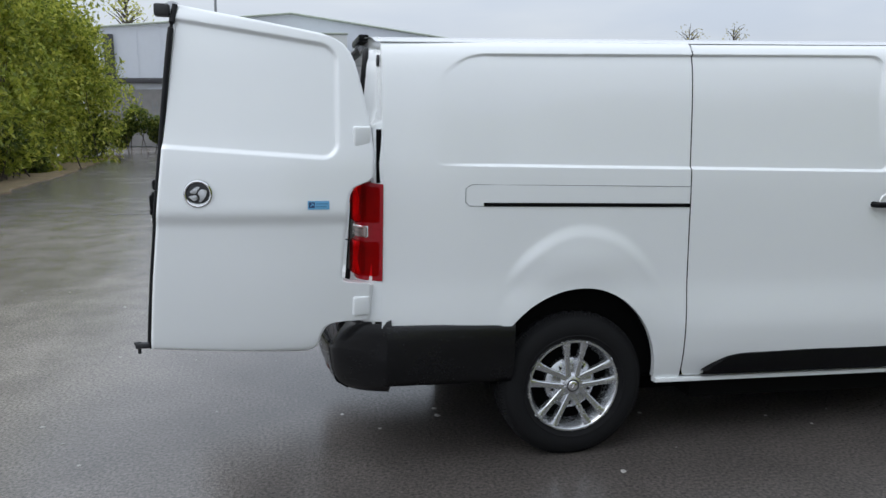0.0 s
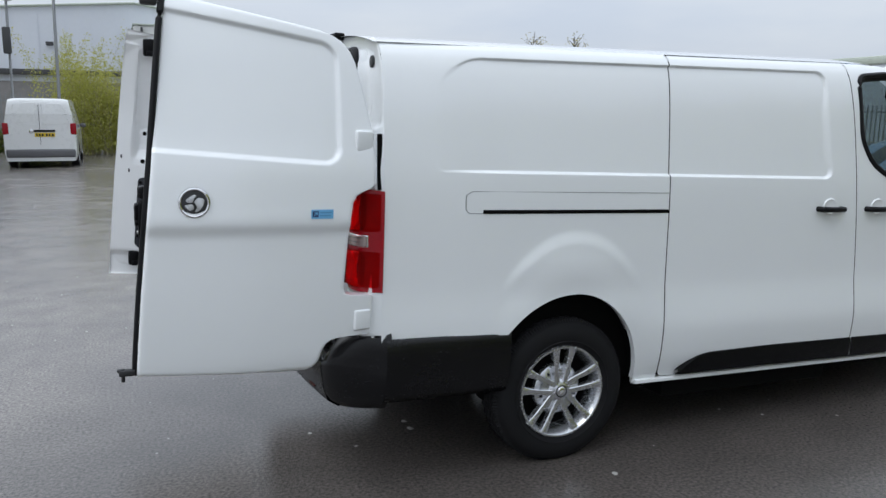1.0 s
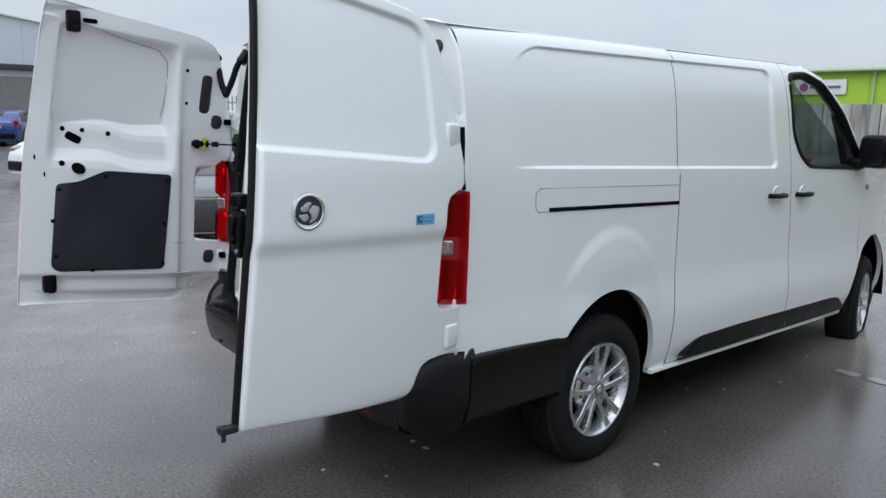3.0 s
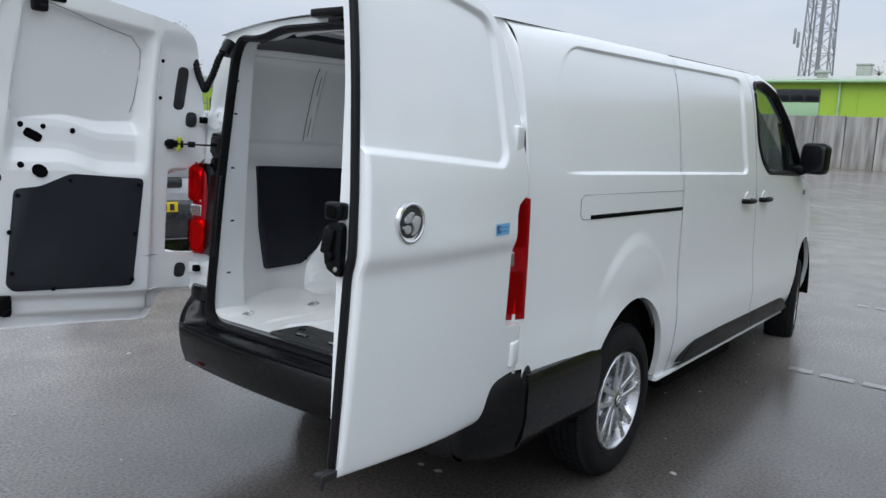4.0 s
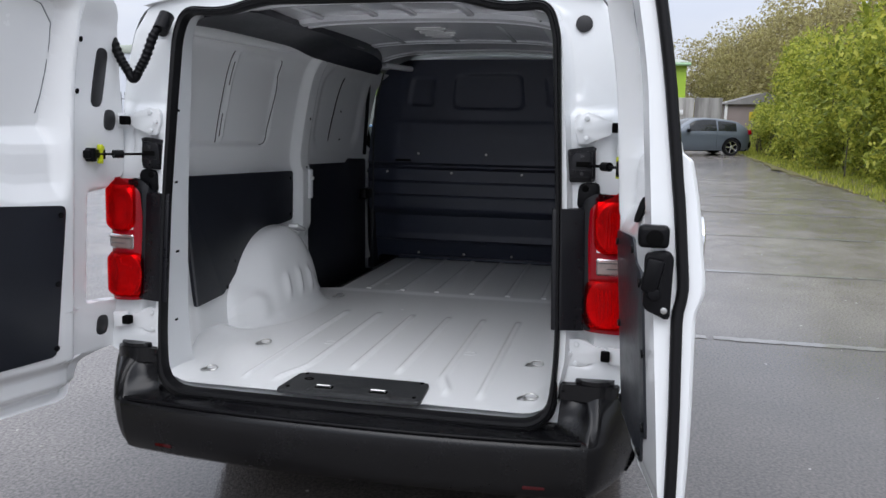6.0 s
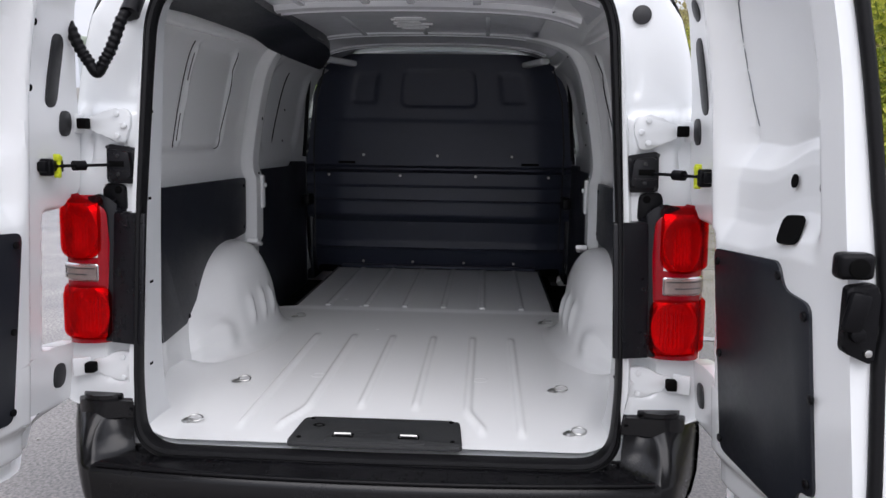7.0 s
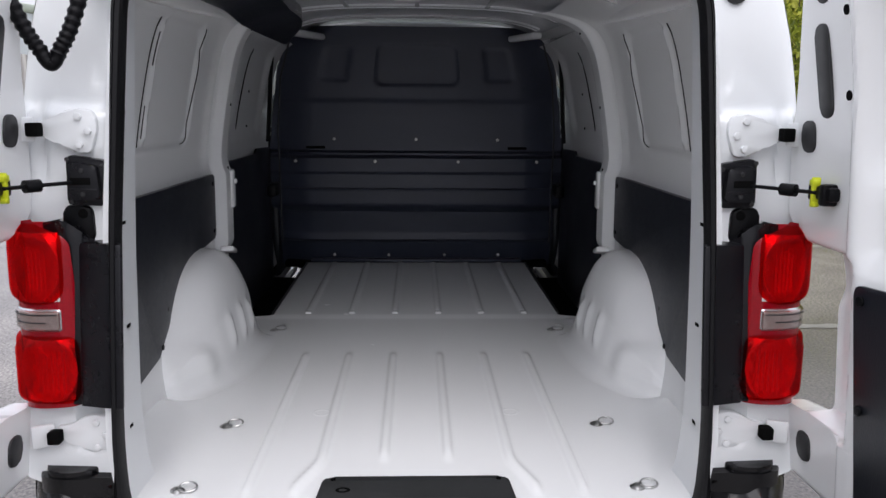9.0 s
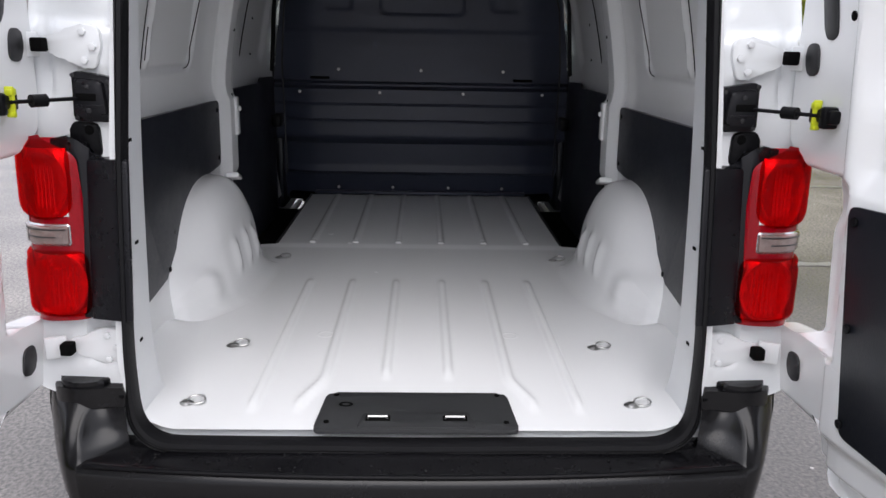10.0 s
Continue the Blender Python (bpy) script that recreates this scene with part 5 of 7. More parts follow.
part("sticker_print", join(box(0.050, 0.005, 0.0022, 0, ST @ pose(0.014, 0.006, 0.0008)), box(0.044, 0.005, 0.0022, 0, ST @ pose(0.011, -0.006, 0.0008))), pmat("sticker_ink", (0.10, 0.28, 0.48), 0.5), stk)
# corrugated wiring sleeve between the left door and the pillar
cp = []
for i in range(121):
    t = i / 120
    a, b, c = Vector((0.115, 0.884, 1.842)), Vector((0.080, 0.752, 1.492)), Vector((0.165, 0.686, 1.858))
    p = (1 - t) ** 2 * a + 2 * t * (1 - t) * b + t * t * c
    k = abs(t - 0.5)
    p.z += 0.055 * step01(0.0, 0.5, k) * (1 - step01(0.3, 0.5, k)) - 0.02 * (1 - step01(0, 0.12, k))
    cp.append(p)
sleeve = part("wiring_sleeve", tube(cp, 0.0150, 12, True, lambda i: 1.0 + (0.13 if i % 4 < 2 else -0.05) * (1 if 22 < i < 52 or 68 < i < 104 else 0.15)), BLACKP, van, "black corrugated wiring sleeve")
part("sleeve_boot", tube([(0.115, 0.902, 1.852), (0.115, 0.878, 1.836)], 0.026, 14), BLACKP, sleeve)
part("sleeve_boot", tube([(0.187, 0.684, 1.870), (0.150, 0.688, 1.815)], 0.026, 14), BLACKP, sleeve)

# ---- load space ----
WALL = [(0.60, 0.800), (0.75, 0.822), (0.95, 0.830), (1.28, 0.828), (1.31, 0.838), (1.36, 0.842), (1.45, 0.832), (1.60, 0.806), (1.75, 0.772), (1.83, 0.738), (1.88, 0.690), (1.915, 0.60), (1.93, 0.52)]


def wall_y(x, z):
    y = smooth_table(z, WALL)
    d = rrect(x, z, 0.30, 1.285, 1.415, 1.835, 0.09)
    y += 0.014 * step01(0, 0.02, -d)
    g = x - (0.830 + 0.06 * (z - 1.44))
    y -= 0.010 * math.exp(-(g / 0.012) ** 2) * step01(1.43, 1.47, z) * (1 - step01(1.79, 1.83, z))
    y -= 0.045 * step01(1.56, 1.60, x) * (1 - step01(1.70, 1.76, x)) * step01(0.9, 1.0, z)
    y -= 0.09 * (1 - step01(0.27, 0.62, x)) * (1 - step01(0.7, 2.2, z))
    return y


BOX_TOP = [(0.735, 0.603), (0.78, 0.72), (0.83, 0.83), (0.97, 0.955), (1.10, 1.012), (1.25, 1.03), (1.38, 1.01), (1.47, 0.93), (1.54, 0.80), (1.595, 0.65), (1.61, 0.603)]
BOX_SIDE = [(0.735, 0.875), (0.80, 0.828), (0.88, 0.782), (0.97, 0.735), (1.06, 0.702), (1.25, 0.680), (1.45, 0.675), (1.605, 0.69)]

for s in (-1, 1):
    V, F = gridmesh(150, 130, lambda u, v: (0.268 + u * 1.50, s * wall_y(0.268 + u * 1.50, 0.60 + 1.33 * v), 0.60 + 1.33 * v))
    F = F if s < 0 else [f[::-1] for f in F]
    sheet("inner_side_panel", V, [f[::-1] for f in F], INNER, van, "pressed white inner side panel")
    for lx, z0, z1 in ((0.785, 1.435, 1.82), (0.812, 1.46, 1.56), (0.818, 1.68, 1.78)):
        if s > 0 or z0 == 1.435:
            pts = [(lx + 0.06 * (z - 1.44), s * (wall_y(lx + 0.06 * (z - 1.44), z) - 0.001), z) for z in [z0 + (z1 - z0) * i / 14 for i in range(15)]]
            part("panel_joint", tube(pts, 0.0019, 6), HOLE, van)
    pts = rounded([(1.02, 1.424), (1.262, 1.424), (1.285, 1.70), (1.262, 1.815), (1.225, 1.832)], 0.07, 6)[7:-7]
    part("panel_joint", tube([(x, s * (wall_y(x, z) - 0.002), z) for x, z in pts], 0.0018, 6), HOLE, van)
    part("panel_joint", tube([(2.20 + 0.16 * (z - 1.43), s * (smooth_table(z, WALL) + 0.044), z) for z in [1.44 + 0.38 * i / 10 for i in range(11)]], 0.003, 6), HOLE, van)
    # charcoal side board that follows the wheel box
    P = rounded([(0.43, 1.305), (1.535, 1.286), (1.53, 1.03), (1.40, 1.022), (1.14, 1.02), (0.97, 0.965), (0.83, 0.86), (0.78, 0.775), (0.50, 0.77), (0.45, 1.0)], 0.025, 3)
    bm = bmesh.new()
    fr = [bm.verts.new((x, s * (wall_y(x, z) - 0.014), z)) for x, z in P]
    bk = [bm.verts.new((x, s * (wall_y(x, z) + 0.004), z)) for x, z in P]
    bm.faces.new(fr)
    for i in range(len(P)):
        bm.faces.new((fr[i - 1], fr[i], bk[i], bk[i - 1]))
    bmesh.ops.triangulate(bm, faces=[f for f in bm.faces if len(f.verts) > 4])
    sb = part("side_board", bm, TRIM, van, "charcoal fibre board low on the load-space wall", False)
    for x, z in ((1.50, 1.06), (0.88, 0.905), (1.50, 1.25), (0.55, 1.27), (0.80, 0.80)):
        part("board_clip", cyl(0.009, 0.006, 12, 0.002, at(x, s * (wall_y(x, z) - 0.016), z, 90)), BLACKP, sb)
    # wheel box: flat top, soft shoulder, upright ribs, a fillet into the floor
    V, F = [], []
    nu, nv = 110, 46
    for j in range(nv):
        for i in range(nu):
            x = 0.735 + 0.875 * i / (nu - 1)
            zt = smooth_table(x, BOX_TOP)
            yi = smooth_table(x, BOX_SIDE)
            hh = max(0.0, zt - 0.6055)
            r, fl, b = min(0.11, 0.30 * hh), min(0.07, 0.35 * hh), min(0.19, 0.5 * hh)
            t = j / (nv - 1)
            if t < 0.18:
                y, z = 0.875 + (yi + r - 0.875) * t / 0.18, zt - 0.006 * (t / 0.18) ** 2
            elif t < 0.42:
                a = (t - 0.18) / 0.24 * math.pi / 2
                y, z = yi + r - r * math.sin(a), zt - 0.006 - b + b * math.cos(a)
            elif t < 0.78:
                q = (t - 0.42) / 0.36
                y, z = yi - 0.030 * q * hh / 0.42, (zt - b - 0.006) * (1 - q) + (0.6055 + fl) * q
            else:
                a = (t - 0.78) / 0.22 * math.pi / 2
                y, z = yi - 0.030 * hh / 0.42 - fl + fl * math.cos(a), 0.6055 + fl - fl * math.sin(a)
            rib = max(math.exp(-((x - c) / 0.024) ** 2) for c in (1.14, 1.26, 1.38))
            y -= 0.013 * rib * step01(0.40, 0.52, t) * (1 - step01(0.62, 0.80, t))
            # a slanting facet low on the rear end
            y -= 0.030 * step01(0.77, 0.82, x) * (1 - step01(0.92, 1.03, x)) * step01(0.0, 0.055, 0.815 - 0.25 * (x - 0.80) - z) * step01(0.3, 0.45, t) * (1 - step01(0.78, 1.0, t))
            V.append((x, s * y, z))
    for j in range(nv - 1):
        for i in range(nu - 1):
            p = j * nu + i
            F.append((p, p + 1, p + nu + 1, p + nu) if s > 0 else (p, p + nu, p + nu + 1, p + 1))
    sheet("wheel_box", V, F, INNER, van, "white pressed wheel box", True, 60)
    part("box_ledge", box(0.16, 0.05, 0.02, 0.008, at(1.40, s * 0.735, 1.003, 0, 14, s * 8), 3), INNER, van)
    # sliding door's inner face, its board, post and runner, and the dark step well
    V, F = gridmesh(40, 40, lambda u, v: (1.765 + u * 1.16, s * ((smooth_table(0.62 + 1.27 * v, WALL) + 0.03) + 0.016 * step01(0, 0.02, -rrect(1.765 + u * 1.11, 0.62 + 1.27 * v, 1.93, 2.66, 1.42, 1.84, 0.07))), 0.62 + 1.27 * v))
    sheet("sliding_door_lining", V, F, INNER, van)
    part("sliding_door_board", prism(rounded([(1.79, 1.312), (2.42, 1.305), (2.46, 1.33), (2.80, 1.32), (2.80, 0.50), (1.72, 0.50), (1.75, 0.9)], 0.02), 0.012, 0.003, Matrix(((1, 0, 0, 0), (0, 0, -s, s * 0.842), (0, 1, 0, 0), (0, 0, 0, 1)))), TRIM, van, "charcoal board inside the sliding door")
    part("lining_joint", tube([(1.80, s * 0.80, 1.88), (1.86, s * 0.775, 1.915), (2.60, s * 0.765, 1.915), (2.72, s * 0.775, 1.89), (2.76, s * 0.80, 1.75), (2.785, s * 0.835, 1.35)], 0.012, 8), RUBBER, van)
    part("door_runner", tube([(2.79, s * 0.70, 1.90), (2.82, s * 0.762, 1.70), (2.83, s * 0.785, 1.40), (2.80, s * 0.775, 1.05), (2.76, s * 0.765, 0.78)], 0.005, 8), GREYPLUG, van)
    part("latch_block", box(0.14, 0.05, 0.07, 0.012, at(2.70, s * 0.795, 1.09)), BLACKP, van)
    part("pillar_bracket", join(box(0.05, 0.02, 0.16, 0.008, at(1.69, s * 0.782, 1.21)), box(0.02, 0.02, 0.02, 0.006, at(1.70, s * 0.772, 1.24))), INNER, van)
    part("step_well", box(1.15, 0.26, 0.30, 0.02, at(2.35, s * 0.755, 0.39)), HOLE, van)
    part("head_rail_bracket", box(0.30, 0.06, 0.035, 0.015, at(2.72, s * 0.585, 1.925, 0, 0, s * -20), 3), INNER, van)
    for x, z in ((1.66, 1.30), (1.665, 1.56), (1.66, 1.86), (2.3, 1.62), (2.35, 1.45)):
        part("panel_hole", cyl(0.006, 0.004, 10, 0, at(x, s * (wall_y(min(x, 1.7), z) - 0.001 + (0.07 if x > 2 else 0)), z, 90)), HOLE, van)


# floor with pressed ribs; the front part is narrower
def floor_z(x, y):
    z = 0.605
    for c, x0 in ((0.09, 0.39), (0.262, 0.20), (0.43, 0.19)):
        k = step01(x0, x0 + 0.05, x) * (1 - step01(1.27, 1.33, x))
        shift = 0.0
        if c == 0.262:
            shift = 0.05 * (1 - step01(0.22, 0.42, x))
        z += 0.009 * math.exp(-((abs(y) - c - shift) / 0.013) ** 4) * k
    z += 0.006 * step01(1.80, 1.84, x)
    z += 0.055 * step01(0.80, 1.02, abs(y) / (0.83 * (1 if x > 0.75 else 1 - 0.14 * (1 - step01(0.1, 0.75, x))))) ** 1.5 * (1 - step01(0.70, 0.90, x))
    if x > 1.86:
        for c in (0.10, 0.30, 0.50):
            z += 0.008 * math.exp(-((abs(y) - c) / 0.014) ** 4) * step01(1.86, 1.90, x)
    return z


V, F = gridmesh(300, 120, lambda u, v: ((lambda x: (x, (2 * u - 1) * (0.665 if x > 1.83 else 0.83) * (1 if x > 0.75 else 1 - 0.14 * (1 - step01(0.1, 0.75, x))), floor_z(x, (2 * u - 1) * (0.665 if x > 1.83 else 0.83) * (1 if x > 0.75 else 1 - 0.14 * (1 - step01(0.1, 0.75, x))))))(0.10 + 2.95 * v)))
sheet("load_floor", V, F, INNER, van, "white painted load floor with pressed ribs", True, 60)
for c in (-0.50, -0.30, -0.10, 0.10, 0.30, 0.50):
    part("rib_end", box(0.03, 0.028, 0.010, 0.004, at(1.875, c, 0.614)), INNER, van)
for s in (-1, 1):
    part("floor_edge_strip", box(1.15, 0.012, 0.035, 0.004, at(2.42, s * 0.662, 0.60)), GREYPLUG, van)
    part("floor_dimple", lathe([(0.018, 0.0), (0.024, 0.0016), (0.030, 0.0)], 24, at(0.73, s * 0.30, 0.6055)), INNER, van)
# lashing rings
for x, y, turn in ((0.238, 0.595, 20), (0.631, 0.566, 15), (0.238, -0.585, 120), (0.631, -0.569, 110), (1.62, 0.60, 20), (1.62, -0.60, 160)):
    lug = part("lashing_ring", tube([(x + 0.015 * math.cos(a), y - 0.017 + 0.022 * math.sin(a), 0.617 + 0.005 * math.cos(a)) for a in [2 * math.pi * i / 24 for i in range(25)]], 0.0027, 8, False), STEEL, van, "zinc lashing ring")
    part("ring_base", lathe([(0.0, 0.008), (0.009, 0.008), (0.014, 0.004), (0.020, 0.0)], 24, at(x, y + 0.012, 0.606)), STEEL, lug)
# black plate with strikers at the threshold
plate = part("threshold_plate", prism(rounded([(-0.255, 0.0), (0.255, 0.0), (0.242, 0.185), (0.225, 0.205), (-0.225, 0.205), (-0.242, 0.185)], 0.02), 0.012, 0.005, Matrix(((0, 1, 0, 0.082), (-1, 0, 0, 0.0), (0, 0, 1, 0.604), (0, 0, 0, 1)))), PLATEGREY, van, "black plastic threshold plate")
part("plate_recess", prism(rounded([(-0.150, 0.0), (0.150, 0.0), (0.135, 0.085), (-0.135, 0.085)], 0.02), 0.006, 0.004, Matrix(((0, 1, 0, 0.088), (-1, 0, 0, 0.0), (0, 0, 1, 0.613), (0, 0, 0, 1)))), PLATEGREY, plate)
for y in (0.097, -0.097):
    part("striker_slot", box(0.026, 0.062, 0.004, 0.001, at(0.134, y, 0.6195)), HOLE, plate)
    part("striker_bar", tube([(0.130, y + 0.024, 0.618), (0.130, y + 0.024, 0.627), (0.130, y - 0.024, 0.627), (0.130, y - 0.024, 0.618)], 0.0042, 8), STEEL, plate)
part("plate_mark", lathe([(0.010, 0.0), (0.012, 0.0016), (0.017, 0.0016), (0.019, 0.0)], 20, at(0.215, 0.185, 0.6165) @ Matrix.Diagonal((0.7, 1, 1, 1))), HOLE, plate)
for x, y in ((0.12, 0.225), (0.12, -0.225), (0.27, 0.215), (0.27, -0.215)):
    part("plate_screw", cyl(0.007, 0.004, 12, 0.001, at(x, y, 0.617)), HOLE, plate)


# dark bulkhead with its folds and screws
BULK_X = [(0.60, 3.035), (0.64, 3.03), (0.74, 3.00), (0.755, 2.975), (0.80, 2.985), (0.93, 2.965), (0.965, 2.915), (0.98, 2.905), (1.07, 2.900), (1.08, 2.885), (1.16, 2.89), (1.175, 2.878), (1.255, 2.875), (1.265, 2.905), (1.285, 2.905), (1.295, 2.868), (1.50, 2.868), (1.57, 2.872), (1.59, 2.88), (1.74, 2.88), (1.95, 2.875)]


def bulk_x(y, z):
    x = lerp_table(z, BULK_X)
    d = rrect(y, z, -0.26, 0.26, 1.66, 1.90, 0.05)
    x += 0.012 * step01(0, 0.02, -d)
    for c in (-0.50, 0.50):
        x += 0.008 * step01(0, 0.02, -rrect(y, z, c - 0.09, c + 0.09, 1.68, 1.88, 0.03))
    return x + 0.05 * step01(0.62, 0.85, abs(y))


V, F = gridmesh(110, 150, lambda u, v: ((lambda y, z: (bulk_x(y, z), y * lerp_table(z, [(0.6, 0.86), (1.3, 0.85), (1.75, 0.80), (1.88, 0.755), (1.95, 0.69), (2.01, 0.58)]) / 0.86, z))((2 * u - 1) * 0.86, 0.58 + 1.41 * v)))
bulkhead = sheet("bulkhead", V, F, BULK, van, "dark grey steel bulkhead with pressed folds", True, 30)
for y, z in ((0.473, 1.363), (0.004, 1.363), (-0.465, 1.363), (0.70, 1.235), (0.24, 1.235), (-0.24, 1.235), (-0.70, 1.235), (0.5, 0.655), (0.17, 0.655), (-0.17, 0.655), (-0.5, 0.655)):
    part("bulkhead_screw", cyl(0.009, 0.010, 10, 0.002, at(bulk_x(y, z) - 0.003, y, z, 0, 90)), STEEL, bulkhead)
for y in (-0.58, 0.58):
    part("bulkhead_slot", box(0.012, 0.11, 0.015, 0.004, at(bulk_x(y, 1.315) - 0.004, y, 1.315)), HOLE, bulkhead)
part("bulkhead_foot", box(0.05, 1.28, 0.02, 0.005, at(3.01, 0, 0.625)), BULK, bulkhead)


# ceiling: bare painted roof skin with bows
def ceil_z(x, y):
    return 1.925 + 0.037 * (x - 0.2) * 0.75 + 0.022 * (1 - (y / 0.66) ** 2) - 0.05 * (abs(y) / 0.66) ** 6


V, F = gridmesh(60, 80, lambda u, v: (0.24 + v * 2.70, (2 * u - 1) * 0.66, ceil_z(0.24 + v * 2.70, (2 * u - 1) * 0.66)))
sheet("ceiling_skin", V, F, ROOFSKIN, van, "grey painted inner roof skin")
BOW = ((-0.085, 0.0), (-0.07, -0.020), (-0.030, -0.024), (-0.024, -0.010), (0.02, -0.010), (0.026, -0.022), (0.055, -0.020), (0.075, 0.0))
for bow_x, w in ((0.36, 0.9), (0.90, 1.0), (1.95, 0.45), (2.55, 0.5)):
    V, F = [], []
    for i in range(31):
        py = -0.63 + 1.26 * i / 30
        for dx, dz in BOW:
            V.append((bow_x + dx * (0.6 + 0.4 * w), py, ceil_z(bow_x, py) + dz * w))
    for i in range(30):
        for k in range(7):
            F.append((i * 8 + k, i * 8 + k + 1, i * 8 + k + 9, i * 8 + k + 8))
    sheet("roof_bow", V, F, ROOFSKIN, van, "", True, 30)
for y in (0.36, 0.13, -0.03, -0.26):
    part("roof_stiffener", box(0.34, 0.030, 0.014, 0.006, at(0.62, y, ceil_z(0.62, y) - 0.004)), ROOFSKIN, van)
for y in (0.30, 0.0, -0.30):
    part("roof_stiffener", box(0.80, 0.020, 0.008, 0.003, at(1.45, y, ceil_z(1.45, y) - 0.002)), ROOFSKIN, van)
rd = random.Random(3)
part("roof_damper_pad", join(*[box(0.030, rd.uniform(0.10, 0.19), 0.010, 0.004, at(1.30 + 0.045 * i, 0.03 + rd.uniform(-0.02, 0.02), ceil_z(1.4, 0) - 0.004, 0, 0, rd.uniform(-12, 12))) for i in range(8)]), INNER, van)
# dark strip along the left side of the roof
V, F = [], []
for i in range(60):
    x = 0.285 + 2.35 * i / 59
    y0 = smooth_table(x, [(0.285, 0.60), (0.34, 0.50), (0.42, 0.455), (0.80, 0.47), (1.40, 0.475), (1.90, 0.50), (2.35, 0.58), (2.635, 0.675)])
    y1 = smooth_table(x, [(0.285, 0.655), (0.50, 0.645), (1.20, 0.655), (1.90, 0.68), (2.635, 0.70)])
    for k in range(8):
        y = y0 + (y1 - y0) * k / 7
        V.append((x, y, ceil_z(x, y) - 0.027 - 0.024 * step01(1.1, 1.5, x)))
    V.append((x, y0, ceil_z(x, y0) - 0.002))
for i in range(59):
    for k in range(7):
        F.append((9 * i + k, 9 * i + 9 + k, 9 * i + 10 + k, 9 * i + 1 + k))
    F.append((9 * i, 9 * i + 8, 9 * i + 17, 9 * i + 9))
sheet("roof_side_strip", V, F, TRIM, van, "dark strip along the roof side")
for dx, dy in ((0, 0), (0.02, 0.02), (0.035, -0.01), (0.05, 0.03)):
    part("roof_slot", box(0.03, 0.006, 0.004, 0.001, at(0.80 + dx, -0.55 + dy, ceil_z(0.8, -0.55) - 0.004, 12, 0, 20)), HOLE, van)

for s in (-1, 1):
    part("cant_rail", tube([(x, s * 0.722, 1.868 + 0.037 * (x - 0.2)) for x in (0.28, 0.9, 1.6, 2.3, 2.95)], 0.045, 10), INNER, van)
# ---- cab seen through the side windows ----
part("dashboard", join(box(0.42, 1.62, 0.26, 0.07, at(4.06, 0, 1.17), 3), box(0.20, 0.5, 0.12, 0.05, at(3.92, -0.40, 1.29), 3)), TRIM, van, "black dashboard")
part("steering_wheel", join(tube([(3.72 + 0.05 * math.sin(a), -0.42 + 0.19 * math.cos(a), 1.20 + 0.185 * math.sin(a)) for a in [2 * math.pi * i / 40 for i in range(41)]], 0.014, 10, False), cyl(0.05, 0.03, 20, 0.01, at(3.73, -0.42, 1.20, 0, 75)), box(0.02, 0.34, 0.03, 0.008, at(3.74, -0.42, 1.20))), BLACKP, van, "black steering wheel")
for y in (-0.45, 0.28):
    seat = part("cab_seat", join(box(0.50, 0.48, 0.16, 0.05, at(3.38, y, 0.86), 3), box(0.14, 0.46, 0.62, 0.05, at(3.12, y, 1.20, 0, -12), 3)), TRIM, van, "dark cloth cab seat")
    part("headrest", box(0.09, 0.26, 0.17, 0.04, at(3.03, y, 1.60, 0, -8), 3), TRIM, seat)
part("cab_floor", box(1.5, 1.6, 0.04, 0.01, at(3.75, 0, 0.60)), HOLE, van)


# ---- surroundings: materials ----
CLADDING = pmat("pale_grey_metal_cladding", (0.64, 0.67, 0.73), 0.5, var=0.06, scale=0.5)
WHITEWALL = pmat("off_white_render", (0.58, 0.59, 0.58), 0.7, var=0.12, scale=0.8, bump=0.1, bscale=30)
DARKBAND = pmat("dark_grey_fascia", (0.05, 0.05, 0.055), 0.6, var=0.2, scale=1)
SIGNBLACK = pmat("black_sign_board", (0.012, 0.012, 0.013), 0.5, var=0.2)
SIGNWHITE = pmat("white_sign_paint", (0.75, 0.75, 0.75), 0.5, var=0.08)
LIME = pmat("lime_green_cladding", (0.37, 0.56, 0.05), 0.5, var=0.06, scale=0.4)
LIMEPALE = pmat("pale_green_panel", (0.36, 0.55, 0.33), 0.55, var=0.08, scale=0.6)
ROOFGREY = pmat("weathered_roof_sheet", (0.42, 0.46, 0.40), 0.7, var=0.25, scale=0.4)
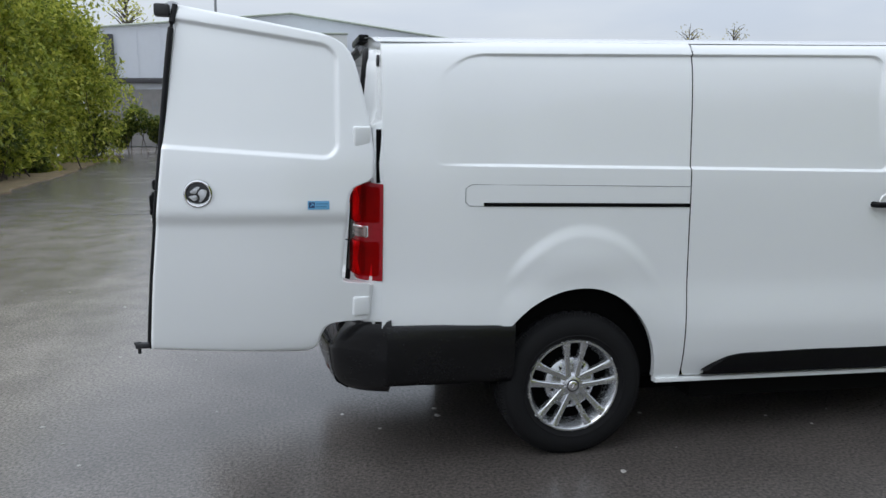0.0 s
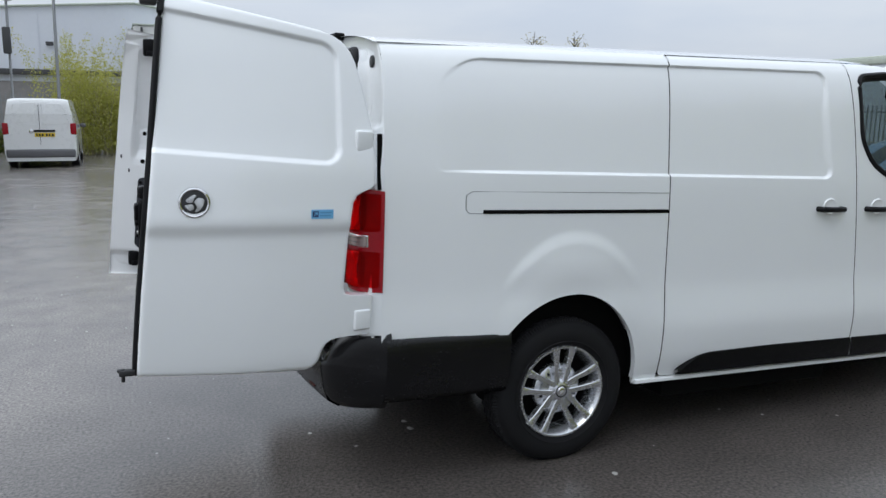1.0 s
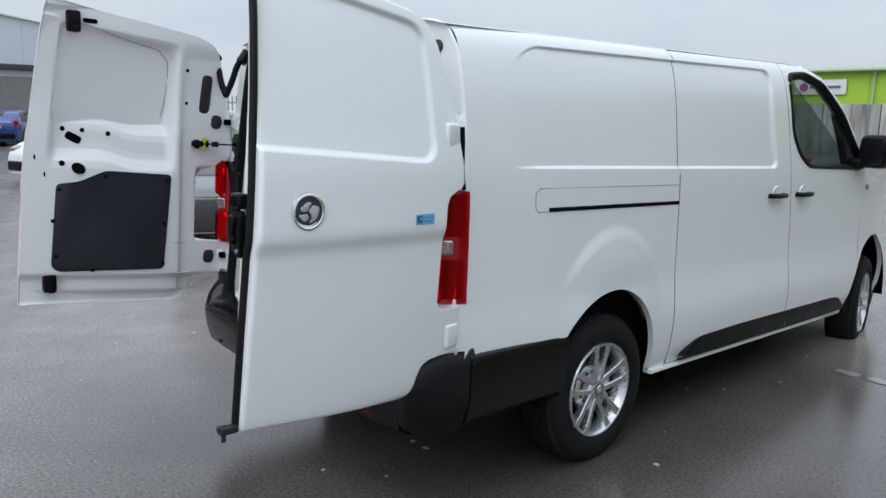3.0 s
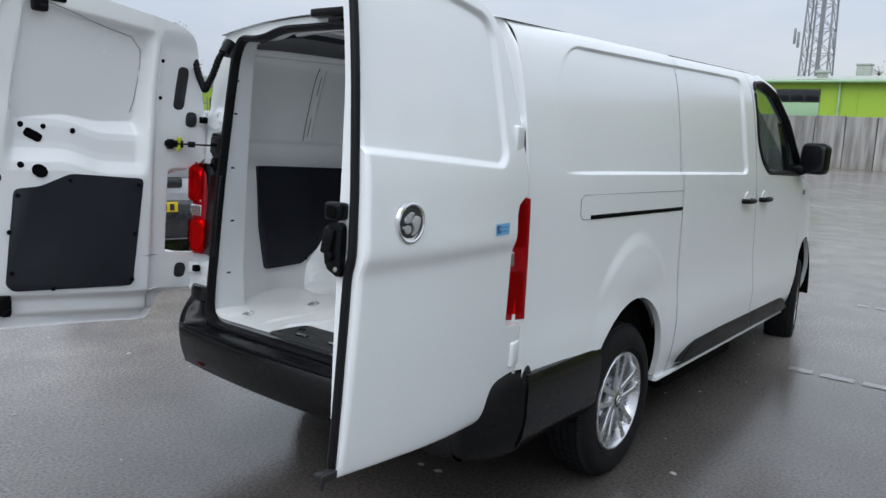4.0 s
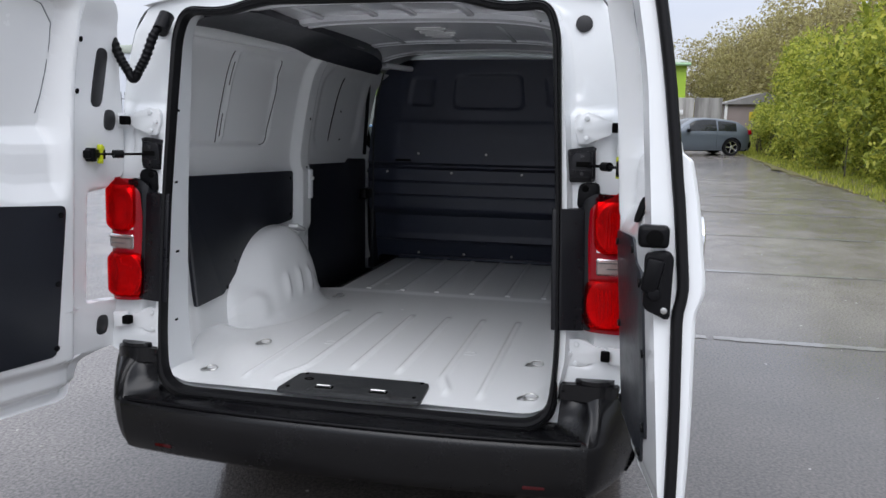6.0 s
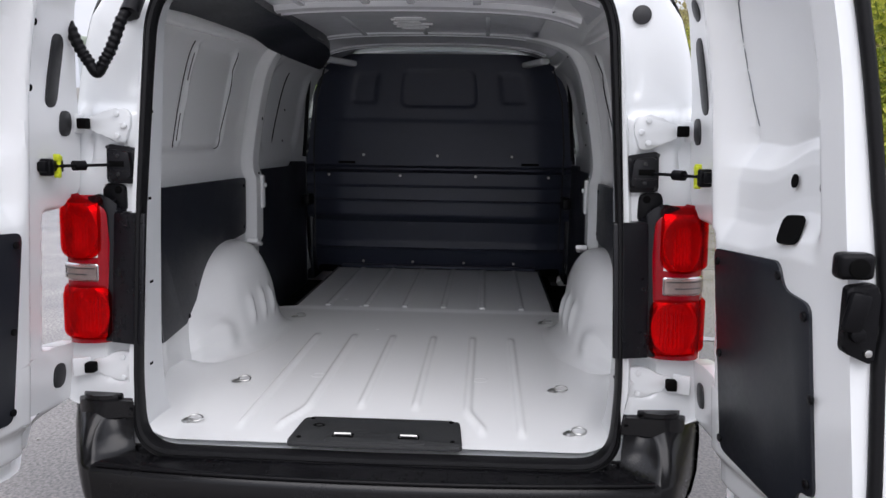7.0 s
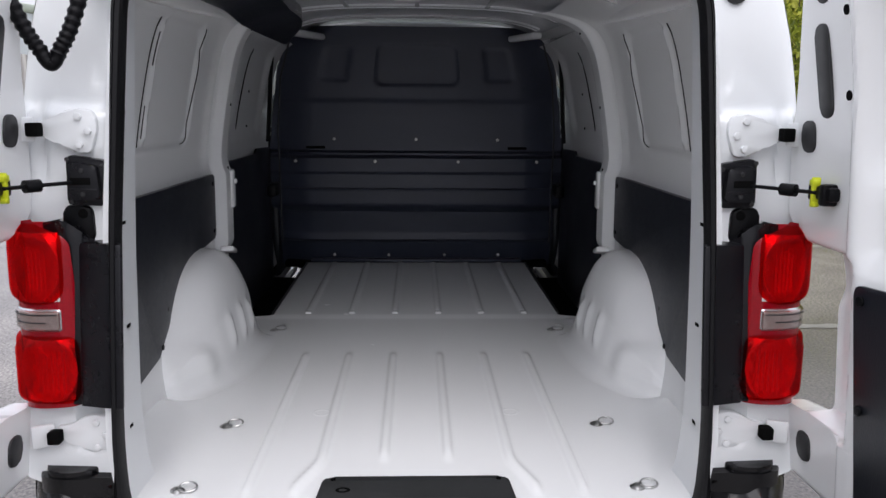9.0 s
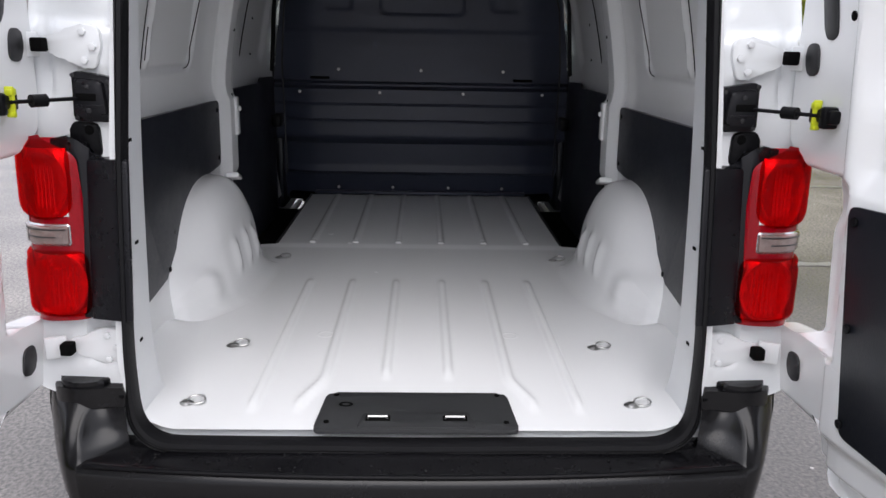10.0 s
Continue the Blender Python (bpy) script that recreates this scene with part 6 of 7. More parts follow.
def streakmat(name, pale, dark, moss):
    """Weathered concrete: runs of dirt down the face, a mossy foot, each panel a little different."""
    m = bpy.data.materials.new(name)
    m.use_nodes = True
    nt = m.node_tree
    b = nt.nodes["Principled BSDF"]
    co, info = nt.nodes.new("ShaderNodeTexCoord"), nt.nodes.new("ShaderNodeObjectInfo")
    shift = nt.nodes.new("ShaderNodeVectorMath")
    shift.operation = "MULTIPLY_ADD"
    shift.inputs[1].default_value = (1, 1, 0.10)
    nt.links.new(co.outputs["Object"], shift.inputs[0])
    far = nt.nodes.new("ShaderNodeMath")
    far.operation = "MULTIPLY"
    far.inputs[1].default_value = 37.0
    nt.links.new(info.outputs["Random"], far.inputs[0])
    nt.links.new(far.outputs[0], shift.inputs[2])
    run, grain = nt.nodes.new("ShaderNodeTexNoise"), nt.nodes.new("ShaderNodeTexNoise")
    run.inputs["Scale"].default_value, run.inputs["Detail"].default_value = 4.5, 4
    grain.inputs["Scale"].default_value, grain.inputs["Detail"].default_value = 24, 4
    nt.links.new(shift.outputs[0], run.inputs["Vector"])
    nt.links.new(co.outputs["Object"], grain.inputs["Vector"])
    ramp = nt.nodes.new("ShaderNodeValToRGB")
    e = ramp.color_ramp.elements
    e[0].position, e[1].position = 0.34, 0.62
    e[0].color, e[1].color = (*dark, 1), (*pale, 1)
    nt.links.new(run.outputs["Fac"], ramp.inputs["Fac"])
    sep = nt.nodes.new("ShaderNodeSeparateXYZ")
    nt.links.new(co.outputs["Object"], sep.inputs["Vector"])
    foot = nt.nodes.new("ShaderNodeMapRange")
    foot.inputs["From Min"].default_value, foot.inputs["From Max"].default_value = -1.15, -0.65
    foot.inputs["To Min"].default_value, foot.inputs["To Max"].default_value = 0.75, 0.0
    nt.links.new(sep.outputs["Z"], foot.inputs["Value"])
    patchy = nt.nodes.new("ShaderNodeMath")
    patchy.operation = "MULTIPLY"
    nt.links.new(foot.outputs["Result"], patchy.inputs[0])
    nt.links.new(grain.outputs["Fac"], patchy.inputs[1])
    mix = nt.nodes.new("ShaderNodeMixRGB")
    mix.inputs["Color2"].default_value = (*moss, 1)
    nt.links.new(patchy.outputs[0], mix.inputs["Fac"])
    nt.links.new(ramp.outputs["Color"], mix.inputs["Color1"])
    tone = nt.nodes.new("ShaderNodeMapRange")
    tone.inputs["To Min"].default_value, tone.inputs["To Max"].default_value = 0.72, 1.12
    nt.links.new(info.outputs["Random"], tone.inputs["Value"])
    mul = nt.nodes.new("ShaderNodeMixRGB")
    mul.blend_type = "MULTIPLY"
    mul.inputs["Fac"].default_value = 1
    nt.links.new(mix.outputs["Color"], mul.inputs["Color1"])
    nt.links.new(tone.outputs["Result"], mul.inputs["Color2"])
    nt.links.new(mul.outputs["Color"], b.inputs["Base Color"])
    b.inputs["Roughness"].default_value = 0.85
    bn = nt.nodes.new("ShaderNodeBump")
    bn.inputs["Strength"].default_value, bn.inputs["Distance"].default_value = 0.3, 0.01
    nt.links.new(grain.outputs["Fac"], bn.inputs["Height"])
    nt.links.new(bn.outputs["Normal"], b.inputs["Normal"])
    return m


FENCEGREY = streakmat("weathered_concrete_panels", (0.43, 0.42, 0.40), (0.20, 0.19, 0.18), (0.17, 0.13, 0.08))
PALISADE = pmat("galvanised_palisade", (0.24, 0.25, 0.26), 0.55, metal=0.4, var=0.2, scale=2)
BRICK = pmat("weathered_blockwork", (0.26, 0.25, 0.245), 0.85, var=0.35, scale=3, bump=0.3, bscale=25)
HUTWALL = pmat("pinkish_grey_block", (0.30, 0.25, 0.24), 0.85, var=0.2, scale=2, bump=0.2, bscale=20)
GALV = pmat("galvanised_lattice", (0.30, 0.31, 0.33), 0.55, metal=0.5, var=0.2, scale=2)
BARK = pmat("bark", (0.09, 0.075, 0.06), 0.9, var=0.4, scale=6, bump=0.5, bscale=30)
GRASS = pmat("rough_grass", (0.10, 0.12, 0.03), 0.9, var=0.4, scale=2.0, tint=(0.17, 0.12, 0.06), bump=0.6, bscale=25)
DRYLITTER = pmat("dry_leaf_litter", (0.30, 0.22, 0.13), 0.9, var=0.4, scale=2.5, tint=(0.12, 0.10, 0.05), bump=0.6, bscale=30)
LEAFY = leafmat("spring_leaves", (0.13, 0.17, 0.025), (0.36, 0.41, 0.055), (0.60, 0.58, 0.10))
LEAFDARK = leafmat("hedge_leaves", (0.045, 0.07, 0.015), (0.13, 0.18, 0.030), (0.27, 0.29, 0.05))
LEAFPALE = leafmat("willow_leaves", (0.32, 0.33, 0.05), (0.46, 0.47, 0.10), (0.58, 0.55, 0.20))
LEAFBROWN = leafmat("budding_twigs", (0.24, 0.20, 0.10), (0.38, 0.34, 0.14), (0.50, 0.46, 0.20))
GLASSCAR = pmat("car_window_glass", (0.012, 0.015, 0.017), 0.06, var=0.1, rvar=0.02)
PLATE = pmat("yellow_number_plate", (0.72, 0.52, 0.02), 0.5, var=0.06)
BAR = pmat("plate_bars", (0.015, 0.015, 0.015), 0.6)

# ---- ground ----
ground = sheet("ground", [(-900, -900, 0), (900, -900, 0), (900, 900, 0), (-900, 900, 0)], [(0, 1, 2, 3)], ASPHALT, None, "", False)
tagged(ground, "wet grey asphalt yard with damp patches, shade painted in round the van", "ground", "", "structure")


def strip(name, x0, y0, x1, y1, w, mat, label, seed=1, group=""):
    """A worn painted line: broken pieces, ragged at the edges, 4 mm over the asphalt."""
    r = random.Random(seed)
    a, b = Vector((x0, y0)), Vector((x1, y1))
    d = (b - a).normalized()
    s = Vector((-d.y, d.x))
    L = (b - a).length
    V, F = [], []
    n = max(6, int(L / 0.05))
    for i in range(n + 1):
        p = a + d * (L * i / n)
        for k in (-1, 1):
            q = p + s * (k * w / 2 + r.uniform(-0.012, 0.012))
            V.append((q.x, q.y, 0.004))
    for i in range(n):
        if r.random() > 0.05:
            F.append((2 * i, 2 * i + 2, 2 * i + 3, 2 * i + 1))
    ob = sheet(name, V, F, mat, None, "", False)
    return tagged(ob, label, "road marking", group, "structure")


for i, x in enumerate((3.40, 5.90, 8.40, 10.9, 13.4)):
    strip("bay_line", x + 0.02, -1.15, x - 0.03, -5.2, 0.085, LINE, "worn white parking bay line on asphalt", 20 + i, "bay lines")
for i, (x, y) in enumerate(((-3.1, 9.5), (-1.9, 19.2), (4.6, 21.0))):
    strip("bay_line", x, y, x + 0.9, y - 0.2, 0.10, LINE, "worn white parking bay line on asphalt", 40 + i, "bay lines")

rnd = random.Random(11)
V, F = [], []
for i in range(420):
    a = rnd.random()
    x, y = (rnd.uniform(-5, 8), rnd.uniform(-4.5, 10))
    r = rnd.uniform(0.004, 0.014) * (1.7 if rnd.random() < 0.12 else 1)
    k = len(V)
    m = rnd.randint(5, 6)
    t = rnd.uniform(0, 6)
    for j in range(m):
        q = r * rnd.uniform(0.6, 1.2)
        V.append((x + q * math.cos(t + 6.283 * j / m), y + q * math.sin(t + 6.283 * j / m), 0.002))
    V.append((x, y, 0.003 + r * 0.35))
    for j in range(m):
        F.append((k + j, k + (j + 1) % m, k + m))
grit = sheet("loose_grit", V, F, pmat("pale_grit", (0.34, 0.33, 0.31), 0.8, var=0.4, scale=3), None)
tagged(grit, "scattered pale grit and petals on asphalt", "grit", "", "stuff")


# ---- plants ----
def leaves(r, n, place, size, flat=0.5):
    """n small bent leaves; place() gives a point."""
    V, F = [], []
    for i in range(n):
        p = place()
        a, b, c = r.uniform(0, 6.283), r.uniform(-1.1, 1.1), size * r.uniform(0.55, 1.35)
        d = Vector((math.cos(a) * math.cos(b), math.sin(a) * math.cos(b), math.sin(b)))
        s = d.cross(Vector((r.uniform(-1, 1), r.uniform(-1, 1), r.uniform(0.2, 1)))).normalized()
        u = s.cross(d) * 0.18
        k = len(V)
        V += [p - d * c, p + s * c * flat + u * c, p + d * c, p - s * c * flat + u * c]
        F.append((k, k + 1, k + 2))
        F.append((k, k + 2, k + 3))
    return V, F


def hedge(name, label, line, depth, height, n, mat, seed, size=0.07, gaps=0.0, twigs=60, category="hedge"):
    """A hedge or thicket: leafy lumps along a line, woody stems inside, an uneven top."""
    r = random.Random(seed)
    top = thing(name, label, category)
    P = [Vector(p) for p in line]
    L = [0]
    for a, b in zip(P, P[1:]):
        L.append(L[-1] + (b - a).length)

    def along(t):
        t = t * L[-1]
        for i in range(len(P) - 1):
            if t <= L[i + 1]:
                f = (t - L[i]) / (L[i + 1] - L[i])
                return P[i].lerp(P[i + 1], f), (P[i + 1] - P[i]).normalized()
        return P[-1], (P[-1] - P[-2]).normalized()

    lumps = []
    m = max(8, int(L[-1] * height * depth / 1.1))
    for i in range(m):
        t = r.random()
        c, d = along(t)
        s = Vector((-d.y, d.x))
        h = height(t) if callable(height) else height
        rad = r.uniform(0.35, 0.85) * min(1.0, h / 3) + 0.12
        z = r.uniform(0.1, 1.0) ** 0.8 * h * r.uniform(0.75, 1.05)
        o = r.uniform(-0.5, 0.5) * depth * (1 - 0.35 * z / h)
        lumps.append((Vector((c.x + s.x * o, c.y + s.y * o, max(rad * 0.6, z - rad * 0.5))), rad))

    def place():
        c, rad = r.choice(lumps)
        v = Vector((r.gauss(0, 1), r.gauss(0, 1), r.gauss(0, 1))).normalized() * rad * r.uniform(0.55, 1.12)
        q = c + v
        q.z = max(0.05, q.z)
        return q

    V, F = leaves(r, n, place, size)
    crown = sheet("foliage", V, F, mat, top, "", False)
    bms = []
    for i in range(twigs):
        c, rad = r.choice(lumps)
        b, d = along(r.random())
        base = Vector((c.x + r.uniform(-0.4, 0.4), c.y + r.uniform(-0.4, 0.4), 0.0))
        tip = c + Vector((r.uniform(-0.3, 0.3), r.uniform(-0.3, 0.3), rad * r.uniform(0.5, 1.3)))
        mid = base.lerp(tip, 0.5) + Vector((r.uniform(-0.2, 0.2), r.uniform(-0.2, 0.2), 0))
        bms.append(tube([base, mid, tip], 0.022, 5, True, lambda k: (1.0, 0.6, 0.2)[k]))
    st = part("woody_stem", join(*bms), BARK, top)
    st["kind"] = "stuff"
    crown["kind"] = "stuff"
    return top


hedge("tall_hedge", "tall yellow-green spring hedge along the verge", [(-7.6, 9.0), (-8.2, 17.0), (-8.4, 24.0), (-8.0, 30.0)], 3.0, 6.6, 120000, LEAFY, 3, 0.09)
hedge("undergrowth", "dark green bramble under the tall hedge", [(-6.9, 9.0), (-7.5, 17.0), (-7.9, 24.0), (-7.6, 30.0)], 0.9, 1.7, 26000, LEAFDARK, 4, 0.075, 0, 40)
hedge("low_bramble_bank", "low dark bramble bank at the end of the yard", [(-7.5, 31.0), (-4.8, 31.5), (-2.0, 31.0)], 1.8, 1.8, 20000, LEAFDARK, 5, 0.075, 0, 40)


def scrub(name, label, line, depth, height, stems, n, mat, seed, size):
    """Loose shrubs of many thin upright shoots, leafy below and almost bare at the tips."""
    r = random.Random(seed)
    top = thing(name, label, "shrub")
    P = [Vector(p) for p in line]
    shoots, bms = [], []
    for i in range(stems):
        t = r.random() * (len(P) - 1)
        k = min(int(t), len(P) - 2)
        c = P[k].lerp(P[k + 1], t - k)
        base = Vector((c.x + r.uniform(-0.5, 0.5) * depth, c.y + r.uniform(-0.5, 0.5) * depth, 0.0))
        lean = Vector((r.gauss(0, 0.16), r.gauss(0, 0.16), 0))
        h = height * r.uniform(0.45, 1.0) * (0.86 + 0.22 * math.sin(2.3 * t + 1.0))
        shoots.append((base, lean, h))
        pts = [base + lean * h * f ** 1.5 + Vector((r.gauss(0, 0.02), r.gauss(0, 0.02), h * f)) for f in (0.0, 0.3, 0.6, 1.0)]
        bms.append(tube(pts, 0.015, 5, True, lambda j: (1.0, 0.8, 0.5, 0.2)[j]))

    def place():
        base, lean, h = r.choice(shoots)
        f = 0.08 + 0.92 * r.random() ** 1.08
        w = 0.34 * (1 - f) ** 0.7 + 0.05
        p = base + lean * h * f ** 1.5 + Vector((r.gauss(0, w), r.gauss(0, w), h * f + r.gauss(0, 0.1)))
        p.z = max(0.08, p.z)
        return p

    V, F = leaves(r, n, place, size)
    crown = sheet("foliage", V, F, mat, top, "", False)
    st = part("woody_stem", join(*bms), WILLOWBARK, top, "pale yellowish shoots")
    crown["kind"] = st["kind"] = "stuff"
    return top


WILLOWBARK = pmat("willow_bark", (0.34, 0.31, 0.19), 0.8, var=0.3, scale=4)
scrub("willow_scrub", "pale yellow-green willow scrub by the warehouse", [(-2.5, 27.5), (-0.8, 28.5), (0.6, 29.4), (1.7, 30.3)], 1.4, 4.4, 240, 74000, LEAFPALE, 6, 0.042)
hedge("verge_hedge", "leafy green hedge beside the parking bays", [(2.0, -9.6), (10.0, -8.6), (18.0, -8.0), (26.0, -8.0), (36.0, -9.2)], 3.0, 4.6, 85000, LEAFY, 7, 0.09)
hedge("hedge_bottom", "dark green lower growth of the roadside hedge", [(2.0, -8.2), (10.0, -7.2), (18.0, -6.5), (27.0, -6.4), (35.0, -7.4)], 0.9, 1.9, 24000, LEAFY, 8, 0.065, 0, 40)
hedge("budding_trees", "bare budding brown-green trees behind the hedge", [(30.0, -11.5), (42.0, -10.5), (58.0, -9.5), (66.0, -7.5)], 6.0, 7.6, 95000, LEAFBROWN, 9, 0.105, 0, 140, "trees")
hedge("budding_trees", "bare budding brown-green trees beside the lime building", [(6.0, -14.0), (18.0, -13.0), (30.0, -12.5)], 5.0, 7.2, 75000, LEAFBROWN, 10, 0.10, 0, 120, "trees")


def patch(name, label, pts, mat, z=0.03, seed=1, kind="structure", category="verge"):
    r = random.Random(seed)
    bm = bmesh.new()
    vs = [bm.verts.new((x, y, z)) for x, y in pts]
    lo = [bm.verts.new((x, y, -0.05)) for x, y in pts]
    bm.faces.new(vs)
    for i in range(len(pts)):
        bm.faces.new((lo[i - 1], lo[i], vs[i], vs[i - 1]))
    bmesh.ops.triangulate(bm, faces=[f for f in bm.faces if len(f.verts) > 4])
    ob = part(name, bm, mat, None, "", False)
    return tagged(ob, label, category, "", kind)


def wavy(a, b, n, amp, seed):
    r = random.Random(seed)
    return [(a[0] + (b[0] - a[0]) * i / n + r.uniform(-amp, amp), a[1] + (b[1] - a[1]) * i / n + r.uniform(-amp, amp)) for i in range(n + 1)]


patch("verge_litter", "verge of dry leaf litter and moss", wavy((-5.9, 8), (-7.0, 30), 40, 0.14, 1) + [(-20, 32), (-20, 6)], DRYLITTER, 0.035, 2)
patch("verge_grass", "grass verge with bare brown earth", wavy((36, -6.2), (21, -5.3), 24, 0.12, 3) + wavy((21, -5.3), (2, -6.6), 34, 0.12, 4) + [(0, -20), (60, -20), (60, -9)], GRASS, 0.035, 5)
V, F = [], []
r7 = random.Random(17)
for i in range(9000):
    x = r7.uniform(4, 34)
    y = r7.uniform(-7.4, -5.6) if x > 10 else r7.uniform(-9, -6.8)
    h, a = r7.uniform(0.05, 0.17), r7.uniform(0, 6.28)
    k = len(V)
    dx, dy = 0.012 * math.cos(a), 0.012 * math.sin(a)
    V += [(x - dx, y - dy, 0.03), (x + dx, y + dy, 0.03), (x + r7.uniform(-0.05, 0.05), y + r7.uniform(-0.05, 0.05), 0.03 + h)]
    F.append((k, k + 1, k + 2))
gt = sheet("grass_tufts", V, F, LEAFY, None, "", False)
tagged(gt, "tufts of rough green grass on the verge", "grass", "", "stuff")


def bare_tree(name, label, x, y, h, seed, crown=900, mat=None, slim=1.0):
    r = random.Random(seed)
    top = thing(name, label, "tree", pose(x, y, 0))
    bms = [tube([(0, 0, 0), (0.05, 0.02, h * 0.45), (0.0, 0.05, h)], h * 0.02, 8, True, lambda k: (1, 0.7, 0.15)[k])]
    tips = []
    for i in range(46):
        z = h * r.uniform(0.25, 0.97)
        a = r.uniform(0, 6.283)
        L = ((h - z) * 0.25 + h * 0.07 * r.uniform(0.6, 1.3)) * slim
        p, q = Vector((0, 0, z)), Vector((math.cos(a) * L, math.sin(a) * L, z + L * r.uniform(0.6, 1.4)))
        bms.append(tube([p, p.lerp(q, 0.5) + Vector((0, 0, L * 0.1)), q], h * 0.006, 5, True, lambda k: (1, 0.6, 0.2)[k]))
        tips.append((p, q))
    part("trunk", join(*bms), BARK, top)
    V, F = leaves(r, crown, lambda: (lambda t: t[0].lerp(t[1], r.uniform(0.3, 1.1)) + Vector((r.gauss(0, 0.03 * h), r.gauss(0, 0.03 * h), r.gauss(0, 0.03 * h))))(r.choice(tips)), h * 0.012)
    sheet("crown", V, F, mat or LEAFPALE, top, "", False)
    return top


# the poplar's leaf colours are greyed: distance haze put into the colour
bare_tree("poplar_tree", "slim poplar in first pale leaf beyond the lime building", 77.3, 7.8, 10.6, 31, 2200, leafmat("hazy_poplar_leaves", (0.32, 0.33, 0.20), (0.45, 0.46, 0.28), (0.55, 0.55, 0.36)), 0.42)
bare_tree("small_tree", "small bare tree beyond the roofs", 70.0, 8.6, 6.6, 32, 300, LEAFBROWN)
bare_tree("bare_tree", "bare winter tree over the van's roofline", 42.0, 64.0, 9.2, 33, 500, LEAFBROWN)
bare_tree("bare_tree", "bare winter tree over the van's roofline", 38.5, 66.0, 9.2, 34, 500, LEAFBROWN)
bare_tree("bare_tree", "bare budding tree behind the warehouse", -8.5, 42.0, 8.2, 35, 700, LEAFPALE)

# ---- warehouse beyond the yard ----
house = thing("warehouse", "pale grey metal-clad warehouse with a shallow gable", "warehouse")
gable = [(-9.6, 0.0), (12.5, 0.0), (12.5, 5.35), (0.4, 7.08), (-9.6, 6.25)]
UP = lambda y: Matrix(((1, 0, 0, 0), (0, 0, 1, y), (0, 1, 0, 0), (0, 0, 0, 1)))
part("wall", prism(gable, 22.0, 0, UP(40.0)), CLADDING, house, "", False)
for i in range(18):
    x = -8.9 + 1.2 * i
    top_z = lerp_table(x, [(-9.6, 6.25), (0.4, 7.08), (12.5, 5.35)])
    part("cladding_joint", box(0.03, 0.03, top_z - 3.3, 0.0, at(x, 39.99, 3.3 + (top_z - 3.3) / 2)), CLADDING, house)
for (xa, za), (xb, zb) in (((-9.8, 6.24), (0.4, 7.09)), ((0.4, 7.09), (12.7, 5.33))):
    part("roof_trim", tube([(xa, 39.9, za), (xb, 39.9, zb)], 0.06, 6), ROOFGREY, house)
part("fascia_band", box(22.2, 0.25, 0.28, 0.02, at(1.45, 39.8, 3.5)), DARKBAND, house)
part("lower_wall", box(22.0, 0.1, 3.0, 0.0, at(1.45, 39.93, 1.55)), BRICK, house)
part("loading_door", box(0.5, 0.15, 2.7, 0.02, at(-9.1, 39.9, 4.55)), DARKBAND, house)
part("wall_lamp", box(0.35, 0.3, 0.18, 0.03, at(-3.6, 39.75, 4.9)), DARKBAND, house)
sign = thing("sign_board", "square black sign board with white marks on the warehouse wall", "sign")
part("board", box(1.35, 0.08, 1.35, 0.02, at(6.1, 39.88, 4.85)), SIGNBLACK, sign)
for i, (dx, dz, w, h) in enumerate(((-0.42, 0.0, 0.12, 0.42), (-0.25, 0.02, 0.12, 0.36), (-0.08, 0.03, 0.12, 0.32), (0.09, 0.03, 0.12, 0.32), (0.26, 0.02, 0.12, 0.36), (0.43, 0.0, 0.12, 0.42), (0.0, -0.25, 0.7, 0.07))):
    part("mark", box(w, 0.03, h, 0.01, at(6.1 + dx, 39.82, 4.85 + dz)), SIGNWHITE, sign)
shed = thing("loading_bay", "white rendered loading bay with a dark opening", "building")
part("wall", box(2.9, 3.0, 5.7, 0.05, at(1.7, 38.2, 2.85)), WHITEWALL, shed)
part("opening", box(1.0, 0.1, 1.6, 0.02, at(2.2, 36.68, 4.2)), HOLE, shed)
part("roof_edge", box(3.0, 3.1, 0.08, 0.02, at(1.7, 38.2, 5.73)), ROOFGREY, shed)
part("downpipe", tube([(0.6, 36.6, 0.1), (0.6, 36.6, 5.6)], 0.06, 8), DARKBAND, shed)


def palisade(name, label, x0, y0, x1, y1, h, gap=0.16):
    """A fence of upright steel pales on two rails."""
    top = thing(name, label, "fence")
    a, b = Vector((x0, y0)), Vector((x1, y1))
    L = (b - a).length
    d = (b - a).normalized()
    turn = math.degrees(math.atan2(d.y, d.x))
    for z in (0.35, h - 0.35):
        c = (a + b) / 2
        part("rail", box(L, 0.05, 0.05, 0.0, at(c.x, c.y, z, 0, 0, turn)), PALISADE, top)
    n = int(L / gap)
    pale = prism([(-0.026, 0.0), (0.026, 0.0), (0.026, h - 0.08), (0.0, h), (-0.026, h - 0.08)], 0.02, 0, pose(0, 0, 0, 90, 0, 0))
    first = part("pale", pale, PALISADE, top, "", False)
    for i in range(n + 1):
        p = a + d * (L * i / n)
        o = first if i == 0 else new("pale", first.data)
        o.parent = top
        o.matrix_basis = pose(p.x, p.y, 0, 0, 0, turn)
    return top


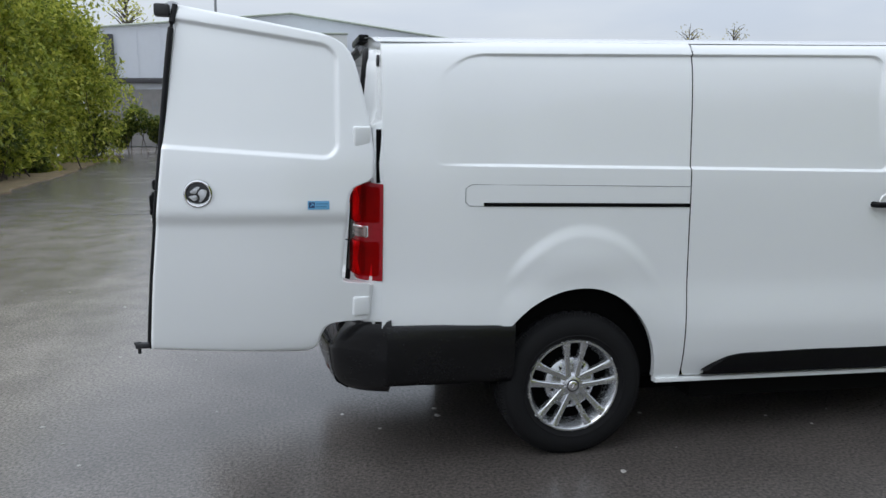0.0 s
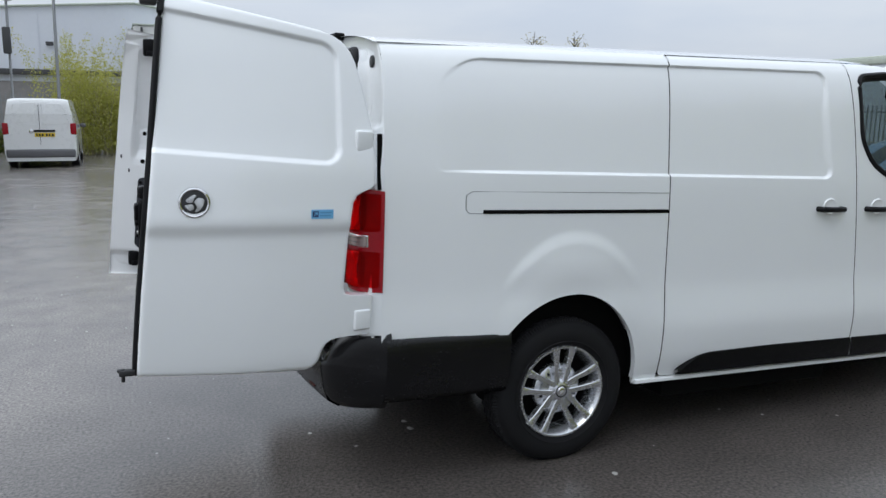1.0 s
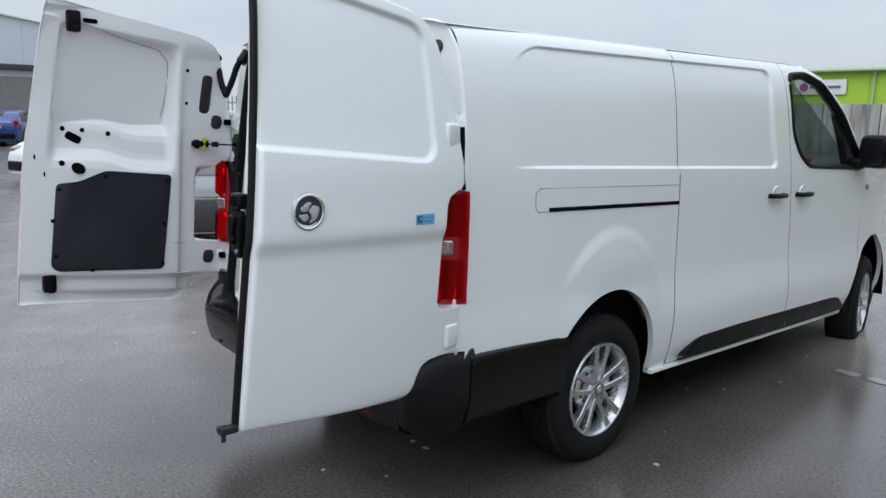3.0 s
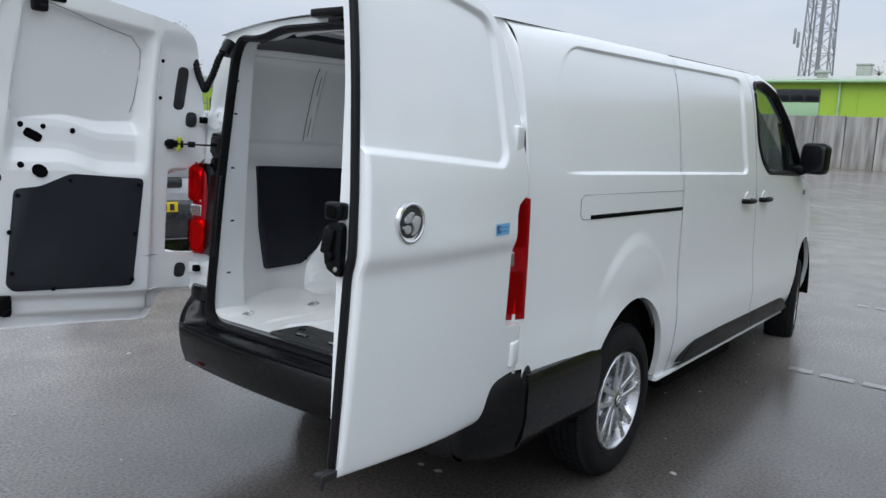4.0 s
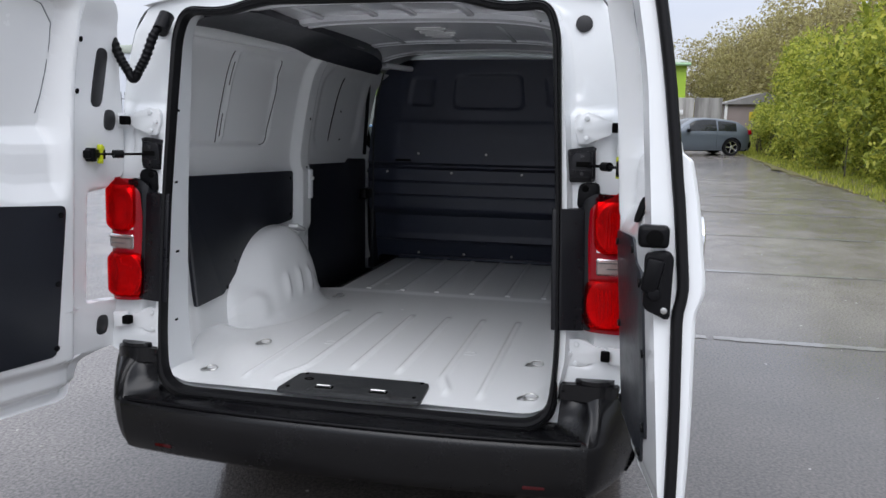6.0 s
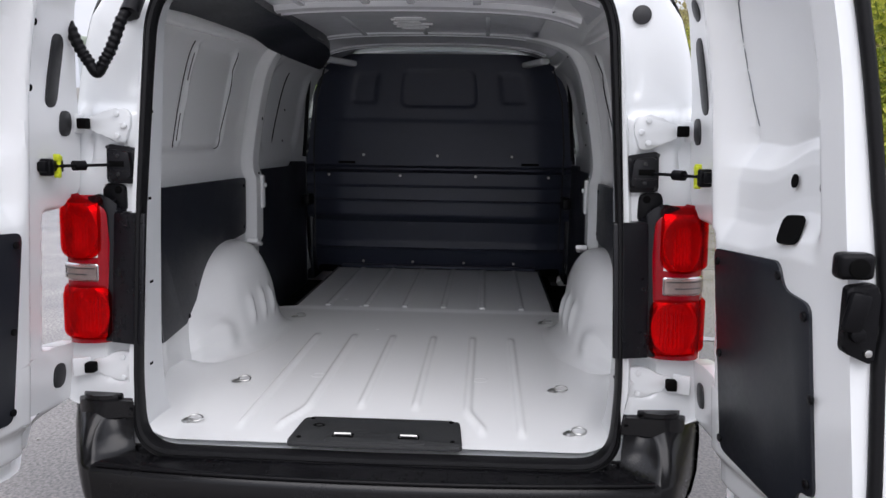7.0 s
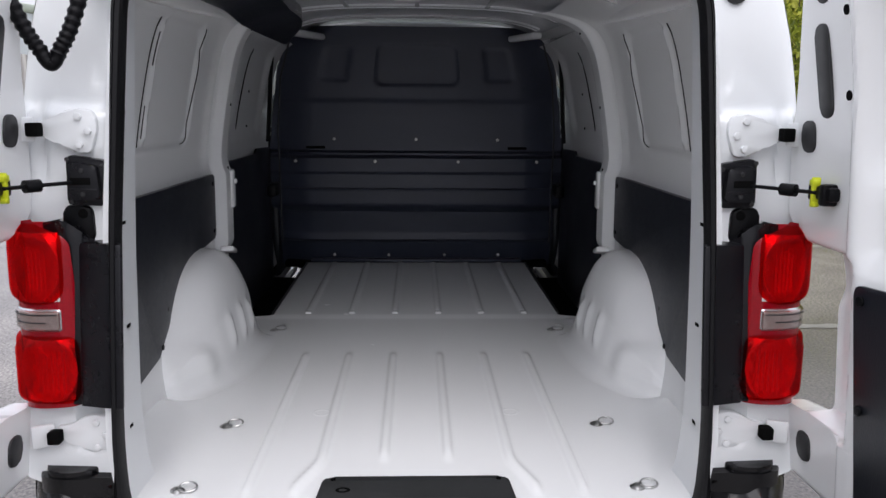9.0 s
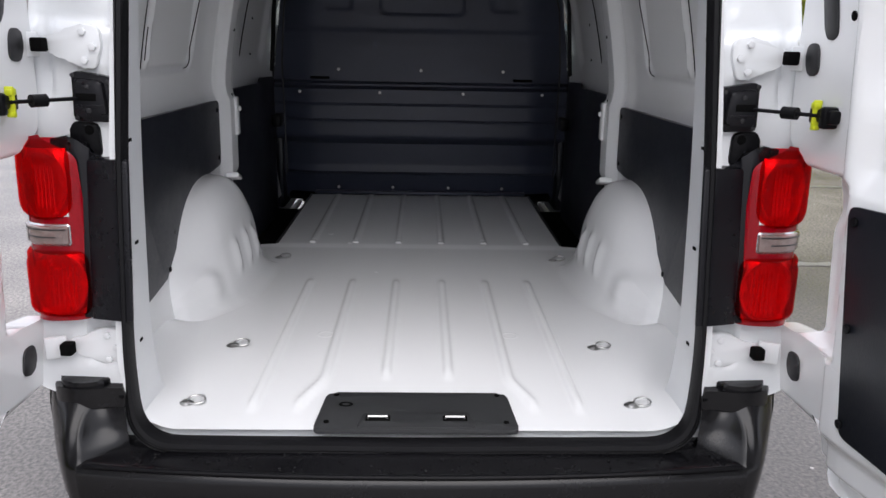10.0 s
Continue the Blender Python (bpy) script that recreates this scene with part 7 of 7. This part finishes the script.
palisade("palisade_fence", "grey steel palisade fence before the warehouse", -6.5, 36.0, 14.0, 36.0, 2.4, 0.2)
palisade("palisade_fence", "grey steel palisade fence along the far side of the yard", 16.0, 33.0, 34.8, 21.0, 2.3, 0.2)
lp = thing("lamp_post", "grey street lamp post by the warehouse", "lamp post")
part("post", tube([(-2.55, 25.9, 0), (-2.5, 26.0, 4.0), (-2.45, 26.1, 8.0)], 0.065, 10, True, lambda k: (1, 0.8, 0.6)[k]), GALV, lp)
part("lantern", box(0.35, 0.9, 0.14, 0.05, at(-2.45, 25.7, 8.0)), GALV, lp)
sp = thing("satellite_mast", "thin mast with a round dish and a box", "mast")
part("post", tube([(-3.72, 23.8, 0), (-3.66, 23.8, 5.25)], 0.04, 8), GALV, sp)
part("dish", lathe([(0.0, 0.06), (0.18, 0.04), (0.30, -0.04), (0.31, -0.05)], 24, at(-3.66, 23.7, 5.2, 60, 0, 20)), GALV, sp)
part("cabinet", box(0.22, 0.18, 0.8, 0.03, at(-3.72, 23.72, 3.75)), DARKBAND, sp)

# ---- lime green building, its fence and what stands round it ----
lime = thing("lime_building", "long lime green metal-clad building with a grey roof", "building")
part("wall", box(16.0, 22.6, 4.3, 0.0, at(53.0, 6.6, 2.15)), LIME, lime)
for i in range(12):
    part("cladding_joint", box(0.04, 0.05, 4.2, 0.0, at(44.98, -3.8 + 1.9 * i, 2.1)), LIME, lime)
part("roof", prism([(-4.9, 4.28), (18.1, 4.28), (18.1, 4.42), (-4.9, 4.42)], 16.6, 0, Matrix(((0, 0, 1, 44.7), (1, 0, 0, 0), (0, 1, 0, 0), (0, 0, 0, 1)))), ROOFGREY, lime)
V, F = gridmesh(2, 2, lambda u, v: (44.6 + 9 * v, -4.9 + 23.0 * u, 4.43 + 0.75 * v))
sheet("roof_slope", V, F, ROOFGREY, lime, "", False)
part("gutter", tube([(44.6, -4.9, 4.32), (44.6, 18.1, 4.32)], 0.09, 8), LIMEPALE, lime)
for y in (6.6, 1.5, 13.0):
    part("downpipe", tube([(44.85, y, 0.1), (44.85, y, 4.25)], 0.06, 8), LIMEPALE, lime)
win = part("window_band", box(0.06, 2.35, 0.72, 0.02, at(44.97, 8.75, 3.55)), DARKBAND, lime)
for i in range(3):
    part("pane", box(0.04, 0.7, 0.6, 0.01, at(44.93, 7.98 + 0.77 * i, 3.55)), GLASSCAR, win)
part("pale_panel", box(0.05, 2.35, 0.9, 0.01, at(44.97, 8.75, 2.72)), LIMEPALE, lime)
part("wall_light", box(0.2, 0.3, 0.16, 0.03, at(44.9, 2.6, 3.75)), DARKBAND, lime)
part("low_door", box(0.08, 1.6, 2.0, 0.02, at(44.96, -2.9, 1.0)), BRICK, lime)
board = part("sign_panel", box(0.05, 2.9, 0.85, 0.02, at(44.9, 15.9, 3.4)), SIGNWHITE, lime, "white sign panel")
part("sign_disc", lathe([(0.0, 0.0), (0.24, 0.0), (0.24, 0.03), (0.0, 0.03)], 24, at(44.84, 16.8, 3.4, 0, 90)), pmat("magenta_print", (0.35, 0.05, 0.22), 0.5), board)
part("sign_bar", box(0.03, 1.7, 0.16, 0.0, at(44.86, 15.6, 3.4)), pmat("grey_print", (0.15, 0.12, 0.18), 0.5), board)
for y in (7.6, 3.9):
    ch = thing("roof_stack", "grey ventilation stack above the lime building", "chimney", group="roof stacks")
    part("stack", join(box(0.8, 0.9, 1.4, 0.05, at(57.4, y, 5.45)), box(0.9, 1.0, 0.12, 0.02, at(57.4, y, 6.15))), ROOFGREY, ch)
vent = thing("roof_vent", "small grey cowl on the lime roof", "vent")
part("cowl", join(cyl(0.3, 0.4, 16, 0.03, at(47.5, 8.1, 4.8)), cyl(0.42, 0.14, 16, 0.03, at(47.5, 8.1, 5.02))), ROOFGREY, vent)

# board fence: separate weathered panels between posts
fence = thing("board_fence", "weathered grey concrete panel fence", "fence")
rf = random.Random(21)
panel_mesh = None
y = -1.75
while y < 21.0:
    w = 1.24
    bm = box(0.06, w - 0.035, 2.30, 0.008, None)
    if panel_mesh is None:
        panel_mesh = part("panel", bm, FENCEGREY, fence, "", False)
        o = panel_mesh
    else:
        bm.free()
        o = new("panel", panel_mesh.data)
        o.parent = fence
    o.matrix_basis = pose(35.6 + rf.uniform(-0.02, 0.02), y + w / 2, 1.15 + rf.uniform(-0.03, 0.03), rf.uniform(-0.4, 0.4), 0, rf.uniform(-1.5, 1.5))
    y += w
for y in [-1.75 + 1.24 * i for i in range(19)]:
    part("post", box(0.05, 0.10, 2.26, 0.01, at(35.66, y, 1.13)), DARKBAND, fence)
fence2 = thing("gate_fence", "weathered grey panel fence with a small white notice", "fence")
y = -5.6
while y < -3.3:
    o = new("panel", panel_mesh.data)
    o.parent = fence2
    o.matrix_basis = pose(35.4, y + 0.62, 1.12, 0, 0, rf.uniform(-1.5, 1.5))
    y += 1.24
part("notice", box(0.03, 0.55, 0.22, 0.01, at(35.33, -3.6, 1.6)), SIGNWHITE, fence2)
part("kerb_weeds", box(0.2, 2.5, 0.08, 0.03, at(35.3, -4.4, 0.04)), DRYLITTER, fence2)
hut = thing("low_hut", "low block hut with a shallow brown roof", "hut")
part("wall", box(3.0, 3.4, 2.0, 0.02, at(38.0, -7.6, 1.0)), HUTWALL, hut)
part("roof", prism([(-9.6, 2.0), (-5.6, 2.0), (-7.6, 2.55)], 3.4, 0, Matrix(((0, 0, 1, 36.3), (1, 0, 0, 0), (0, 1, 0, 0), (0, 0, 0, 1)))), BRICK, hut, "", False)
part("notice", box(0.03, 0.5, 0.42, 0.01, at(36.48, -7.2, 1.45)), PLATE, hut)
part("corner_post", box(0.12, 0.12, 2.1, 0.01, at(36.45, -5.9, 1.05)), SIGNWHITE, hut)

# lattice telecom mast
mast = thing("telecom_mast", "grey steel lattice telecom mast with antennas", "mast")
MX, MY, MH = 70.0, 13.4, 26.0


def leg_at(i, z):
    w = 1.22 - 0.02 * z
    return Vector((MX + w * (1, 1, -1, -1)[i], MY + w * (1, -1, -1, 1)[i], z))


for i in range(4):
    part("leg", tube([leg_at(i, 0), leg_at(i, MH)], 0.075, 6), GALV, mast)
for k in range(13):
    z0, z1 = 2.0 * k, 2.0 * k + 2.0
    for i in range(4):
        j = (i + 1) % 4
        part("brace", join(tube([leg_at(i, z0), leg_at(j, z1)], 0.035, 5), tube([leg_at(j, z0), leg_at(i, z1)], 0.035, 5), tube([leg_at(i, z1), leg_at(j, z1)], 0.03, 5)), GALV, mast)
part("cable_ladder", join(box(0.10, 0.35, MH, 0.0, at(MX - 0.1, MY - 0.1, MH / 2)), box(0.08, 0.14, MH, 0.0, at(MX - 0.3, MY + 0.45, MH / 2))), GALV, mast)
for z, dy in ((9.2, 1.45), (9.0, -1.35), (9.5, 1.75), (16.0, 1.4), (16.2, -1.4), (22.0, 1.4), (22.0, -1.3)):
    part("antenna", join(box(0.14, 0.2, 1.3, 0.03, at(MX - 0.9, MY + dy, z)), box(0.6, 0.05, 0.05, 0.0, at(MX - 0.6, MY + dy, z - 0.3))), GALV, mast)

# far sheds
for nm, lab, bx, by, sx, sy, h in (("far_shed", "long pale far shed beyond the yard", 54.0, 40.0, 10.0, 26.0, 6.0), ("far_shed", "low far shed with a lime base", 28.0, 38.0, 10.0, 4.0, 3.6)):
    fs = thing(nm, lab, "shed")
    part("wall", box(sx, sy, h - 0.6, 0.0, at(bx, by, (h - 0.6) / 2)), CLADDING if h > 5 else LIME, fs)
    part("roof", box(sx + 0.4, sy + 0.4, 0.6, 0.15, at(bx, by, h - 0.3)), ROOFGREY, fs)
    for i in range(6):
        part("window", box(0.08 if h > 5 else 0.9, 0.9 if h > 5 else 0.08, 0.7, 0.01, at(bx - (sx / 2 + 0.01 if h > 5 else -3.5 + 1.4 * i), by + (-10 + 4 * i if h > 5 else -sy / 2 - 0.01), h * 0.55)), GLASSCAR, fs)


# ---- parked vehicles ----
def parked(name, label, x, y, heading, paint, L=4.3, W=1.8, H=1.46, style="hatch", lower=None, plate_z=0.0):
    """A parked car or van, front along its own +x, standing at x, y."""
    top = thing(name, label, "van" if style == "van" else "car", pose(x, y, 0, 0, 0, heading))
    if style == "van":
        deck = [(-0.5, 1.52), (-0.497, 1.70), (-0.485, 1.90), (-0.46, 1.955), (0.10, 1.96), (0.20, 1.92), (0.30, 1.55), (0.345, 1.22), (0.44, 1.08), (0.485, 0.95), (0.5, 0.6)]
        belt = 1.05
    elif style == "suv":
        deck = [(-0.5, 0.75), (-0.495, 1.02), (-0.46, 1.10), (-0.42, 1.42), (-0.36, 1.62), (-0.15, 1.68), (0.06, 1.64), (0.22, 1.14), (0.30, 1.08), (0.44, 0.95), (0.485, 0.80), (0.5, 0.6)]
        belt = 1.0
    else:
        deck = [(-0.5, 0.58), (-0.497, 0.82), (-0.485, 0.97), (-0.455, 1.07), (-0.41, 1.22), (-0.36, 1.33), (-0.25, 1.41), (-0.10, 1.455), (-0.02, 1.45), (0.05, 1.39), (0.12, 1.22), (0.20, 1.00), (0.26, 0.94), (0.40, 0.84), (0.47, 0.70), (0.492, 0.58), (0.5, 0.45)]
        belt = 0.88
    k = H / max(d[1] for d in deck)

    def sec(t, q):
        """q runs from the sill over the roof's middle: 0 at the sill, 1 at the centre line."""
        zt = smooth_table(t, deck) * k
        e = max(0.0, abs(t) - 0.36) / 0.14
        wb = W / 2 * (1 - (0.03 if style == "van" and t < 0 else 0.20) * e ** 2.2)
        tp = 0.085 if style == "van" else 0.20
        b = min(belt * k, zt - 0.02)
        pts = [(wb * 0.93, 0.20), (wb * 0.985, 0.36), (wb, 0.60), (wb * 0.99, b), (wb * (0.99 - tp * (zt - b) / 0.6), b + (zt - b) * 0.80), (wb * (0.93 - 1.2 * tp * (zt - b) / 0.6), b + (zt - b) * 0.97), (wb * 0.4, zt), (0, zt)]
        f = q * (len(pts) - 1)
        return smooth_table(f, [(i, p[0]) for i, p in enumerate(pts)]), min(zt, smooth_table(f, [(i, p[1]) for i, p in enumerate(pts)]))

    wx = (-0.31, 0.30) if style != "van" else (-0.28, 0.34)
    wr = 0.325 if style == "hatch" else 0.345
    nu, nv = 170, 90
    V, F = [], []
    for j in range(nv):
        for i in range(nu):
            t = -0.5 + i / (nu - 1)
            q = j / (nv - 1) * 2 - 1
            yy, zz = sec(t, 1 - abs(q))
            V.append((t * L, yy * (1 if q > 0 else -1), zz))
    for j in range(nv - 1):
        for i in range(nu - 1):
            a = j * nu + i
            c = Vector(V[a]).lerp(Vector(V[a + nu + 1]), 0.5)
            if any(math.hypot(c.x - w * L, c.z - wr) < wr + 0.04 for w in wx) and abs(c.y) > W * 0.3 and c.z < 0.8:
                continue
            F.append((a, a + nu, a + nu + 1, a + 1))
    # the cut edges follow round arches
    for f in F:
        for i in f:
            x, y, z = V[i]
            for w in wx:
                d = math.hypot(x - w * L, z - wr)
                if d < wr + 0.04 and abs(y) > W * 0.3 and z < 0.82 and d > 0.05:
                    g = (wr + 0.042) / d
                    V[i] = (w * L + (x - w * L) * g, y, wr + (z - wr) * g)
    body = sheet("body", V, F, paint, top, "", True, 50)
    for t, sg in ((-0.5, -1), (0.5, 1)):
        ring = [sec(t, q / 10) for q in range(11)]
        bm = bmesh.new()
        vs = [bm.verts.new((t * L, yy, zz)) for yy, zz in ring] + [bm.verts.new((t * L, -yy, zz)) for yy, zz in ring[-2::-1]]
        bm.faces.new(vs)
        part("end_panel", bm, paint, body, "", False)
    part("underside", box(L * 0.94, W * 0.86, 0.22, 0.03, at(0, 0, 0.28)), HOLE, top)
    # glass set a little proud of the body
    def pane(nm, t0, t1, q0, q1, side, n1=10, n2=6):
        VV, FF = [], []
        for b in range(n2):
            for a in range(n1):
                t = t0 + (t1 - t0) * a / (n1 - 1)
                yy, zz = sec(t, q0 + (q1 - q0) * b / (n2 - 1))
                VV.append((t * L, side * (yy + 0.006), zz + 0.004))
        for b in range(n2 - 1):
            for a in range(n1 - 1):
                c = b * n1 + a
                FF.append((c, c + 1, c + n1 + 1, c + n1))
        sheet(nm, VV, FF, GLASSCAR, body)
    for sd in (-1, 1):
        if style == "van":
            pane("side_window", 0.10, 0.27, 0.46, 0.60, sd)
        else:
            pane("side_window", -0.16, 0.10, 0.455, 0.60, sd)
            pane("rear_side_window", -0.36 if style == "suv" else -0.35, -0.175, 0.455, 0.58, sd)
    def cross(nm, t0, t1, w0):
        VV, FF = [], []
        for a in range(8):
            t = t0 + (t1 - t0) * a / 7
            zt = smooth_table(t, deck) * k
            for b in range(7):
                yy = (b / 3 - 1) * W * w0
                VV.append((t * L, yy, zt + 0.006 - 0.03 * (b / 3 - 1) ** 2))
        for a in range(7):
            for b in range(6):
                c = a * 7 + b
                FF.append((c, c + 1, c + 8, c + 7))
        sheet(nm, VV, FF, GLASSCAR, body)
    if style != "van":
        cross("windscreen", 0.055, 0.19, 0.36)
        cross("rear_window", -0.455 if style == "suv" else -0.43, -0.385 if style == "suv" else -0.31, 0.34)
    else:
        cross("windscreen", 0.205, 0.335, 0.38)
    for t in wx:
        for sd in (-1, 1):
            w = part("wheel", lathe([(wr * 0.66, 0.09), (wr * 0.72, 0.105), (wr * 0.95, 0.105), (wr, 0.08), (wr, -0.08), (wr * 0.95, -0.105), (wr * 0.66, -0.10)], 40, at(t * L, sd * (W / 2 - 0.115), wr, -90 * sd)), TYRE, top)
            hub = [lathe([(0.0, 0.085), (0.05, 0.09), (0.07, 0.08), (0.06, 0.04)], 20)] + [box(wr * 0.56, 0.05, 0.03, 0.008, pose(0, 0, 0, 0, 0, 72 * s5) @ Matrix.Translation((wr * 0.38, 0, 0.07))) for s5 in range(5)] + [lathe([(wr * 0.69, 0.10), (wr * 0.66, 0.10), (wr * 0.62, 0.05)], 30)]
            bm = join(*hub)
            bm.transform(at(t * L, sd * (W / 2 - 0.115), wr, -90 * sd))
            part("rim", bm, ALLOY, w)
            part("hub_back", cyl(wr * 0.64, 0.01, 24, 0, at(t * L, sd * (W / 2 - 0.13), wr, 90)), HOLE, w)
    low = lower or BLACKP
    part("rear_bumper", box(0.16, W * (0.94 if style == "van" else 0.84), 0.42 if style == "suv" else 0.24, 0.05, at(-L * 0.492, 0, 0.42), 3), low, top)
    part("front_bumper", box(0.16, W * 0.80, 0.22, 0.05, at(L * 0.488, 0, 0.36), 3), low, top)
    pz = plate_z or (0.95 if style == "van" else (0.78 if style == "hatch" else 0.9))
    px = -L * 0.492 - 0.084 if plate_z else -L * 0.5 - (0.008 if style == "van" else 0.012)
    pl = part("number_plate", box(0.012, 0.52, 0.11, 0.004, at(px, -0.12 if style == "van" else 0, pz)), PLATE, top, "yellow rear plate")
    for i in range(6):
        part("plate_bar", box(0.006, 0.045, 0.07, 0.0, at(px - 0.008, -0.32 + 0.075 * i + (0.0 if style == "van" else 0.12) + (0.03 if i > 2 else 0), pz)), BAR, pl)
    for sd in (-1, 1):
        tz = (1.12 if style == "van" else 0.92 if style == "hatch" else 1.05) * (1 if style == "van" else k)
        part("tail_lamp", box(0.10, 0.17 if style == "van" else 0.26, 0.34 if style == "van" else 0.17, 0.03, at(-L * (0.492 if style == "van" else 0.482), sd * W * (0.452 if style == "van" else 0.415), tz, 0, 0, sd * (6 if style == "van" else 18)), 3), REDLENS, top)
        part("headlamp", box(0.18, 0.26, 0.13, 0.04, at(L * 0.455, sd * W * 0.36, 0.70 * k, 0, 20, sd * -25), 3), CLEARLENS, top)
        part("door_mirror", box(0.12, 0.18, 0.13, 0.04, at(L * (0.12 if style != "van" else 0.25), sd * (W / 2 + 0.07), (0.98 if style == "hatch" else 1.15) * k), 3), low, top)
        part("door_gap", box(0.006, 0.01, 0.6, 0.0, at(-L * 0.16, sd * (W / 2 + 0.000), 0.62)), HOLE, top)
        part("door_handle", box(0.18, 0.03, 0.03, 0.01, at(-L * 0.12, sd * (W / 2 + 0.004), 0.84 * k if style != "van" else 1.1)), paint, top)
    if style == "suv":
        part("tailgate_panel", box(0.05, W * 0.80, 0.30, 0.02, at(-L * 0.498, 0, 1.02), 2), PSILVER, body)
        if plate_z:
            part("tailgate_recess", box(0.03, 0.62, 0.11, 0.02, at(-L * 0.503, 0, 0.82), 2), PDARK, body)
        part("roof_spoiler", box(0.42, W * 0.74, 0.09, 0.03, at(-L * 0.40, 0, H - 0.03), 2), PSILVER, body)
    if style == "van":
        part("rear_door_gap", box(0.01, 0.012, 1.15, 0.0, at(-L * 0.5 - 0.001, 0, 1.25)), HOLE, top)
        part("plate_light_bar", box(0.03, 0.55, 0.06, 0.01, at(-L * 0.5 - 0.01, -0.12, 1.06)), BLACKP, top)
        for sd in (-1, 1):
            part("door_panel_edge", tube([(-L * 0.5 - 0.002, sd * 0.08, 1.84), (-L * 0.5 - 0.002, sd * 0.62, 1.80), (-L * 0.5 - 0.002, sd * 0.76, 1.28), (-L * 0.5 - 0.002, sd * 0.08, 1.24), (-L * 0.5 - 0.002, sd * 0.08, 1.84)], 0.006, 6), paint, top)
        part("rear_badge", cyl(0.06, 0.015, 20, 0.004, at(-L * 0.5 - 0.008, 0.22, 1.05, 0, 90)), CHROME, top)
    return top


PGREY = pmat("slate_grey_car_paint", (0.108, 0.130, 0.158), 0.35, metal=0.2, var=0.04, scale=1, coat=0.4)
PDARK = pmat("dark_grey_car_paint", (0.025, 0.026, 0.030), 0.25, metal=0.3, var=0.1, scale=1, coat=1.0)
PSILVER = pmat("silver_car_paint", (0.50, 0.51, 0.53), 0.3, metal=0.5, var=0.06, scale=1, coat=1.0)
PBLUE = pmat("blue_car_paint", (0.015, 0.045, 0.22), 0.25, metal=0.2, var=0.08, scale=1, coat=1.0)
PWHITE = pmat("white_car_paint", (0.74, 0.75, 0.76), 0.28, var=0.03, scale=1, coat=0.8)
parked("parked_hatchback", "slate grey three-door hatchback parked by the fence", 28.98, -3.72, 106, PGREY, 3.98, 1.80, 1.40)
parked("parked_van", "white panel van with a grey rear bumper parked beyond", -2.80, 23.4, 90.5, PWHITE, 5.0, 1.9, 1.98, "van", pmat("mid_grey_bumper", (0.12, 0.12, 0.13), 0.5))
parked("parked_suv", "white estate car with dark lower bumper seen from behind", 4.2, 34.4, 84, PWHITE, 4.5, 1.85, 1.62, "suv", PDARK)
parked("parked_blue_car", "blue hatchback beside the silver estate", 6.9, 34.0, 60, PBLUE, 4.2, 1.8, 1.5)
parked("parked_white_car", "white hatchback parked with its nose to the yard", 4.7, 15.4, 195, PWHITE, 4.2, 1.78, 1.46)
parked("parked_estate", "silver-grey estate car with a dark bumper and yellow plate", 3.60, 7.07, 62, PSILVER, 4.4, 1.80, 1.58, "suv", PDARK, 0.56)
parked("parked_silver_car", "silver car parked behind the van", 11.2, 13.6, 75, PSILVER, 4.3, 1.8, 1.46)
parked("parked_blue_hatch", "pale blue car beyond the cab window", 10.6, 4.2, 160, pmat("pale_blue_car_paint", (0.12, 0.24, 0.42), 0.25, var=0.05, scale=1, coat=1.0), 4.1, 1.76, 1.35)
